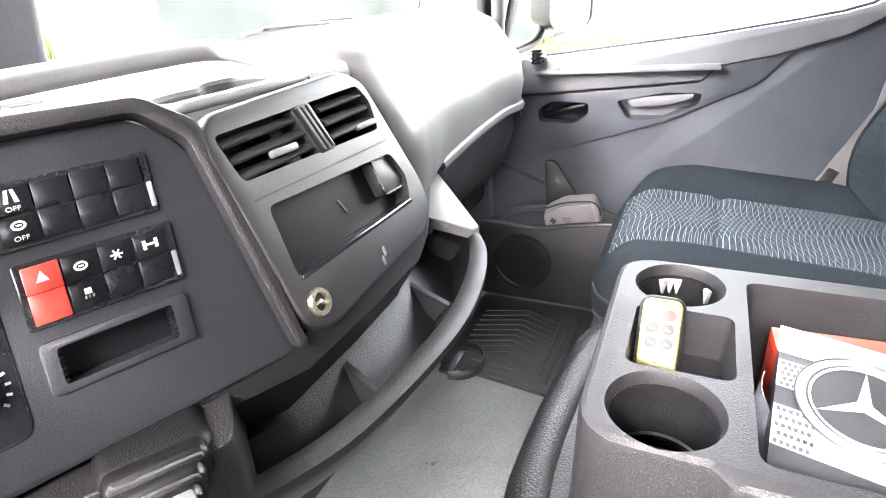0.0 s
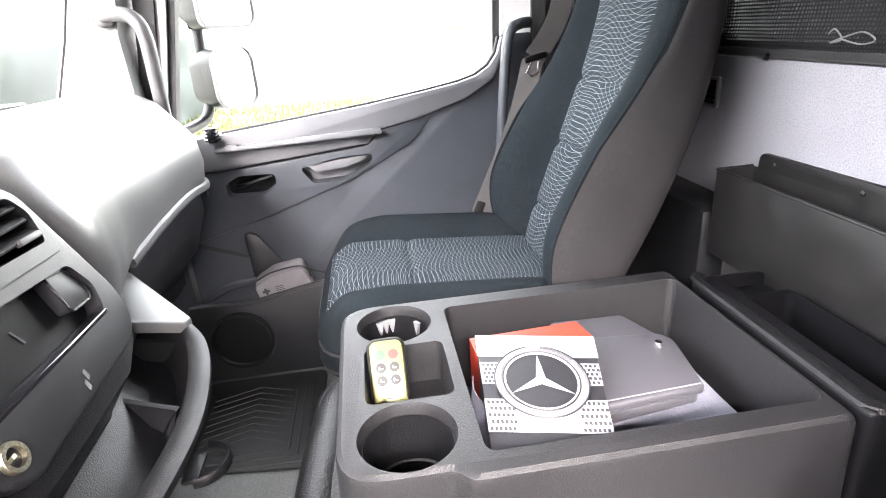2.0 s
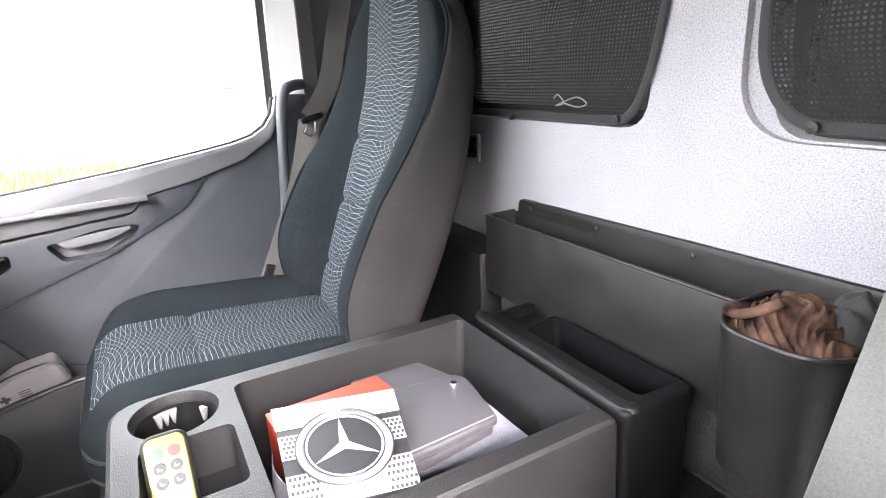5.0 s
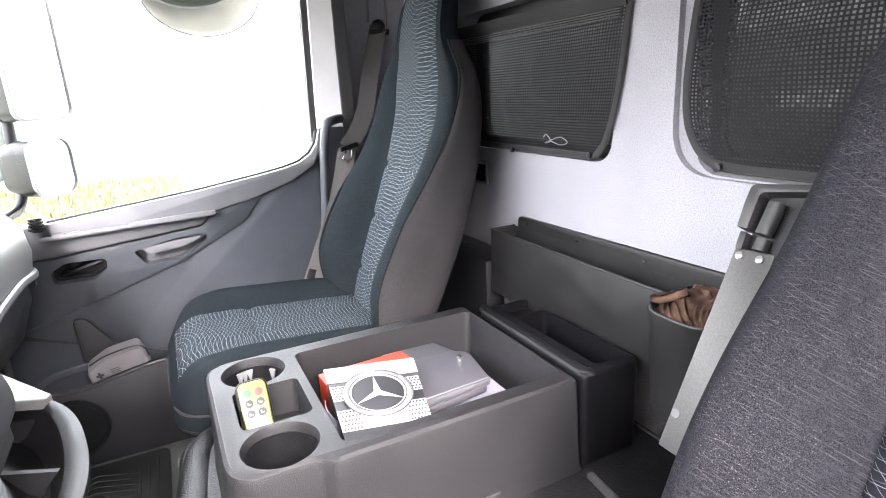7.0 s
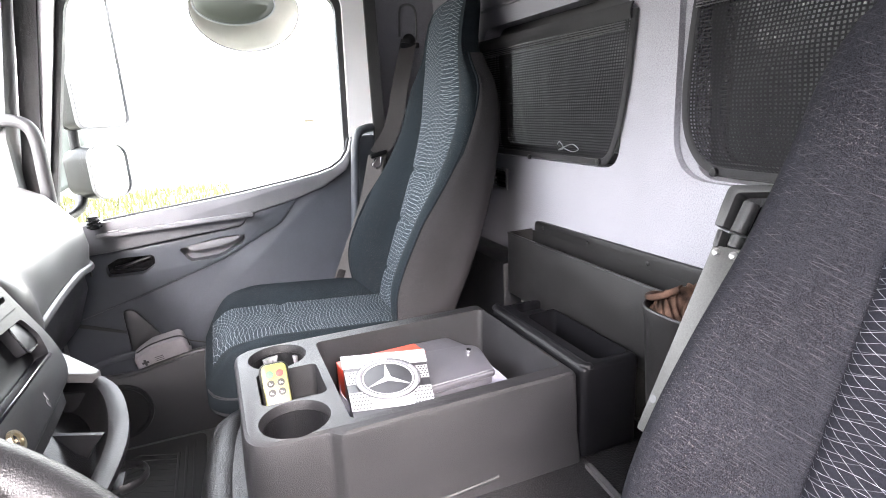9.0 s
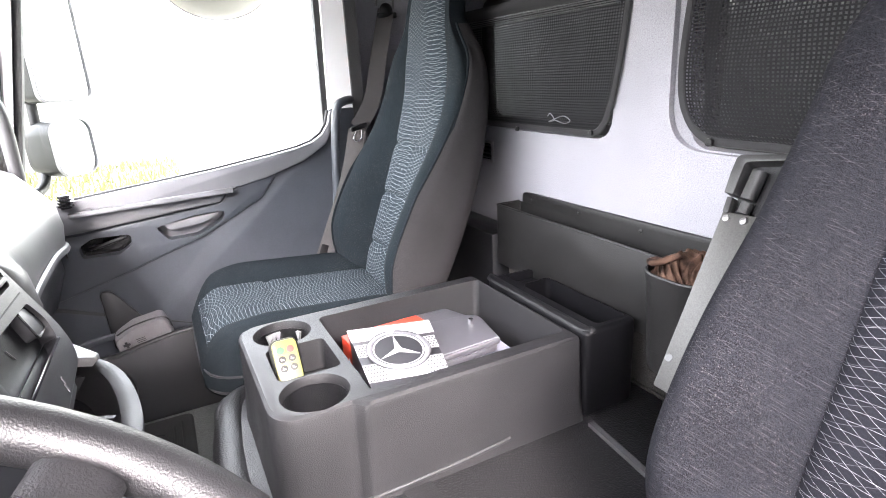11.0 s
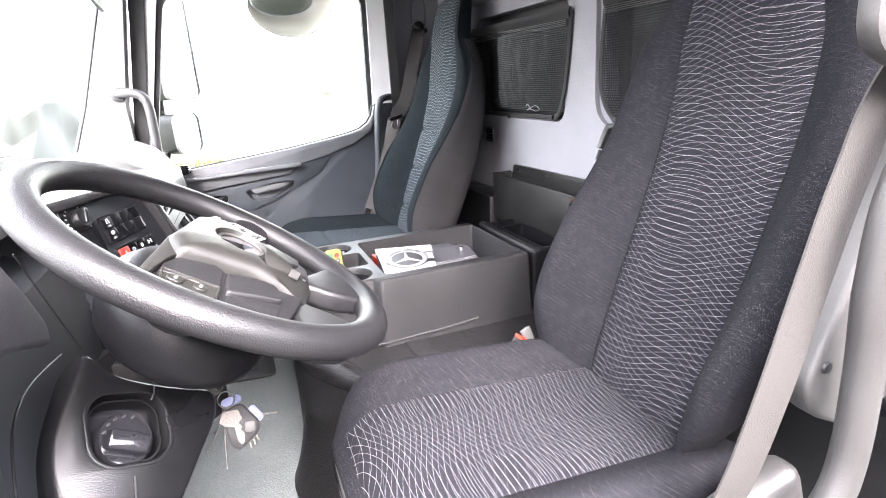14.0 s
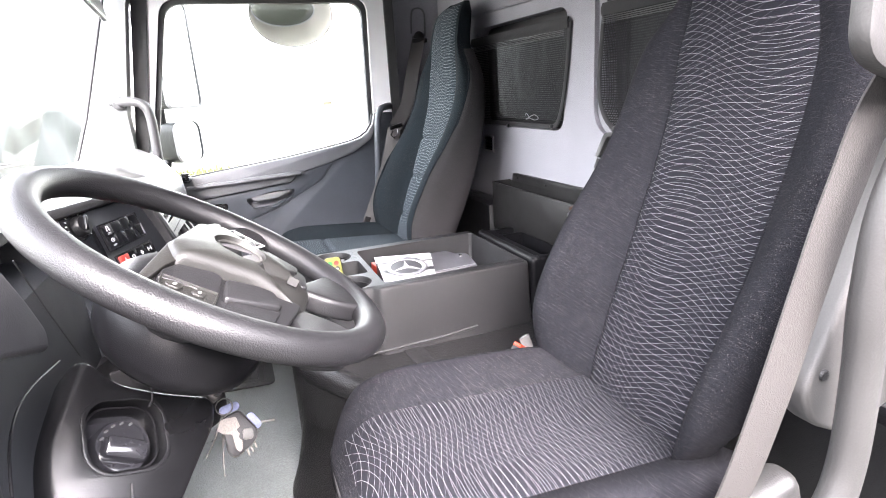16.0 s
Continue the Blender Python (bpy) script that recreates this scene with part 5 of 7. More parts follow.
part("well_floor", moved(loft([well_ring(0.80, -0.052), well_ring(0.80, -0.034)]), CM), M_GLOSS, column)
part("seam", moved(tube(smooth_path([(0.030, 0.034, -0.004), (0.018, 0.020, 0.0012), (0.008, 0.014, 0.0012)], 4), 0.0011, 0.0011, 6), CM), M_RUBBER, column)
part("seam", moved(tube(smooth_path([(-0.066, -0.046, 0.0008), (-0.080, -0.066, 0.0008), (-0.090, -0.085, -0.002), (-0.096, -0.100, -0.010)], 4), 0.0011, 0.0011, 6), CM), M_RUBBER, column)
dial = part("adjuster_dial", moved(lathe([(0.0, -0.045), (0.034, -0.045), (0.034, -0.024), (0.031, -0.018), (0.022, -0.016), (0.0, -0.016)], (-0.034, -0.006, 0), 36), CM), M_GLOSS, column, "glossy black recessed dial")
part("adjuster_grip", moved(box((-0.040, -0.010, -0.012), (0.050, 0.025, 0.022), 0.006, 4, Euler((radians(14), 0, radians(-48))).to_matrix()), CM), M_GLOSS, column)
for k in range(5):
    a = radians(38 + 22 * k)
    part("dial_mark", moved(prism(rrect(0.005, 0.0022, 0.0006, 1, -0.034 + 0.027 * math.cos(a), -0.006 + 0.027 * math.sin(a)), -0.0168, -0.0156, "z"), CM), M_HANDLE, dial)
part("ignition_lock", moved(lathe([(0.0, 0.0), (0.011, 0.0), (0.011, 0.012), (0.008, 0.015), (0.0, 0.015)], (0.094, -0.022, -0.010), 20), CM), M_STEEL, column, "steel ignition lock")


# ---- dashboard fittings ----
def icon(f, a, z, kind, parent):
    """Small pale pictograms made of plain bars."""
    if kind == "triangle":
        part("marking", slab(f, [(a - 0.004, z - 0.003), (a + 0.004, z - 0.003), (a, z + 0.0045)], 0.0072, 0.0076), M_MARK, parent)
    elif kind == "ring":
        part("marking", slab(f, [(a + 0.0046 * math.cos(k * 0.6283), z + 0.0034 * math.sin(k * 0.6283)) for k in range(10)], 0.0052, 0.0056), M_MARK, parent)
        part("marking_core", slab(f, [(a + 0.0030 * math.cos(k * 0.6283), z + 0.0019 * math.sin(k * 0.6283)) for k in range(10)], 0.0056, 0.0059), M_GLOSS, parent)
        part("marking_dash", slab(f, [(a - 0.0016, z - 0.0006), (a + 0.0016, z - 0.0006), (a + 0.0016, z + 0.0006), (a - 0.0016, z + 0.0006)], 0.0059, 0.0062), M_MARK, parent)
    elif kind == "star":
        for k in range(3):
            c, s = math.cos(k * math.pi / 3), math.sin(k * math.pi / 3)
            part("marking", slab(f, [(a + 0.0042 * c * p + 0.0006 * s * q, z + 0.0038 * s * p - 0.0006 * c * q) for p, q in ((-1, -1), (1, -1), (1, 1), (-1, 1))], 0.0052, 0.0056 + 0.0001 * k), M_MARK, parent)
    elif kind == "lamp":
        part("marking", slab(f, [(a - 0.0022, z), (a + 0.0022, z), (a + 0.0022, z + 0.0042), (a - 0.0022, z + 0.0042)], 0.0052, 0.0056), M_MARK, parent)
        for k in range(3):
            part("marking_dash", slab(f, [(a - 0.003 + 0.0024 * k, z - 0.0032), (a - 0.0018 + 0.0024 * k, z - 0.0032), (a - 0.0014 + 0.0024 * k, z - 0.0010), (a - 0.0026 + 0.0024 * k, z - 0.0010)], 0.0052, 0.0056), M_GREY, parent)
    elif kind == "bars":
        for d in (-0.0032, 0.0032):
            part("marking", slab(f, [(a + d - 0.0014, z - 0.0045), (a + d + 0.0014, z - 0.0045), (a + d * 0.5 + 0.001, z + 0.0045), (a + d * 0.5 - 0.001, z + 0.0045)], 0.0052, 0.0056), M_MARK, parent)
    elif kind == "axle":
        part("marking", slab(f, [(a - 0.005, z - 0.0008), (a + 0.005, z - 0.0008), (a + 0.005, z + 0.0008), (a - 0.005, z + 0.0008)], 0.0052, 0.0056), M_MARK, parent)
        for d in (-0.0042, 0.0042):
            part("marking", slab(f, [(a + d - 0.0012, z - 0.0035), (a + d + 0.0012, z - 0.0035), (a + d + 0.0012, z + 0.0035), (a + d - 0.0012, z + 0.0035)], 0.0052, 0.0056), M_MARK, parent)


def lettering(text, f, a, z, height, out, parent):
    """Plain raised lettering centred on a panel."""
    cu = bpy.data.curves.new("lettering", "FONT")
    cu.body, cu.size, cu.align_x, cu.extrude = text, height, "CENTER", 0.0002
    ob = new("tmp", cu)
    bpy.context.view_layer.update()
    me = bpy.data.meshes.new_from_object(ob.evaluated_get(bpy.context.evaluated_depsgraph_get()))
    bm = bmesh.new()
    bm.from_mesh(me)
    for v in bm.verts:
        v.co = Vector(f(a + v.co.x, z + v.co.y * 0.85, out + v.co.z))
    bpy.data.objects.remove(ob)
    bpy.data.curves.remove(cu)
    part("lettering", bm, M_MARK, parent, angle=10)


COLS = [-0.2735, -0.2500, -0.2265, -0.2030, -0.1795]
ICONS = {(0, 0, 0): "bars", (0, 1, 0): "ring", (1, 0, 1): "ring", (1, 0, 2): "star", (1, 0, 3): "axle", (1, 1, 1): "lamp"}
for blk, (zt, zm, zb) in enumerate(((0.7535, 0.7335, 0.7130), (0.6975, 0.6770, 0.6560))):
    off = -0.004 if blk == 0 else 0.0
    part("switch_frame", slab(q1, rounded([(COLS[0] - 0.004 + off, zb - 0.003), (COLS[0] - 0.004 + off, zt + 0.003), (COLS[-1] + 0.006 + off, zt + 0.003), (COLS[-1] + 0.006 + off, zb - 0.003)], 0.002, 2), 0.0, 0.0028, 0.001), M_GLOSS, dash)
    for row, (hi, lo) in enumerate(((zt, zm), (zm, zb))):
        for k in range(4):
            a0, a1 = COLS[k] + off + 0.0006, COLS[k + 1] + off - 0.0006
            if blk == 1 and k == 0:
                continue
            sw = part("switch", slab(q1, [(a0, lo + 0.0006), (a0, hi - 0.0006), (a1, hi - 0.0006), (a1, lo + 0.0006)], 0.002, 0.0052, 0.001), M_SWITCH, dash)
            if (blk, row, k) in ICONS:
                off_word = blk == 0 and k == 0
                icon(q1, (a0 + a1) / 2, (lo + hi) / 2 + (0.0028 if off_word else 0), ICONS[blk, row, k], sw)
                if off_word:
                    lettering("OFF", q1, (a0 + a1) / 2, lo + 0.0028, 0.0052, 0.0053, sw)
    part("end_clip", slab(q1, [(COLS[-1] + off + 0.001, zb + 0.001), (COLS[-1] + off + 0.001, zm), (COLS[-1] + off + 0.005, zm), (COLS[-1] + off + 0.005, zb + 0.001)], 0.0025, 0.0045, 0.001), M_GREY, dash)
hz = part("hazard_switch", joined(slab(q1, [(COLS[0] + 0.0006, 0.678), (COLS[0] + 0.0006, 0.697), (COLS[1] - 0.0006, 0.697), (COLS[1] - 0.0006, 0.678)], 0.002, 0.0072, 0.0012), slab(q1, [(COLS[0] + 0.0006, 0.656), (COLS[0] + 0.0006, 0.678), (COLS[1] - 0.0006, 0.678), (COLS[1] - 0.0006, 0.656)], 0.002, 0.005, 0.0012)), M_RED, dash, "red hazard light switch")
icon(q1, COLS[0] + 0.0115, 0.688, "triangle", hz)
# blank slot below the switches
slot_out = rounded([(-0.276, 0.604), (-0.276, 0.6435), (-0.176, 0.6435), (-0.176, 0.604)], 0.006, 4)
part("slot_frame", carve(slab(q1, slot_out, -0.004, 0.004, 0.0015), slab(q1, slot_in, -0.02, 0.02)), M_PANEL, dash)
part("slot_bay", slab(q1, slot_in, -0.0305, -0.028), M_SWITCH, dash)
for k in range(6):
    for a in (-0.2655, -0.1885):
        z = 0.613 + k * 0.0042
        part("slot_tooth", slab(q1, [(a - 0.002, z - 0.001), (a + 0.002, z - 0.001), (a + 0.002, z + 0.001), (a - 0.002, z + 0.001)], -0.016, 0.002), M_SWITCH, dash)
# heater dials on their own strip
strip = rounded([(-0.350, 0.585), (-0.350, 0.80), (-0.290, 0.80), (-0.290, 0.585)], 0.012, 4)
part("dial_strip", slab(q1, strip, -0.002, 0.0015, 0.0008), M_GLOSS, dash)
part("strip_edge", slab(q1, [(-0.3525, 0.59), (-0.3525, 0.795), (-0.350, 0.795), (-0.350, 0.59)], -0.002, 0.003, 0.0006), M_GREY, dash)
for n_dial, z in enumerate((0.764, 0.695, 0.628)):
    a0 = -0.319
    f = q1
    c0, cx_, cz_ = Vector(f(a0, z)), Vector(f(a0 + 0.01, z)) - Vector(f(a0, z)), Vector(f(a0, z + 0.01)) - Vector(f(a0, z))
    nn = cx_.cross(cz_).normalized()
    nn = nn if nn.y < 0 else -nn
    rot = nn.to_track_quat("Z", "Y").to_matrix()
    dial = part("heater_dial", lathe([(0.0, 0.0), (0.0215, 0.0), (0.0215, 0.003), (0.0175, 0.004), (0.0165, 0.013), (0.0145, 0.016), (0.0, 0.016)], tuple(c0), 32, rot), M_BLACK, dash, "round black heater dial")
    part("dial_pointer", moved(box((0, 0.002, 0.018), (0.006, 0.026, 0.006), 0.0015), Matrix.Translation(c0) @ rot.to_4x4() @ Matrix.Rotation(radians(-30 + 40 * n_dial), 4, "Z")), M_GLOSS, dial)
    for k in range(15):
        ang = radians(-40 + k * 260 / 14)
        m = Matrix.Translation(c0) @ rot.to_4x4() @ Matrix.Rotation(ang, 4, "Z")
        part("dial_tick", moved(box((0.0245, 0, 0.0022), (0.0036, 0.0020, 0.0006)), m), M_RED if (n_dial == 2 and k > 11) else M_MARK, dial)

# vent slats, clips, radio bay
for k in range(3):
    z = 0.7155 + k * 0.0150
    for x0, x1 in ((-0.114, 0.000), (0.034, 0.124 - 0.002 * k)):
        blade = loft([[p2(x, zz, o) for o, zz in ((-0.034, z + 0.0080), (-0.012, z + 0.0072), (0.000, z + 0.0055), (0.0065, z + 0.0025), (0.0090, z - 0.0012), (0.0070, z - 0.0030), (-0.004, z + 0.0005), (-0.034, z + 0.0045))] for x in (x0, x1)])
        part("vent_slat", blade, M_DASH, dash, angle=60)
part("vent_divider", slab(p2, rounded([(0.002, 0.704), (-0.012, 0.757), (0.020, 0.757), (0.032, 0.704)], 0.005, 3), -0.02, 0.012, 0.004), M_DASH, dash)
for k in range(3):
    part("divider_rib", slab(p2, [(0.006 + k * 0.008, 0.707), (-0.006 + k * 0.008, 0.754), (-0.002 + k * 0.008, 0.754), (0.010 + k * 0.008, 0.707)], 0.011, 0.0145, 0.001), M_DASH, dash)
for x, z in ((-0.045, 0.723), (0.103, 0.713)):
    part("vent_knob", slab(p2, rounded([(x - 0.019, z - 0.003), (x - 0.019, z + 0.004), (x + 0.019, z + 0.003), (x + 0.019, z - 0.004)], 0.003, 3), 0.004, 0.013, 0.002), M_GREY, dash)
part("panel_groove", slab(p2, [(-0.110, 0.6935), (0.128, 0.686), (0.128, 0.6875), (-0.110, 0.695)], 0.0098, 0.0108), M_RUBBER, dash)
flap = rounded([(0.084, 0.632), (0.084, 0.674), (0.119, 0.670), (0.132, 0.642), (0.126, 0.630)], 0.006, 4)
part("bay_cover", slab(p2, flap, -0.016, 0.004, 0.002), M_DASH, dash, "grey flap beside the radio bay")
part("bay_frame", tube([p2(x, z, 0.004) for x, z in flap], 0.0016, 0.0016, 6, closed=True), M_COLUMN, dash)
part("bay_rib", slab(p2, [(0.022, 0.638), (0.016, 0.654), (0.0175, 0.654), (0.0235, 0.638)], -0.013, -0.0105), M_HANDLE, dash)
part("bay_lip", slab(p2, [(-0.106, 0.613), (-0.104, 0.618), (0.123, 0.613), (0.122, 0.608)], -0.01, 0.012, 0.0015), M_GLOSS, dash)
lc = Vector(p2(-0.101, 0.588, 0.010))
rot2 = Vector((0, -0.93, 0.37)).to_track_quat("Z", "Y").to_matrix()
lighter = part("lighter_socket", carve(lathe([(0.0, -0.015), (0.0135, -0.015), (0.0145, 0.002), (0.0135, 0.005), (0.0, 0.005)], tuple(lc), 28, rot2), lathe([(0.0, -0.01), (0.0095, -0.01), (0.0095, 0.02), (0.0, 0.02)], tuple(lc), 28, rot2)), M_BRASS, dash, "brass-ringed cigar lighter socket")
part("lighter_plug", lathe([(0.0, -0.010), (0.009, -0.010), (0.009, -0.002), (0.004, -0.001), (0.0, -0.001)], tuple(lc), 20, rot2), M_INK, lighter)
part("plug_bar", moved(box((0, 0, 0.0002), (0.010, 0.0035, 0.002), 0.0006), Matrix.Translation(lc) @ rot2.to_4x4()), M_BRASS, lighter)
for d in (-0.004, 0.004):
    part("marking", slab(p2, rounded([(0.022 + d - 0.002, 0.574 + d), (0.022 + d - 0.002, 0.583 + d), (0.022 + d + 0.003, 0.585 + d), (0.022 + d + 0.003, 0.576 + d)], 0.001, 2), 0.010, 0.0106), M_GREY, dash)

# gear selector on the apron
GM = Matrix.Translation((-0.286, 1.066, 0.536)) @ Matrix.Rotation(radians(-33), 4, "Z") @ Matrix.Scale(0.86, 4)
selector = thing("gear_selector", (-0.292, 1.07, 0.48), "black stepped gear selector block with silver insert", "gear selector")
part("base", moved(box((0, 0.036, -0.016), (0.104, 0.080, 0.075), 0.018, 5), GM), M_BLACK, selector, "black grained boot")
for k in range(3):
    step = part("bellows_step", moved(box((0, -0.006 - 0.017 * k, 0.006 - 0.005 * k), (0.090 - 0.015 * k, 0.034, 0.038 - 0.003 * k), 0.012, 5), GM), M_COLUMN, selector)
    hw, yk, zk = 0.036 - 0.0075 * k, -0.019 - 0.017 * k, 0.0225 - 0.0065 * k
    part("step_edge", moved(tube(smooth_path([(-hw - 0.004, yk, zk - 0.020), (-hw - 0.002, yk, zk - 0.004), (-hw + 0.006, yk, zk), (hw - 0.006, yk, zk), (hw + 0.002, yk, zk - 0.004), (hw + 0.004, yk, zk - 0.020)], 3), 0.0014, 0.0014, 6), GM), M_HANDLE, step)
part("insert", moved(box((0.004, -0.056, 0.006), (0.040, 0.016, 0.022), 0.004, 3), GM), M_SILVER, selector, "silver grey insert")

# cup ring under the shelf
cup = thing("folding_cup_holder", (0.10, 0.975, 0.36), "black folding cup holder under the shelf", "cup holder")
part("ring", tube([(0.105 + 0.036 * math.cos(radians(a)), 0.985 + 0.036 * math.sin(radians(a)), 0.385) for a in range(180, 361, 15)], 0.0035, 0.008, 8), M_BLACK, cup)
part("arm", box((0.105, 0.995, 0.378), (0.05, 0.022, 0.008), 0.003), M_BLACK, cup)

# driver's side end of the dashboard
end_panel = loft([[(x, y0, 0.80), (x, y0 - 0.012, 0.77), (x, y0 - 0.006, 0.60), (x, y0 + 0.02, 0.30), (x, 1.35, 0.30), (x, 1.35, 0.80)] for x, y0 in ((-1.0, 1.17), (-0.93, 1.175), (-0.86, 1.185), (-0.80, 1.20), (-0.77, 1.22))])
part("end_panel", end_panel, M_PANEL, dash, angle=50)
# instrument binnacle behind the wheel
bin_loops = [[(-0.66 + (x + 0.66) * k, y, z) for x, z in rounded([(-0.80, 0.60), (-0.80, 0.78), (-0.77, 0.815), (-0.46, 0.815), (-0.42, 0.78), (-0.42, 0.60)], 0.03, 4)] for y, k in ((1.22, 1.0), (1.34, 1.0))]
end_pad = prism(rounded([(-0.893, 0.856), (-0.857, 0.815), (-0.828, 0.775), (-0.833, 0.757), (-0.89, 0.779), (-1.0, 0.815), (-1.0, 0.86)], 0.008, 3), 1.115, 1.30, "y", 0.012, 3)
part("end_pad", end_pad, M_DASH, dash)
part("panel_seam", tube([(-0.655, 1.183, 0.80), (-0.59, 1.183, 0.712), (-0.523, 1.183, 0.626)], 0.0010, 0.0010, 6), M_DASH, dash)
part("panel_seam", tube(smooth_path([(-0.86, 1.166, 0.62), (-0.80, 1.176, 0.665), (-0.718, 1.184, 0.672), (-0.60, 1.184, 0.655)], 5), 0.0014, 0.0010, 6), M_SHROUD, dash)
part("binnacle", carve(loft(bin_loops), loft([[(x, y, z) for x, z in rounded([(-0.785, 0.62), (-0.785, 0.77), (-0.76, 0.80), (-0.47, 0.80), (-0.435, 0.775), (-0.435, 0.62)], 0.025, 4)] for y in (1.1, 1.27)])), M_DASH, dash, "hooded instrument binnacle")
for x, r in ((-0.70, 0.055), (-0.55, 0.055), (-0.625, 0.018)):
    g = part("gauge", lathe([(0.0, 0.0), (r, 0.0), (r, 0.006), (r - 0.004, 0.006), (r - 0.006, 0.002), (0.0, 0.002)], (x, 1.269, 0.715), 32, Euler((radians(90), 0, 0)).to_matrix()), M_GLOSS, dash)
    part("needle", box((x, 1.263, 0.715 + r * 0.3), (0.003, 0.002, r * 0.7)), M_RED, g)

# ---- keys in the ignition ----
keys = thing("key_bunch", (-0.600, 1.008, 0.50), "ignition key bunch with blue tags hanging from the lock", "keys")
KM = Matrix.Translation((-0.602, 1.004, 0.508)) @ Matrix(((0.07, 0.51, 0.857, 0), (-0.998, 0.06, 0.04, 0), (0.03, 0.857, -0.513, 0), (0, 0, 0, 1)))
part("lock_key", moved(box((-0.028, 0.040, -0.004), (0.016, 0.020, 0.008), 0.003), KM), M_GLOSS, keys)
FOB = rounded([(-0.016, 0.014), (0.012, 0.020), (0.032, -0.016), (0.022, -0.030), (-0.004, -0.042), (-0.012, -0.036)], [0.006, 0.008, 0.008, 0.006, 0.006, 0.006], 4)
fob = part("key_fob", moved(prism(FOB, -0.010, 0.002, "z", 0.003, 3), KM), M_SHROUD, keys, "black plastic key fob")
part("fob_button", moved(prism(rrect(0.014, 0.015, 0.004, 4, 0.019, -0.013), -0.0108, -0.009, "z", 0.0006), KM @ Matrix.Rotation(radians(-8), 4, "Z")), M_KEYDARK, fob)
part("fob_edge", moved(tube([(x, y, -0.0075) for x, y in FOB], 0.0009, 0.0009, 6, closed=True), KM), M_STEELDK, fob)
blade = prism(rounded([(-0.021, 0.001), (-0.013, 0.014), (0.006, 0.012), (0.009, -0.002), (0.003, -0.006), (0.007, -0.012), (0.004, -0.016), (0.008, -0.022), (0.006, -0.033), (0.002, -0.036), (-0.002, -0.030), (-0.003, -0.010), (-0.014, -0.006)], 0.0018, 2), -0.0128, -0.0104, "z")
part("key_blade", moved(blade, KM), M_KEYSTEEL, keys, "flat pale steel key")
for k in range(3):
    part("key_tip", moved(box((0.008 + 0.006 * k, -0.041 + 0.003 * k, -0.004), (0.0026, 0.011, 0.002), 0.0008), KM @ Matrix.Rotation(radians(6), 4, "Z")), M_KEYSTEEL, keys)
for sx_, sy_, w_, a in ((0.000, 0.026, 0.028, 8), (0.028, 0.000, 0.026, -62)):
    part("key_tag", moved(prism(rrect(w_, 0.013, 0.006, 4), -0.003, 0.002, "z", 0.001), KM @ Matrix.Translation((sx_, sy_, 0.002)) @ Matrix.Rotation(radians(a), 4, "Z")), M_BLUE, keys, "blue plastic tag")
part("key_ring", moved(tube([(-0.006 + 0.011 * math.cos(k * 0.314), 0.030 + 0.011 * math.sin(k * 0.314), -0.004) for k in range(20)], 0.0011, 0.0011, 6, closed=True), KM), M_STEELDK, keys)
part("small_key", moved(box((0.046, 0.000, 0.0), (0.022, 0.003, 0.002), 0.0008), KM @ Matrix.Rotation(radians(-8), 4, "Z")), M_STEELDK, keys)
part("lanyard", moved(tube(smooth_path([(-0.010, 0.020, 0.004), (-0.018, -0.020, 0.006), (-0.024, -0.062, 0.006)], 4), 0.0009, 0.0008, 6), KM), M_STEELDK, keys)
part("lanyard", moved(tube(smooth_path([(-0.012, 0.020, 0.006), (-0.026, -0.008, 0.006), (-0.042, -0.030, 0.006)], 4), 0.0009, 0.0008, 6), KM), M_STEELDK, keys)

# ---- things in the console ----
RM = Matrix.Translation((0.108, 0.728, 0.475))
rl = Vector((0.54, 0, 0.84))
rw = Vector((0, -1, 0))
rn = Vector((-0.84, 0, 0.54))
RM = RM @ Matrix(((rw.x, rl.x, rn.x, 0), (rw.y, rl.y, rn.y, 0), (rw.z, rl.z, rn.z, 0), (0, 0, 0, 1)))
remote = thing("remote_control", (0.08, 0.728, 0.425), "yellow six-button radio remote standing in the console slot", "remote control")
part("shell", moved(prism(rrect(0.052, 0.105, 0.014, 5), -0.024, -0.006, "z", 0.006, 3), RM), M_KEYDARK, remote)
face = part("face", moved(prism(rrect(0.044, 0.097, 0.010, 5), -0.007, 0.001, "z", 0.003, 2), RM), M_YELLOW, remote, "yellow front face")
for r in range(3):
    for c in range(2):
        x, y = -0.0088 + 0.0176 * c, 0.030 - 0.0165 * r
        m = (M_GREEN, M_STOP)[c] if r == 0 else M_KEYDARK
        part("button", moved(lathe([(0.0, 0.0), (0.0068, 0.0), (0.0066, 0.0022), (0.0, 0.0028)], (x, y, 0.001), 18), RM), m, face)
        if r:
            part("button_mark", moved(prism([(x - 0.0026, y - 0.0018), (x + 0.0026, y - 0.0018), (x + 0.0026, y - 0.0006), (x - 0.001, y - 0.0002), (x - 0.0012, y + 0.0022), (x - 0.0026, y + 0.0014)], 0.0034, 0.0039, "z"), RM), M_MARK, face)
part("face_mark", moved(joined(prism(rrect(0.008, 0.0012, 0.0003, 1, 0, -0.026), 0.001, 0.0014, "z"), prism(rrect(0.008, 0.0012, 0.0003, 1, 0, -0.031), 0.001, 0.0014, "z")), RM), M_KEYDARK, face)
part("cord_ring", tube(smooth_path([(0.075, 0.690, 0.428), (0.065, 0.672, 0.445), (0.058, 0.662, 0.455), (0.052, 0.668, 0.440), (0.056, 0.684, 0.428)], 4), 0.0045, 0.0025, 8), M_GREY, remote)

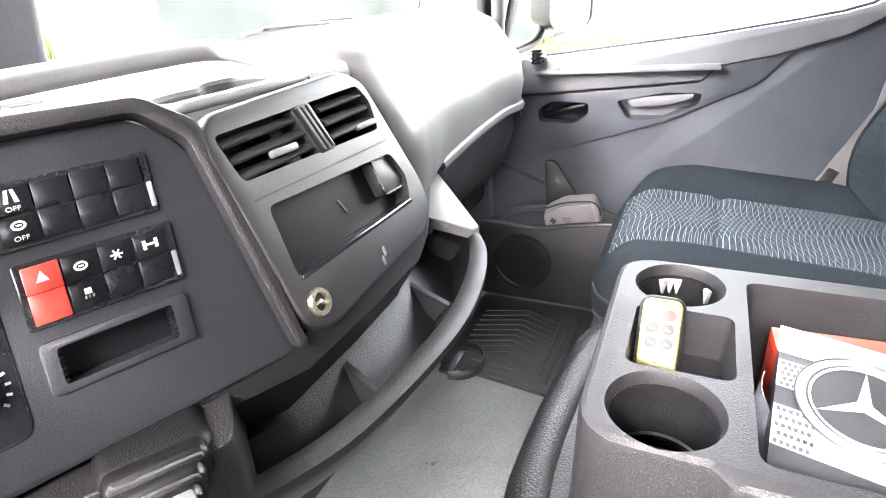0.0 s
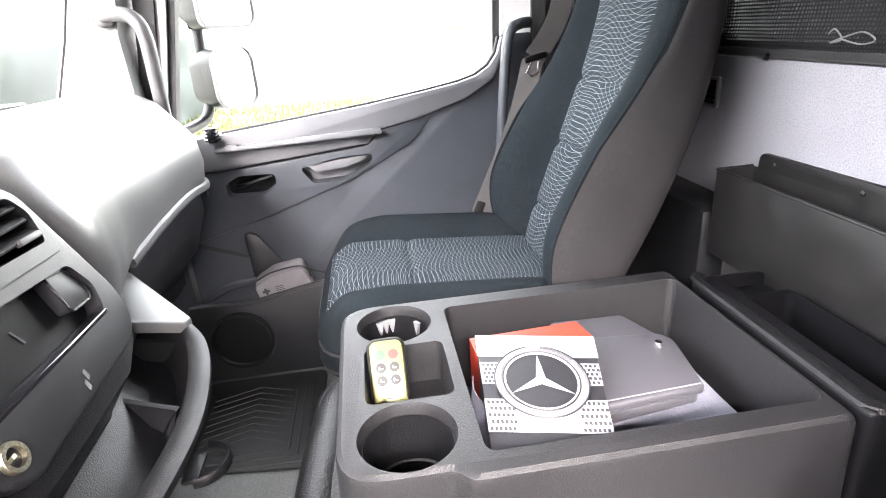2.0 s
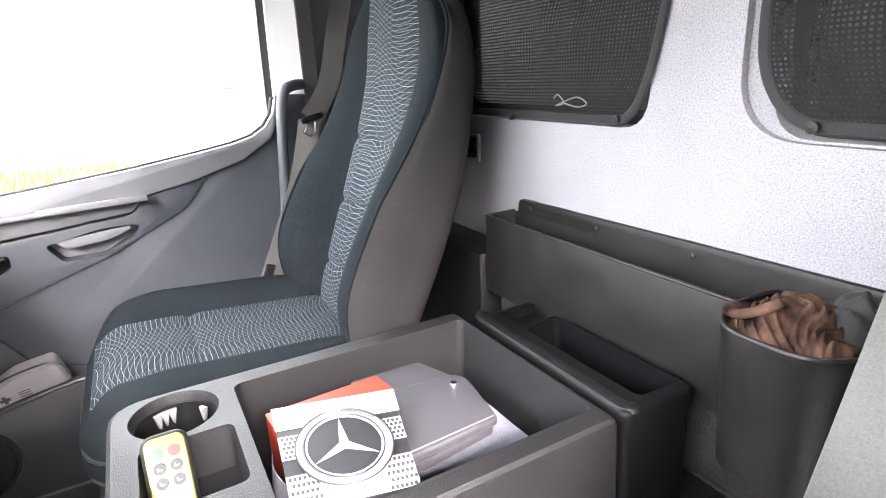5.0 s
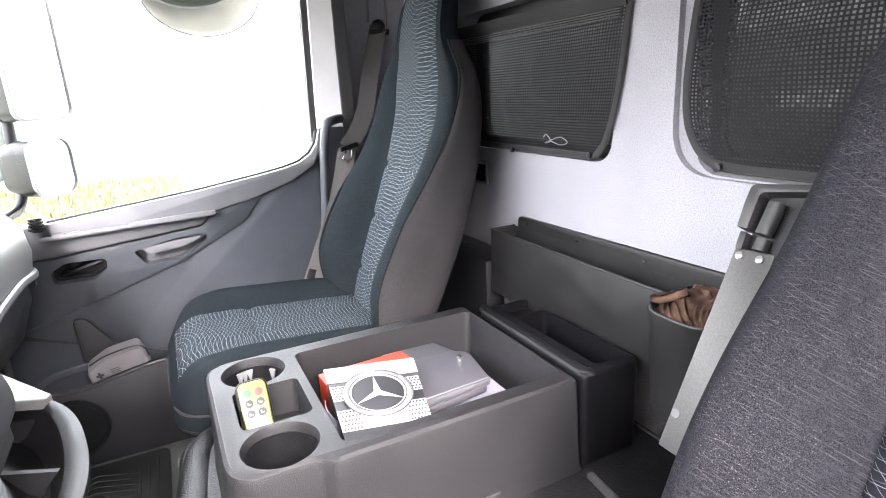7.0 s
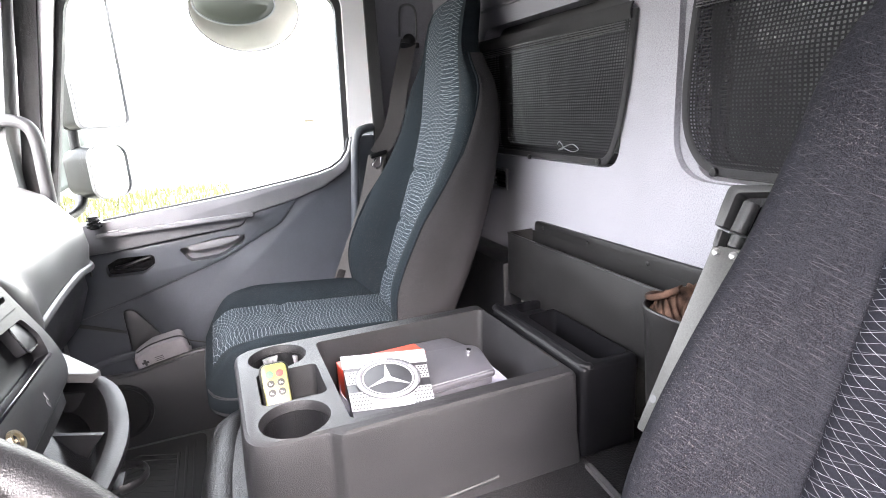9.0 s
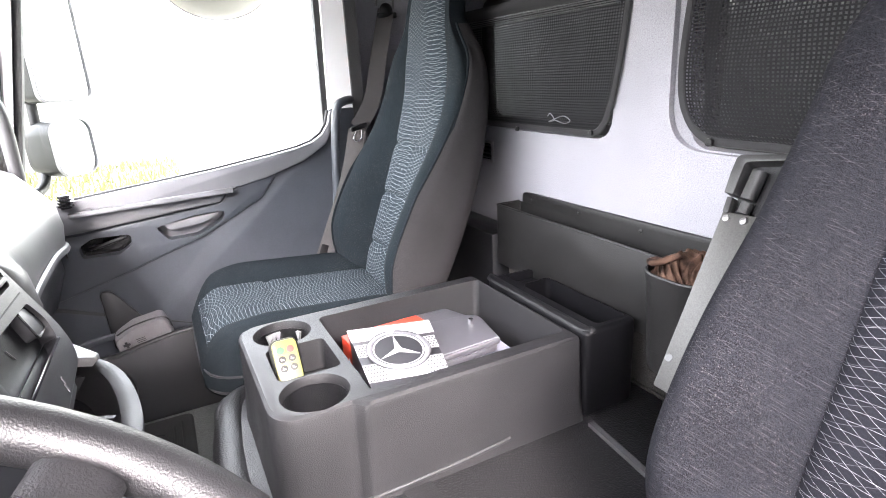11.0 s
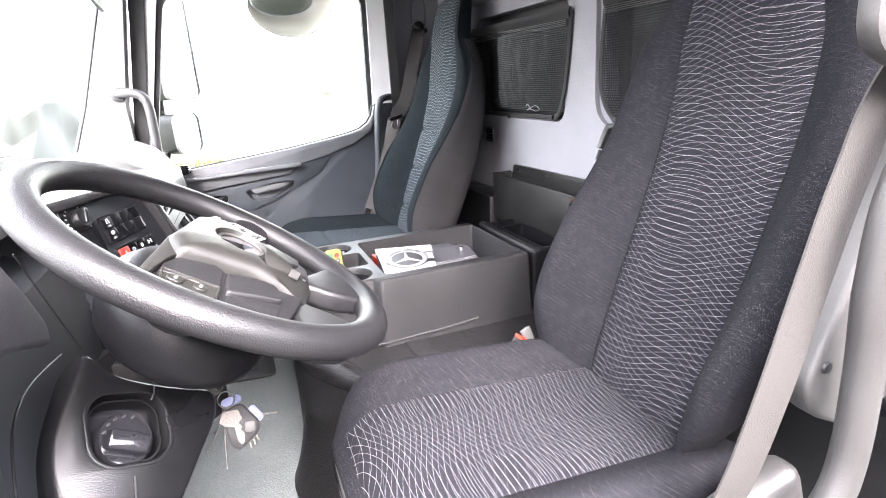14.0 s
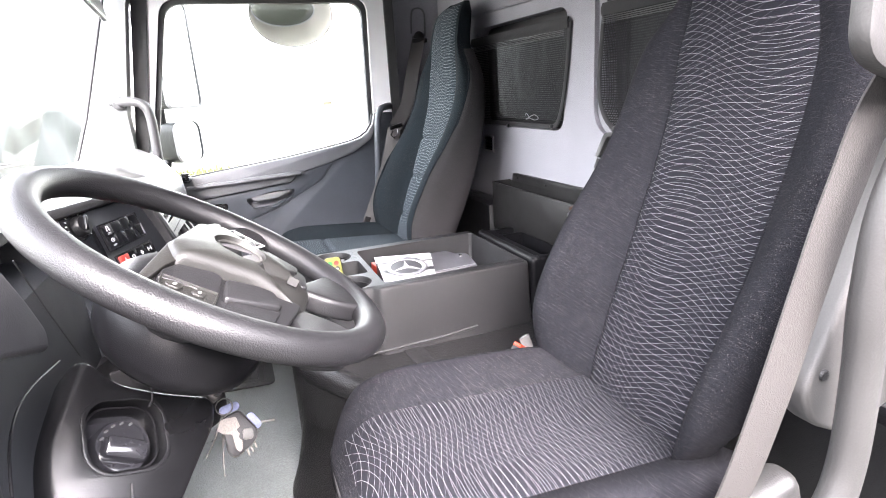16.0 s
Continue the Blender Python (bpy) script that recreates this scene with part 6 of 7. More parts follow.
# boxed set with a ring print
TL, TR, BR, BL = Vector((0.165, 0.600, 0.484)), Vector((0.121, 0.446, 0.484)), Vector((-0.052, 0.490, 0.470)), Vector((-0.016, 0.622, 0.468))


def card(u, v, up=0.0):
    """A point on the carton's lid: u along its width, v from its head to its foot."""
    p = TL * (1 - u) * (1 - v) + TR * u * (1 - v) + BR * u * v + BL * (1 - u) * v
    return Vector((p.x, p.y, p.z + up))


carton = thing("gift_carton", (0.05, 0.54, 0.40), "black and white printed carton with a silver ring emblem", "carton")
part("case", loft([[card(0.0, 0.0, h) + Vector((0, 0, 0)), card(1, 0, h), card(1, 1.14, h), card(0, 1.14, h)] for h in (-0.09, 0.0)]), M_INK, carton)


def on_card(poly, lo, hi):
    return loft([[card(u, v, h) for u, v in poly] for h in (lo, hi)])


lid = part("lid_print", on_card([(-0.01, -0.005), (1.01, -0.005), (1.01, 0.245), (-0.01, 0.245)], 0.0003, 0.0018), M_WHITE, carton, "white printed head band")
for v0, v1 in ((0.32, 0.545), (0.70, 0.985)):
    band = part("band", on_card([(0.0, v0), (1.0, v0), (1.0, v1), (0.0, v1)], 0.0003, 0.0014), M_WHITE, carton, "white dotted band")
    dots = []
    for iu in range(26):
        for iv in range(5):
            u, v = 0.03 + iu * 0.0375, v0 + 0.03 + iv * (v1 - v0 - 0.05) / 4
            if abs(u - 0.5) < 0.27:
                continue
            u += 0.018 * (iv % 2)
            dots.append(on_card([(u - 0.012, v - 0.014), (u + 0.012, v - 0.014), (u + 0.012, v + 0.014), (u - 0.012, v + 0.014)], 0.0014, 0.0017))
    tagged(part("dots", joined(*dots), M_INK, band), kind="stuff")
disc = [(0.5 + 0.335 * math.cos(2 * math.pi * k / 48) * 1.06, 0.51 + 0.335 * math.sin(2 * math.pi * k / 48)) for k in range(48)]
part("emblem_disc", on_card(disc, 0.0004, 0.0024), M_INK, carton, "black round emblem ground")
e0 = card(0.5, 0.51)
eu, ev = (card(1.0, 0.51) - card(0.0, 0.51)) * 0.355, (card(0.5, 1.0) - card(0.5, 0.0)) * -0.335
part("emblem_ring", tube([e0 + eu * math.cos(2 * math.pi * k / 48) + ev * math.sin(2 * math.pi * k / 48) + Vector((0, 0, 0.003)) for k in range(48)], 0.0055, 0.0022, 8, closed=True), M_SILVER, carton, "silver ring")
for k_ring in (1.10, 0.90):
    part("emblem_outline", tube([e0 + (eu * math.cos(2 * math.pi * k / 48) + ev * math.sin(2 * math.pi * k / 48)) * k_ring + Vector((0, 0, 0.0036)) for k in range(48)], 0.0011, 0.0011, 6, closed=True), M_INK, carton)
part("emblem_rim", tube([e0 + (eu * math.cos(2 * math.pi * k / 48) + ev * math.sin(2 * math.pi * k / 48)) * 0.86 + Vector((0, 0, 0.003)) for k in range(48)], 0.0016, 0.0012, 6, closed=True), M_WHITE, carton)
arms = three_arms(0.82, 0.13, 0.004, 0.0026)
for vtx in arms.verts:
    vtx.co = e0 + eu * vtx.co.x + ev * vtx.co.y + Vector((0, 0, vtx.co.z))
part("emblem_figure", arms, M_WHITE, carton, "white three-armed shape", angle=10)

obox = loft([[Vector((x, y, z)) for x, y in ((0.198, 0.605), (0.206, 0.437), (0.152, 0.428), (0.10, 0.60))] for z in (0.336, 0.462)])
solo("orange_carton", obox, M_ORANGE, "orange and red carton under the printed one", "carton")
folder = thing("document_folder", (0.1, 0.4, 0.40), "grey vinyl document folder with press stud", "folder")
part("back_cover", prism(rounded([(0.232, 0.47), (0.228, 0.354), (0.160, 0.329), (0.020, 0.345), (0.0, 0.50)], 0.008, 3), 0.436, 0.450, "z", 0.003, 2), M_FOLDER, folder)
part("front_cover", prism(rounded([(0.160, 0.470), (0.146, 0.338), (0.126, 0.323), (0.015, 0.341), (0.005, 0.50)], [0.01, 0.01, 0.012, 0.008, 0.01], 4), 0.4505, 0.463, "z", 0.004, 3), M_FOLDER, folder)
part("seam", tube([(0.021, 0.345, 0.4635), (0.013, 0.49, 0.4635)], 0.0012, 0.0008, 6), M_GREY, folder)
part("stud", lathe([(0.0, 0.0), (0.0055, 0.0), (0.005, 0.002), (0.0, 0.003)], (0.119, 0.349, 0.4632), 16), M_CHROME, folder)
for k, (rotz, z, dx, dy) in enumerate(((0, 0.346, 0, 0), (12, 0.352, -0.01, 0.01), (-8, 0.358, 0.005, -0.015), (5, 0.40, -0.005, 0.0))):
    sh = sheet(lambda u, v: ((u - 0.5) * 0.20, (v - 0.5) * 0.24, 0.004 * math.sin(u * 5 + k) * math.cos(v * 4)), 8, 8, 0.0012)
    moved(sh, Matrix.Translation((0.06 + dx, 0.40 + dy, z)) @ Matrix.Rotation(radians(rotz), 4, "Z"))
    solo("paper_sheet", sh, M_PAPER, "bluish white loose paper in the console box", "paper", "loose papers")
solo("plastic_wrapper", sheet(lambda u, v: (0.115 - 0.13 * u, 0.628 - 0.012 * v + 0.004 * math.sin(9 * u), 0.345 + 0.11 * v - 0.02 * u * v), 10, 6, 0.001), M_PAPER, "crumpled clear plastic wrapper beside the carton", "wrapper")

# ---- rag in the bin ----
def crumple(cx, cy, rx, ry, z, rise, turn, pitch, depth, seed):
    """A crumpled cloth mound: long soft folds that swing and branch."""
    def f(u, v):
        a, q = 2 * math.pi * u, 1 - v
        q *= 1 + 0.06 * math.sin(3 * a + seed)
        x, y = q * math.cos(a), q * math.sin(a)
        w = noise.noise(Vector((1.3 * x, 1.3 * y, seed)))
        s = (x * math.cos(turn) + y * math.sin(turn)) + 0.55 * w + 0.25 * (x * y)
        wave = math.sin(2 * math.pi * s / pitch)
        crease = math.copysign(abs(wave) ** 0.6, wave) * (0.7 + 0.6 * noise.noise(Vector((2 * x, 2 * y, seed + 5))))
        sag = 0.35 * noise.noise(Vector((2.2 * x, 2.2 * y, seed + 2)))
        return (cx + rx * x, cy + ry * y, z + rise * (1 - q * q) + depth * crease * min(1.0, v * 5) + rise * sag * min(1.0, v * 4))
    return sheet(f, 96, 36, 0.0015)


rag = thing("cleaning_rag", (-0.207, 0.10, 0.604), "crumpled brown cotton rag stuffed in the bin", "rag")
part("cloth", crumple(-0.207, 0.100, 0.068, 0.062, 0.604, 0.044, 0.9, 0.17, 0.0080, 1.3), M_CLOTH, rag, angle=180)
part("rolled_edge", tube(smooth_path([(-0.147, 0.085, 0.606), (-0.147, 0.112, 0.622), (-0.156, 0.140, 0.628), (-0.174, 0.152, 0.632), (-0.192, 0.146, 0.640), (-0.206, 0.128, 0.650)], 6), 0.0075, 0.0055, 10), M_CLOTH, rag, angle=180)
solo("glove", crumple(-0.246, 0.062, 0.040, 0.040, 0.610, 0.042, 2.2, 0.45, 0.0055, 4.1), M_NETCLOTH, "black work glove in the bin", "glove", angle=180)

# ---- net curtains ----
def net_curtain(xa, edge, z0, z1, y, header):
    """A net from xa to the curved edge x(z), with hem and header."""
    cur = thing("net_curtain", ((xa + edge[0][1]) / 2, y, z0), "black net curtain over the rear cab window", "curtain", "rear net curtains")
    def f(u, v):
        z = z0 + (z1 - z0) * v
        xe = curve(z, edge)
        x = xa + (xe - xa) * u
        bulge = 0.012 * math.sin(math.pi * u) * math.sin(math.pi * v) + min(1.0, 8 * u * (1 - u)) * min(1.0, 8 * v * (1 - v)) * (0.010 * noise.noise(Vector((x * 9 + z * 5, z * 11, 1.3))) + 0.006 * noise.noise(Vector((x * 26, z * 9 - x * 14, 4.1))))
        return (x, y + bulge, z)
    part("net", sheet(lambda u, v: f(u, v ** 1.6), 40, 30, 0.0, lambda u, v: (u * 0.62, v ** 1.6 * 0.33)), M_NET, cur, angle=180)
    hem = [Vector(f(1, (1 - k / 40) ** 1.6)) for k in range(41)] + [Vector(f(1 - k / 20, 0)) for k in range(1, 21)]
    part("hem", tube(hem, 0.008, 0.004, 8, up=(0, 1, 0)), M_NETCLOTH, cur)
    hz0 = z1 - header
    part("header", sheet(lambda u, v: (xa + (curve(hz0 + (z1 + 0.012 - hz0) * v, edge) - xa) * u, y + 0.008 + 0.004 * math.sin(v * math.pi), hz0 + (z1 + 0.012 - hz0) * v), 12, 4, 0.004), M_NETCLOTH, cur)
    for k in range(4):
        zz = hz0 - 0.004 - 0.0045 * k
        part("header_stripe", tube([Vector((xa + (curve(zz, edge) - xa) * t, y + 0.012, zz)) for t in (0, 0.3, 0.6, 0.985)], 0.0010, 0.0012, 6), M_HANDLE, cur)
    return cur


net1 = net_curtain(0.71, [(0.812, 0.150), (0.815, 0.139), (0.822, 0.128), (0.834, 0.117), (0.85, 0.108), (0.90, 0.090), (1.0, 0.070), (1.12, 0.055)], 0.812, 1.106, 0.006, 0.018)
net2 = net_curtain(-0.72, [(0.818, -0.156), (0.821, -0.138), (0.828, -0.121), (0.840, -0.105), (0.858, -0.091), (0.88, -0.080), (0.91, -0.073), (0.95, -0.071), (1.0, -0.074), (1.12, -0.088)], 0.818, 1.118, 0.0, 0.018)
part("cord", tube(smooth_path([(0.29, 0.022, 0.845), (0.275, 0.026, 0.852), (0.262, 0.024, 0.838), (0.28, 0.026, 0.833), (0.25, 0.026, 0.843), (0.225, 0.025, 0.848), (0.205, 0.024, 0.838), (0.225, 0.026, 0.832), (0.262, 0.024, 0.838)], 5), 0.0011, 0.0011, 6), M_GREY, net1, "pale tie cord")
for x, z in ((0.148, 0.814), (0.43, 0.806)):
    part("press_stud", lathe([(0.0, 0.0), (0.007, 0.0), (0.006, 0.005), (0.0, 0.006)], (x, 0.012, z), 14, Euler((radians(-90), 0, 0)).to_matrix()), M_BLACK, net1)
part("press_stud", lathe([(0.0, 0.0), (0.008, 0.0), (0.007, 0.006), (0.0, 0.007)], (-0.148, 0.006, 0.818), 14, Euler((radians(-90), 0, 0)).to_matrix()), M_BLACK, net2)

# vent grille in the rear wall
grille = thing("vent_grille", (0.606, 0.003, 0.70), "small black slatted vent with grey frame in the rear wall", "vent")
part("frame", carve(prism(rrect(0.080, 0.062, 0.005, 3, 0.606, 0.730), 0.0005, 0.008, "y", 0.002), prism(rrect(0.064, 0.048, 0.003, 3, 0.606, 0.730), -0.1, 0.1, "y")), M_GREY, grille)
part("backing", prism(rrect(0.066, 0.05, 0.003, 2, 0.606, 0.730), 0.0006, 0.002, "y"), M_GLOSS, grille)
for k in range(4):
    part("slat", box((0.606, 0.005, 0.713 + 0.0115 * k), (0.064, 0.008, 0.003), 0.0008, 1, Euler((radians(35), 0, 0)).to_matrix()), M_BLACK, grille)

# trim ridge over the rear windows
ridge = part("trim_ridge", tube([(-1.08, 0.004, 1.19), (0.0, 0.004, 1.19), (1.08, 0.004, 1.205)], 0.006, 0.004, 6), M_WALL)
tagged(ridge, "felt-covered ridge along the rear wall", "trim", kind="structure")

# ---- seat belts ----
def belt(group_label, upper, lower, width, m_up, m_low, up_dir):
    b = thing("seat_belt", lower[-1], group_label, "seat belt", "cab seat belts")
    if upper[-1] == lower[0]:
        part("strap", tube(smooth_path(upper + lower[1:], 5), width / 2, 0.0012, square=True, up=up_dir), m_up, b)
        return b
    part("strap_upper", tube(smooth_path(upper, 5), width / 2, 0.0012, square=True, up=up_dir), m_up, b)
    part("strap_lower", tube(smooth_path(lower, 5), width / 2, 0.0012, square=True, up=up_dir), m_low, b)
    return b


pb = belt("taupe grey passenger seat belt hanging at the door pillar", [(1.072, 0.10, 1.165), (1.03, 0.155, 1.02), (0.99, 0.205, 0.885), (0.955, 0.275, 0.800)], [(0.953, 0.280, 0.795), (0.950, 0.325, 0.64), (0.948, 0.40, 0.47), (0.945, 0.455, 0.355)], 0.054, M_BELT_SHADE, M_BELT_DK, (0.95, -0.3, 0.1))
tongue = part("tongue", box((0.952, 0.272, 0.802), (0.012, 0.062, 0.016), 0.004, 2, Euler((radians(-12), 0, radians(10))).to_matrix()), M_BLACK, pb, "black belt tongue grip")
part("tongue_loop", tube([(0.945, 0.285, 0.790), (0.944, 0.300, 0.768), (0.944, 0.285, 0.756), (0.944, 0.270, 0.768), (0.945, 0.268, 0.792)], 0.003, 0.003, 6), M_CHROME, tongue)
part("anchor", lathe([(0.0, 0.0), (0.022, 0.0), (0.024, 0.012), (0.014, 0.022), (0.0, 0.024)], (1.086, 0.098, 1.165), 24, Euler((0, radians(-90), 0)).to_matrix()), M_BLACK, pb)
part("anchor_wing", box((1.070, 0.098, 1.150), (0.014, 0.070, 0.020), 0.006), M_BLACK, pb)
part("sleeve", tube(smooth_path([(0.948, 0.425, 0.43), (0.945, 0.445, 0.385), (0.946, 0.46, 0.345), (0.948, 0.47, 0.30)], 3), 0.027, 0.006, 10, up=(0.8, 0.5, 0.3)), M_SHELL, pb, "crumpled grey belt sleeve")
rail = thing("belt_height_rail", (1.08, 0.097, 1.17), "pale wire loop of the belt height rail", "rail")
part("loop", tube(smooth_path([(1.084, 0.068, 1.17), (1.080, 0.066, 1.25), (1.080, 0.078, 1.278), (1.080, 0.108, 1.280), (1.080, 0.124, 1.26), (1.084, 0.128, 1.18)], 5), 0.004, 0.004, 8), M_PILLAR, rail)

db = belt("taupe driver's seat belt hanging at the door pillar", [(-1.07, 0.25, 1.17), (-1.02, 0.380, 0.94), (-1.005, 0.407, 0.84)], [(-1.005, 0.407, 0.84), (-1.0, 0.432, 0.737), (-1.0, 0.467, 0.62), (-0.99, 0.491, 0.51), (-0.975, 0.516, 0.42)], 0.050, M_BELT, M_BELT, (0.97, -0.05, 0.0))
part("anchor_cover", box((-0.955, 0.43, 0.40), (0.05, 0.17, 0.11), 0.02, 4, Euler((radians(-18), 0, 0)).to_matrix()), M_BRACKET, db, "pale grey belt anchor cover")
part("anchor_bolt", lathe([(0.0, 0.0), (0.014, 0.0), (0.014, 0.006), (0.008, 0.012), (0.0, 0.012)], (-0.982, 0.49, 0.43), 6, Euler((0, radians(-90), 0)).to_matrix()), M_CHROME, db)
guide = thing("belt_guide", (-0.98, 0.25, 0.5), "pale grey plastic belt guide bracket on the driver's door pillar", "bracket")
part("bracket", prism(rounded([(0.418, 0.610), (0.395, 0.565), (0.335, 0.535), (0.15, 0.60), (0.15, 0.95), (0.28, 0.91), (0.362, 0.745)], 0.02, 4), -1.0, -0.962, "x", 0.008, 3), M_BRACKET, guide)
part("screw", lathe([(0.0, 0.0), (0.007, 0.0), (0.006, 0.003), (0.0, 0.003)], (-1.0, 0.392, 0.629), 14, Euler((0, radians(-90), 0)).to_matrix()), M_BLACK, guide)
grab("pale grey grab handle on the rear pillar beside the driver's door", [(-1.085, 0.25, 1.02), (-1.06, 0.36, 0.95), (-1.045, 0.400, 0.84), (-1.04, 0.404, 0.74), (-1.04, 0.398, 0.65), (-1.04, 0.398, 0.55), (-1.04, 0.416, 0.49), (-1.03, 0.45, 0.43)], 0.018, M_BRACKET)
upper_guide = thing("belt_slot_guide", (-1.0, 0.36, 0.96), "pale grey slotted belt guide on the driver's pillar", "bracket")
part("plate", carve(prism(rounded([(0.482, 0.955), (0.49, 1.12), (0.29, 1.14), (0.29, 0.92), (0.44, 0.935)], 0.03, 5), -1.055, -1.035, "x", 0.006), prism(rrect(0.07, 0.10, 0.02, 4, 0.425, 1.03), -1.1, -1.0, "x")), M_BRACKET, upper_guide)
pillar_b = part("pillar_driver_rear", prism([(0.0, -0.02), (0.20, -0.02), (0.20, 1.60), (0.0, 1.60)], -1.12, -1.05, "x", 0.02), M_DOOR)
tagged(pillar_b, "dark grey rear door pillar trim on the driver's side", "pillar", kind="structure")

# driver's seat: side bar, buckle
BM = Matrix(((1, 0, 0, -0.335), (0, -0.47, 0.88, 0.192), (0, 0.88, 0.47, 0.763), (0, 0, 0, 1)))
side_bar = part("side_bar", moved(prism(rounded([(0.0105, -0.006), (-0.038, -0.004), (-0.046, -0.262), (0.0018, -0.262)], 0.003, 3), -0.003, 0.003, "z", 0.0012), BM), M_STEEL, dseat, "taupe grey steel side bar of the backrest")
part("bar_bracket", span(-0.42, -0.350, 0.20, 0.235, 0.60, 0.64, 0.004), M_STEEL, dseat)
part("bar_hole", moved(lathe([(0.0, 0.0028), (0.0055, 0.0028), (0.0055, 0.0036), (0.0, 0.0036)], (-0.004, -0.2185, 0), 14), BM), M_INK, side_bar)
for a, b in ((0.001, -0.0145), (-0.024, -0.0135)):
    part("bar_rivet", moved(lathe([(0.0, 0.002), (0.0055, 0.002), (0.0045, 0.006), (0.0, 0.007)], (a, b, 0), 14), BM), M_RIVET, side_bar)
hook = rounded([(0.0156, 0.018), (0.0186, 0.047), (0.0190, 0.069), (0.0146, 0.0735), (-0.052, 0.0815), (-0.054, 0.073), (0.0045, 0.064), (0.0035, 0.047), (0.0022, 0.018)], [0.002, 0.004, 0.004, 0.004, 0.002, 0.002, 0.006, 0.004, 0.002], 3)
latch = part("bar_latch", moved(prism(hook, -0.012, 0.010, "z", 0.003, 2), BM), M_LATCH, dseat, "dark grey hooked latch at the bar's head")
part("latch_back", moved(prism([(0.006, -0.004), (0.006, 0.066), (-0.050, 0.072), (-0.046, -0.004)], -0.016, -0.010, "z"), BM), M_BLACK, latch)
part("latch_link", moved(prism(rounded([(0.0095, -0.008), (0.0120, 0.015), (0.0035, 0.015), (0.001, -0.008)], 0.002, 2), -0.010, 0.006, "z", 0.0015), BM), M_LATCH, latch)
part("latch_pin", moved(tube([(-0.0135, 0.016, -0.001), (-0.0145, 0.056, -0.001)], 0.0100, 0.0100, 16), BM), M_LATCH, latch)
part("latch_pin", moved(tube([(-0.0150, -0.003, -0.003), (-0.0150, 0.012, -0.003)], 0.0085, 0.0085, 16), BM), M_LATCH, latch)
buckle = thing("belt_buckle", (-0.41, 0.44, 0.33), "black belt buckle with orange push button beside the driver's seat", "belt buckle")
bt = Euler((radians(38), 0, radians(8))).to_matrix()
part("housing", box((-0.408, 0.452, 0.385), (0.026, 0.034, 0.062), 0.006, 3, bt), M_BLACK, buckle)
part("push_button", box(tuple(Vector((-0.408, 0.452, 0.385)) + bt @ Vector((0, 0, 0.031))), (0.024, 0.033, 0.010), 0.003, 2, bt), M_BUTTON, buckle, "orange push button")
part("stalk", tube(smooth_path([(-0.40, 0.425, 0.43), (-0.402, 0.412, 0.39), (-0.405, 0.405, 0.33)], 4), 0.012, 0.004, 8, up=(1, 0, 0)), M_HANDLE, buckle)

# ---- floor ----
mat_ob = thing("floor_mat", (0.72, 1.08, FLOOR), "black ribbed rubber mat in the passenger footwell", "floor mat")
mat_plan = rounded([(0.525, 0.92), (0.92, 0.92), (0.92, 1.26), (0.56, 1.26)], 0.03, 4)
base = part("sheet", prism(mat_plan, FLOOR + 0.0005, FLOOR + 0.010, "z", 0.003), M_MAT, mat_ob)
for k in range(3):
    o = 0.022 + 0.022 * k
    part("rib", tube([(0.525 + o + 0.01, 1.24 - o, FLOOR + 0.011), (0.525 + o, 0.93 + o, FLOOR + 0.009), (0.90 - o, 0.93 + o, FLOOR + 0.009)], 0.005, 0.003, 6), M_MAT, base)
for k in range(9):
    part("rib", tube([(0.62 + 0.026 * k, 1.0, FLOOR + 0.0088), (0.66 + 0.026 * k, 1.10, FLOOR + 0.0088), (0.62 + 0.026 * k, 1.22, FLOOR + 0.0088)], 0.004, 0.003, 6), M_MAT, base)
# Added dark sheet, no known mat: stands for the driver's floor in shade.
floor_dark = thing("floor_mat", (-0.6, 0.95, FLOOR), "dark sheet added for the shaded floor in the driver's footwell", "floor mat")
part("sheet", prism(rounded([(-0.97, 0.50), (-0.26, 0.50), (-0.26, 1.28), (-0.97, 1.28)], 0.03, 4), FLOOR + 0.0005, FLOOR + 0.012, "z", 0.003), M_FLOOR_DARK, floor_dark)
part("edge", tube([(-0.965, 0.505, FLOOR + 0.012), (-0.265, 0.505, FLOOR + 0.012), (-0.265, 1.275, FLOOR + 0.012)], 0.006, 0.004, 6), M_FLOOR_DARK, floor_dark)
strip_poly = [(-0.004, 0.640), (-0.062, 0.560), (-0.225, 0.556), (-0.218, 0.600), (-0.09, 0.612), (-0.06, 0.65)]
part("inlay", prism(strip_poly, 0.3052, 0.3085, "z", 0.001), M_CONSOLE, engine_tunnel, "grey vinyl inlay")
part("front_pad", tube(smooth_path([(-0.24, 0.70, 0.272), (-0.15, 0.775, 0.280), (-0.04, 0.838, 0.284), (0.06, 0.850, 0.284), (0.22, 0.842, 0.284), (0.345, 0.818, 0.284), (0.378, 0.76, 0.284), (0.380, 0.60, 0.284)], 6), 0.034, 0.030, 12), M_TUNNEL, engine_tunnel, "padded grained edge")
part("edge_rail", tube([(-0.120, 0.230, 0.309), (-0.330, 0.250, 0.309)], 0.006, 0.004, square=True), M_HANDLE, engine_tunnel, "worn metal edge rail")

# ---- pouch in the door pocket ----
pouch = thing("first_aid_pouch", (0.962, 1.0, 0.21), "grey first aid pouch with black cross in the door pocket", "pouch")
PC = Vector((0.958, 1.003, 0.262))
PT = Euler((radians(-10), radians(-14), 0)).to_matrix() @ Matrix.Diagonal((1, 0.80, 0.92))
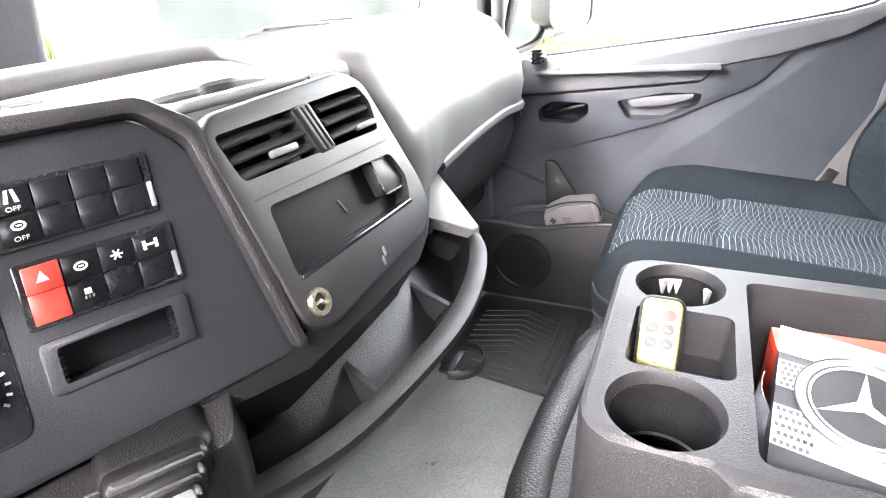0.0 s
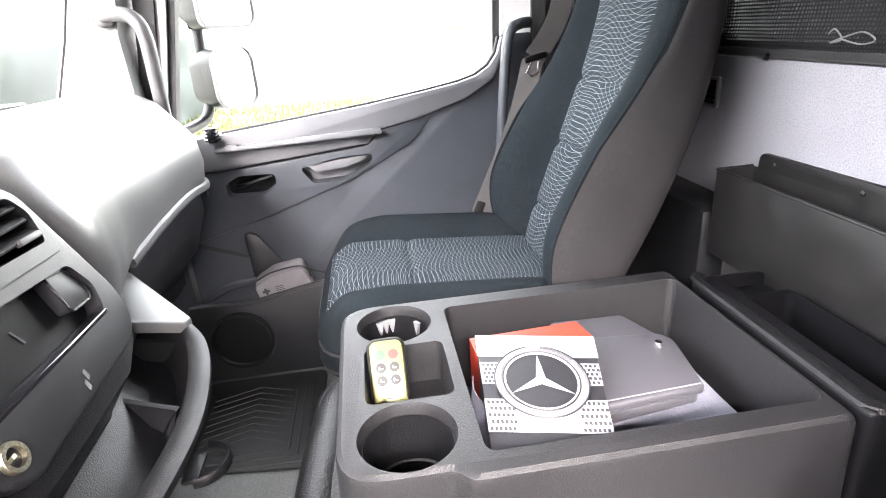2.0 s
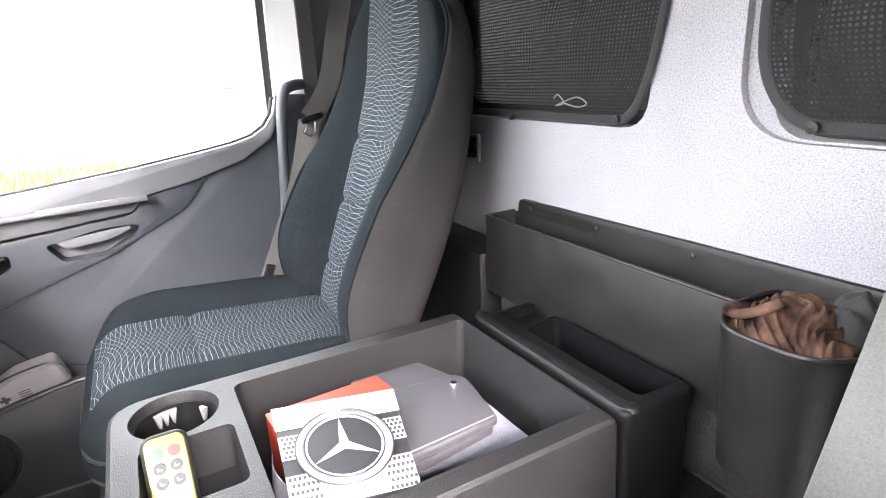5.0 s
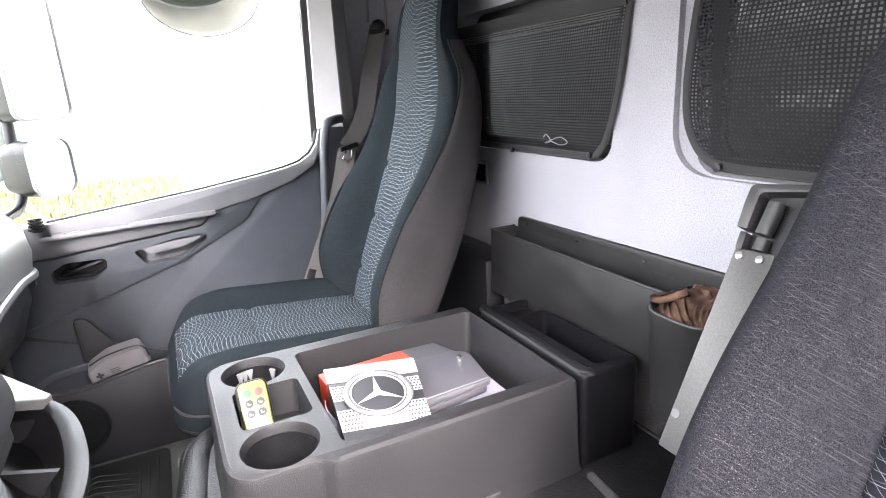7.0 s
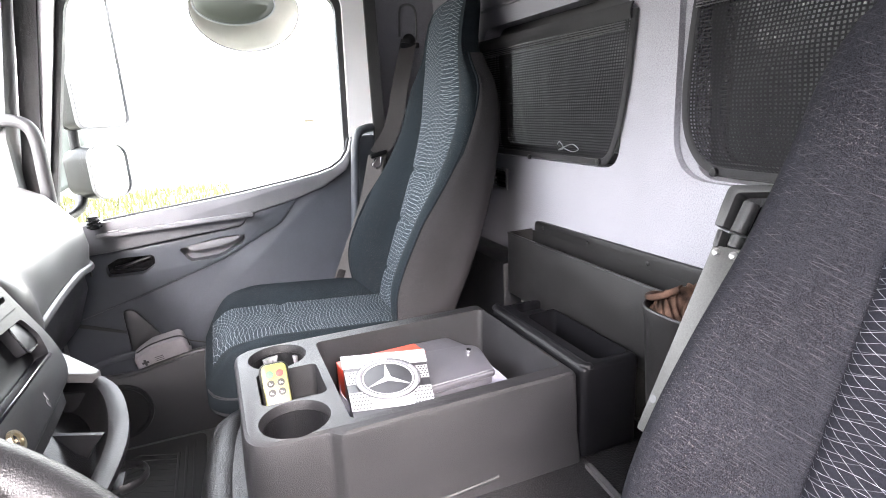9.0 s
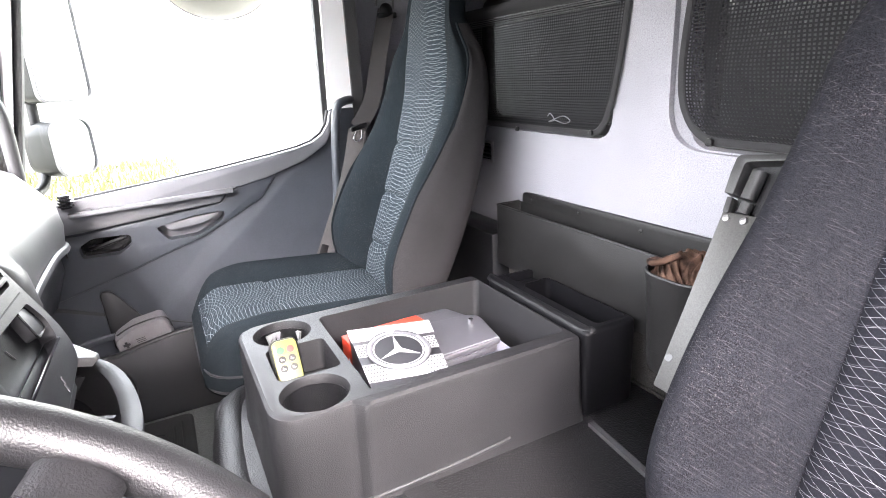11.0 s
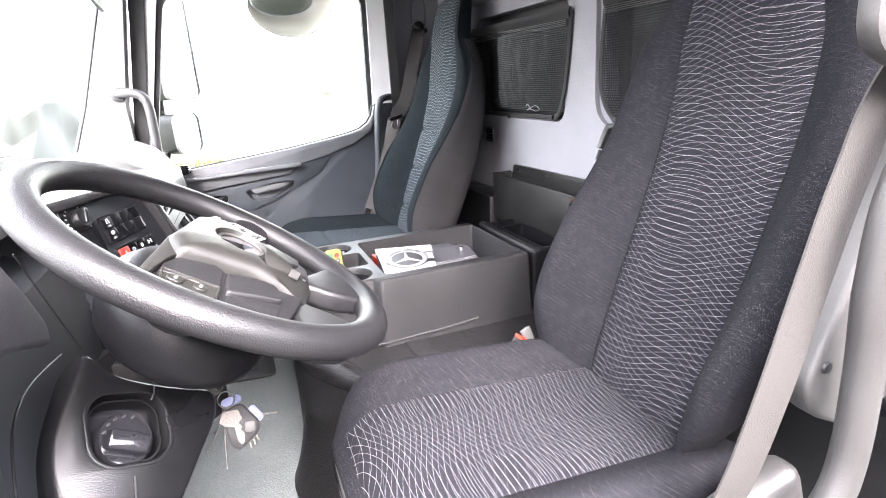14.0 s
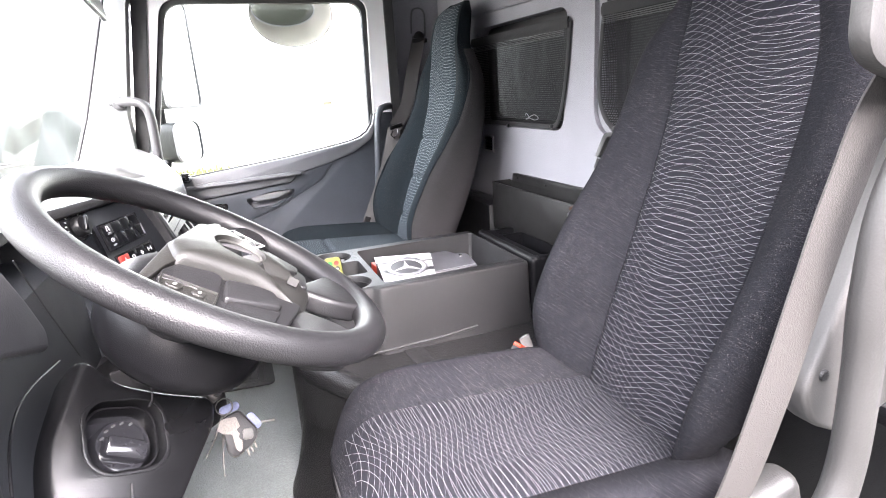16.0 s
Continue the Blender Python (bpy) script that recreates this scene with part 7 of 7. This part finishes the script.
bag = loft([[(x, y * k, z) for y, z in rounded([(-0.096, -0.042), (-0.088, 0.046), (0.02, 0.046), (0.096, 0.020), (0.098, -0.042)], 0.016, 5)] for x, k in ((-0.027, 0.93), (-0.022, 0.985), (0.0, 1.0), (0.022, 0.985), (0.027, 0.93))])
part("bag", moved(bag, Matrix.Translation(PC) @ PT.to_4x4()), M_POUCH, pouch, angle=60)
for sy, sz in ((0.024, 0.008), (0.008, 0.024)):
    part("cross_bar", box(tuple(PC + PT @ Vector((-0.0282, 0.062, -0.004))), (0.0012, sy, sz), 0, 1, PT), M_INK, pouch)
part("zip", tube(smooth_path([tuple(PC + PT @ Vector(q)) for q in ((-0.012, 0.080, 0.032), (-0.014, 0.02, 0.049), (-0.014, -0.07, 0.049), (-0.016, -0.098, 0.030), (-0.016, -0.100, 0.0))], 5), 0.0025, 0.0025, 6), M_INK, pouch)
part("label_lines", joined(*[box(tuple(PC + PT @ Vector((-0.0276, 0.012, 0.004 - 0.007 * k))), (0.0008, 0.030, 0.0016), 0, 1, PT) for k in range(3)]), M_SHELL, pouch)

# ---- corner of door and dash ----
tw = thing("door_vent", (0.99, 1.12, 0.66), "small black ribbed outlet at the door's front corner", "vent")
for k in range(4):
    part("rib", lathe([(0.0, 0.0), (0.020 - 0.0015 * k, 0.0), (0.020 - 0.0015 * k, 0.004), (0.0, 0.004)], (0.992, 1.118, 0.660 + 0.0085 * k), 20), M_GLOSS, tw)
part("core", lathe([(0.0, 0.0), (0.013, 0.0), (0.013, 0.036), (0.0, 0.036)], (0.992, 1.118, 0.655), 16), M_BLACK, tw)
part("side_outlet", lathe([(0.0, 0.0), (0.016, 0.0), (0.016, 0.004), (0.010, 0.003), (0.0, 0.003)], (0.905, 1.175, 0.665), 20, Euler((radians(80), 0, radians(-40))).to_matrix()), M_BLACK, dash, "small oval side outlet")

# sun visor over the windscreen
visor = thing("sun_visor", (0.25, 1.21, 1.27), "dark grey sun visor folded up under the windscreen header", "sun visor")
part("blade", moved(prism(rrect(0.62, 0.15, 0.03, 5), -0.006, 0.006, "z", 0.004), Matrix.Translation((0.17, 1.215, 1.265)) @ Matrix.Rotation(radians(4), 4, "Y") @ Matrix.Rotation(radians(78), 4, "X")), M_DOOR, visor)
for x in (-0.08, 0.42):
    part("bracket", box((x, 1.20, 1.37), (0.03, 0.03, 0.10), 0.006), M_DOOR, visor)

# device on the windscreen
device = thing("windscreen_unit", (-0.17, 1.5, 0.80), "dark grey box unit fixed low on the windscreen", "device")
part("case", box((-0.12, 1.50, 0.905), (0.27, 0.06, 0.24), 0.02, 4, Euler((radians(15), 0, 0)).to_matrix()), M_DOOR, device)
part("foot", span(-0.24, -0.10, 1.48, 1.56, 0.735, 0.80, 0.01), M_BLACK, device)

# ---- outside ----
def wiper(x0, x1, y, z0, z1):
    w = thing("wiper", (x0, y, z0), "black windscreen wiper resting below the glass", "wiper", "wipers")
    part("arm", tube([(x0, y, z0), ((x0 + x1) / 2, y + 0.005, (z0 + z1) / 2 + 0.014), (x1, y, z1)], 0.008, 0.006, 6), M_RUBBER, w)
    part("blade", tube([(x0 + 0.06, y - 0.006, z0 + 0.008), ((x0 + x1) / 2, y - 0.006, (z0 + z1) / 2 + 0.004), (x1, y - 0.006, z1 - 0.002)], 0.004, 0.005, 6), M_RUBBER, w)


wiper(0.54, 1.22, 1.66, 0.786, 0.770)
wiper(-0.6, 0.10, 1.71, 0.745, 0.735)


def mirror(label, c, size, turn_deg, r):
    m = thing("wing_mirror", c, label, "mirror", "passenger side mirrors")
    T = Matrix.Translation(c) @ Matrix.Rotation(radians(turn_deg), 4, "Z")
    w, h = size
    part("housing", moved(loft([[(x * k, y, z * k) for x, z in rrect(w, h, r, 6)] for y, k in ((0.0, 1.0), (0.05, 1.0), (0.11, 0.86), (0.125, 0.5))]), T), M_WHITE_PAINT, m, angle=50)
    part("rim", moved(carve(loft([[(x, y, z) for x, z in rrect(w, h, r, 6)] for y in (-0.012, 0.0)]), loft([[(x * 0.95, y, z * 0.965) for x, z in rrect(w, h, r, 6)] for y in (-0.05, 0.05)])), T), M_GREY, m)
    part("glass", moved(loft([[(x * 0.955, y, z * 0.97) for x, z in rrect(w, h, r, 6)] for y in (-0.006, -0.002)]), T), M_MIRROR, m, "mirror glass")
    return m


mirror("tall grey rear-view mirror outside the passenger door", (1.33, 1.095, 1.145), (0.20, 0.43), -40, 0.03)
mirror("small grey wide-angle mirror outside the passenger door", (1.32, 1.105, 0.790), (0.155, 0.175), -38, 0.045)
arm = thing("mirror_arm", (1.30, 1.20, 0.70), "black tube arm carrying the passenger side mirrors", "mirror arm")
part("tube", tube(smooth_path([(1.06, 1.28, 0.66), (1.22, 1.24, 0.66), (1.33, 1.20, 0.70), (1.345, 1.19, 0.90), (1.345, 1.18, 1.30), (1.30, 1.20, 1.42), (1.06, 1.28, 1.44)], 6), 0.016, 0.016, 10), M_BLACK, arm)
part("clamp", box((1.345, 1.185, 0.96), (0.05, 0.05, 0.06), 0.01), M_BLACK, arm)
part("clamp", box((1.345, 1.185, 0.82), (0.05, 0.05, 0.05), 0.01), M_BLACK, arm)

kerb = thing("kerb_mirror", (1.30, 0.61, 1.29), "pale bowl-shaped kerb mirror above the passenger window", "mirror")
def kerb_ring(x, ry, rz, cy=0.608, cz=1.287, n=40):
    return [(x, cy + ry * math.cos(2 * math.pi * j / n), cz + rz * math.sin(2 * math.pi * j / n)) for j in range(n)]


bowl = [kerb_ring(1.300, 0.02, 0.015), kerb_ring(1.298, 0.10, 0.075), kerb_ring(1.285, 0.150, 0.112), kerb_ring(1.255, 0.172, 0.130), kerb_ring(1.235, 0.175, 0.134), kerb_ring(1.234, 0.170, 0.130), kerb_ring(1.252, 0.160, 0.120), kerb_ring(1.270, 0.130, 0.098), kerb_ring(1.276, 0.02, 0.015)]
part("housing", loft(bowl), M_SHELLW, kerb, angle=60)
part("rim", tube(kerb_ring(1.234, 0.174, 0.133), 0.0022, 0.0022, 6, closed=True), M_GREY, kerb)
# Glass is not mirroring: its reflection is a grey-green base colour.
part("glass", loft([kerb_ring(1.240, 0.128, 0.066, 0.640, 1.305), kerb_ring(1.230, 0.124, 0.063, 0.640, 1.305), kerb_ring(1.222, 0.09, 0.045, 0.640, 1.305), kerb_ring(1.218, 0.03, 0.015, 0.640, 1.305)]), M_KERB_REFLECTION, kerb, "convex mirror glass, its grey-green reflection put in as colour", angle=70)
part("glass_rim", tube(kerb_ring(1.234, 0.129, 0.067, 0.640, 1.305), 0.003, 0.003, 6, closed=True), M_WHITE, kerb)
part("arm", tube(smooth_path([(1.07, 0.61, 1.44), (1.20, 0.61, 1.46), (1.29, 0.61, 1.40)], 4), 0.014, 0.014, 8), M_BLACK, kerb)
part("marker_lamp", box((1.225, 0.60, 1.352), (0.03, 0.09, 0.030), 0.008, 2), M_LAMP, kerb, "red marker lamp")

# yard
# Unseen wall, added to cut sky light through the open driver's door.
block_wall = part("wall_light_block", span(-4.9, -4.6, -8, 10, -1.4, 2.7), M_BLOCK_WALL)
tagged(block_wall, "unseen plain wall added to hold back light at the driver's door", "wall", kind="structure")
ground = solo("ground", span(-300, 300, -300, 300, -1.5, -1.4), M_GROUND, "pale gravel yard with dry grass", "ground", kind="structure")
tarp = thing("tarpaulin_stack", (14, 6.5, -1.4), "long load under a green tarpaulin", "tarpaulin")


def tarp_pt(u, v):
    x = 4.1 + 23.9 * u
    top = 1.305 - 0.0155 * (x - 6.0) + 0.03 * math.sin(u * 17)
    k = min(v / 0.7, 1.0)
    z = -1.39 + (top + 1.39) * k
    y = 6.0 + 0.07 * math.sin(u * 36 + 5 * v) + 0.22 * noise.noise(Vector((u * 14, v * 3, 0))) + (2.4 * (v - 0.7) / 0.3 if v > 0.7 else 0)
    return (x, y, z + (0.15 if v > 0.7 else 0) * math.sin((v - 0.7) / 0.3 * math.pi))


part("cover", sheet(tarp_pt, 240, 20, 0.02), M_TARP, tarp, angle=180)
part("load", span(4.2, 27.7, 6.8, 8.2, -1.395, 0.80, 0.05), M_BODY, tarp)
pole = thing("fence_post", (6.0, -0.29, -1.4), "weathered wooden fence post in the yard", "post")
part("shaft", tube([(6.0, -0.26, -1.4), (6.0, -0.33, 0.86)], 0.055, 0.055, 8, up=(0, 1, 0)), M_POST, pole)
part("cap", lathe([(0.0, 0.0), (0.07, 0.0), (0.06, 0.04), (0.0, 0.06)], (6.0, -0.33, 0.85), 10), M_POST, pole)
chain = thing("lashing_chain", (6.35, 5.6, -1.39), "pale galvanised chain hanging down over the tarpaulin", "chain")
for k in range(23):
    turn = Matrix.Translation((6.35, 5.62 + 0.02 * math.sin(k), -1.31 + 0.118 * k)) @ Matrix.Rotation(radians(90 * (k % 2) + 20), 4, "Z")
    part("link", moved(tube([(0.036 * math.cos(radians(a)), 0, 0.070 * math.sin(radians(a))) for a in range(0, 360, 30)], 0.012, 0.012, 6, closed=True), turn), M_GREY, chain)
rng = random.Random(4)
verts, faces = [], []
for k in range(3300):
    far = k >= 2600
    gx, gy = (13.0 + rng.random() * 7, 0.5 + rng.random() * 9) if not far else (14.0 + rng.random() * 10, 29.0 + rng.random() * 8)
    h, a = 0.12 + rng.random() * 0.25, rng.random() * 6.28
    w = 0.03
    if far:
        h, w = h * 4, 0.10
    b0 = len(verts)
    verts += [(gx - w * math.cos(a), gy - w * math.sin(a), -1.4), (gx + w * math.cos(a), gy + w * math.sin(a), -1.4), (gx + 0.1 * math.sin(a), gy + 0.1 * math.cos(a), -1.4 + h)]
    faces.append((b0, b0 + 1, b0 + 2))
gm = bpy.data.meshes.new("grass_tufts")
gm.from_pydata(verts, [], faces)
gm.materials.append(M_GRASS)
tagged(new("grass_tufts", gm), "yellow-green dry grass at the yard's edge", "grass", kind="stuff")
body = thing("lorry_body", (0.0, -1.5, -0.5), "pale grey lorry body behind the cab", "lorry body", kind="structure")
part("front_panel", span(-1.25, 1.25, -0.75, -0.22, -0.6, 2.4, 0.02), M_BODY_DK, body)
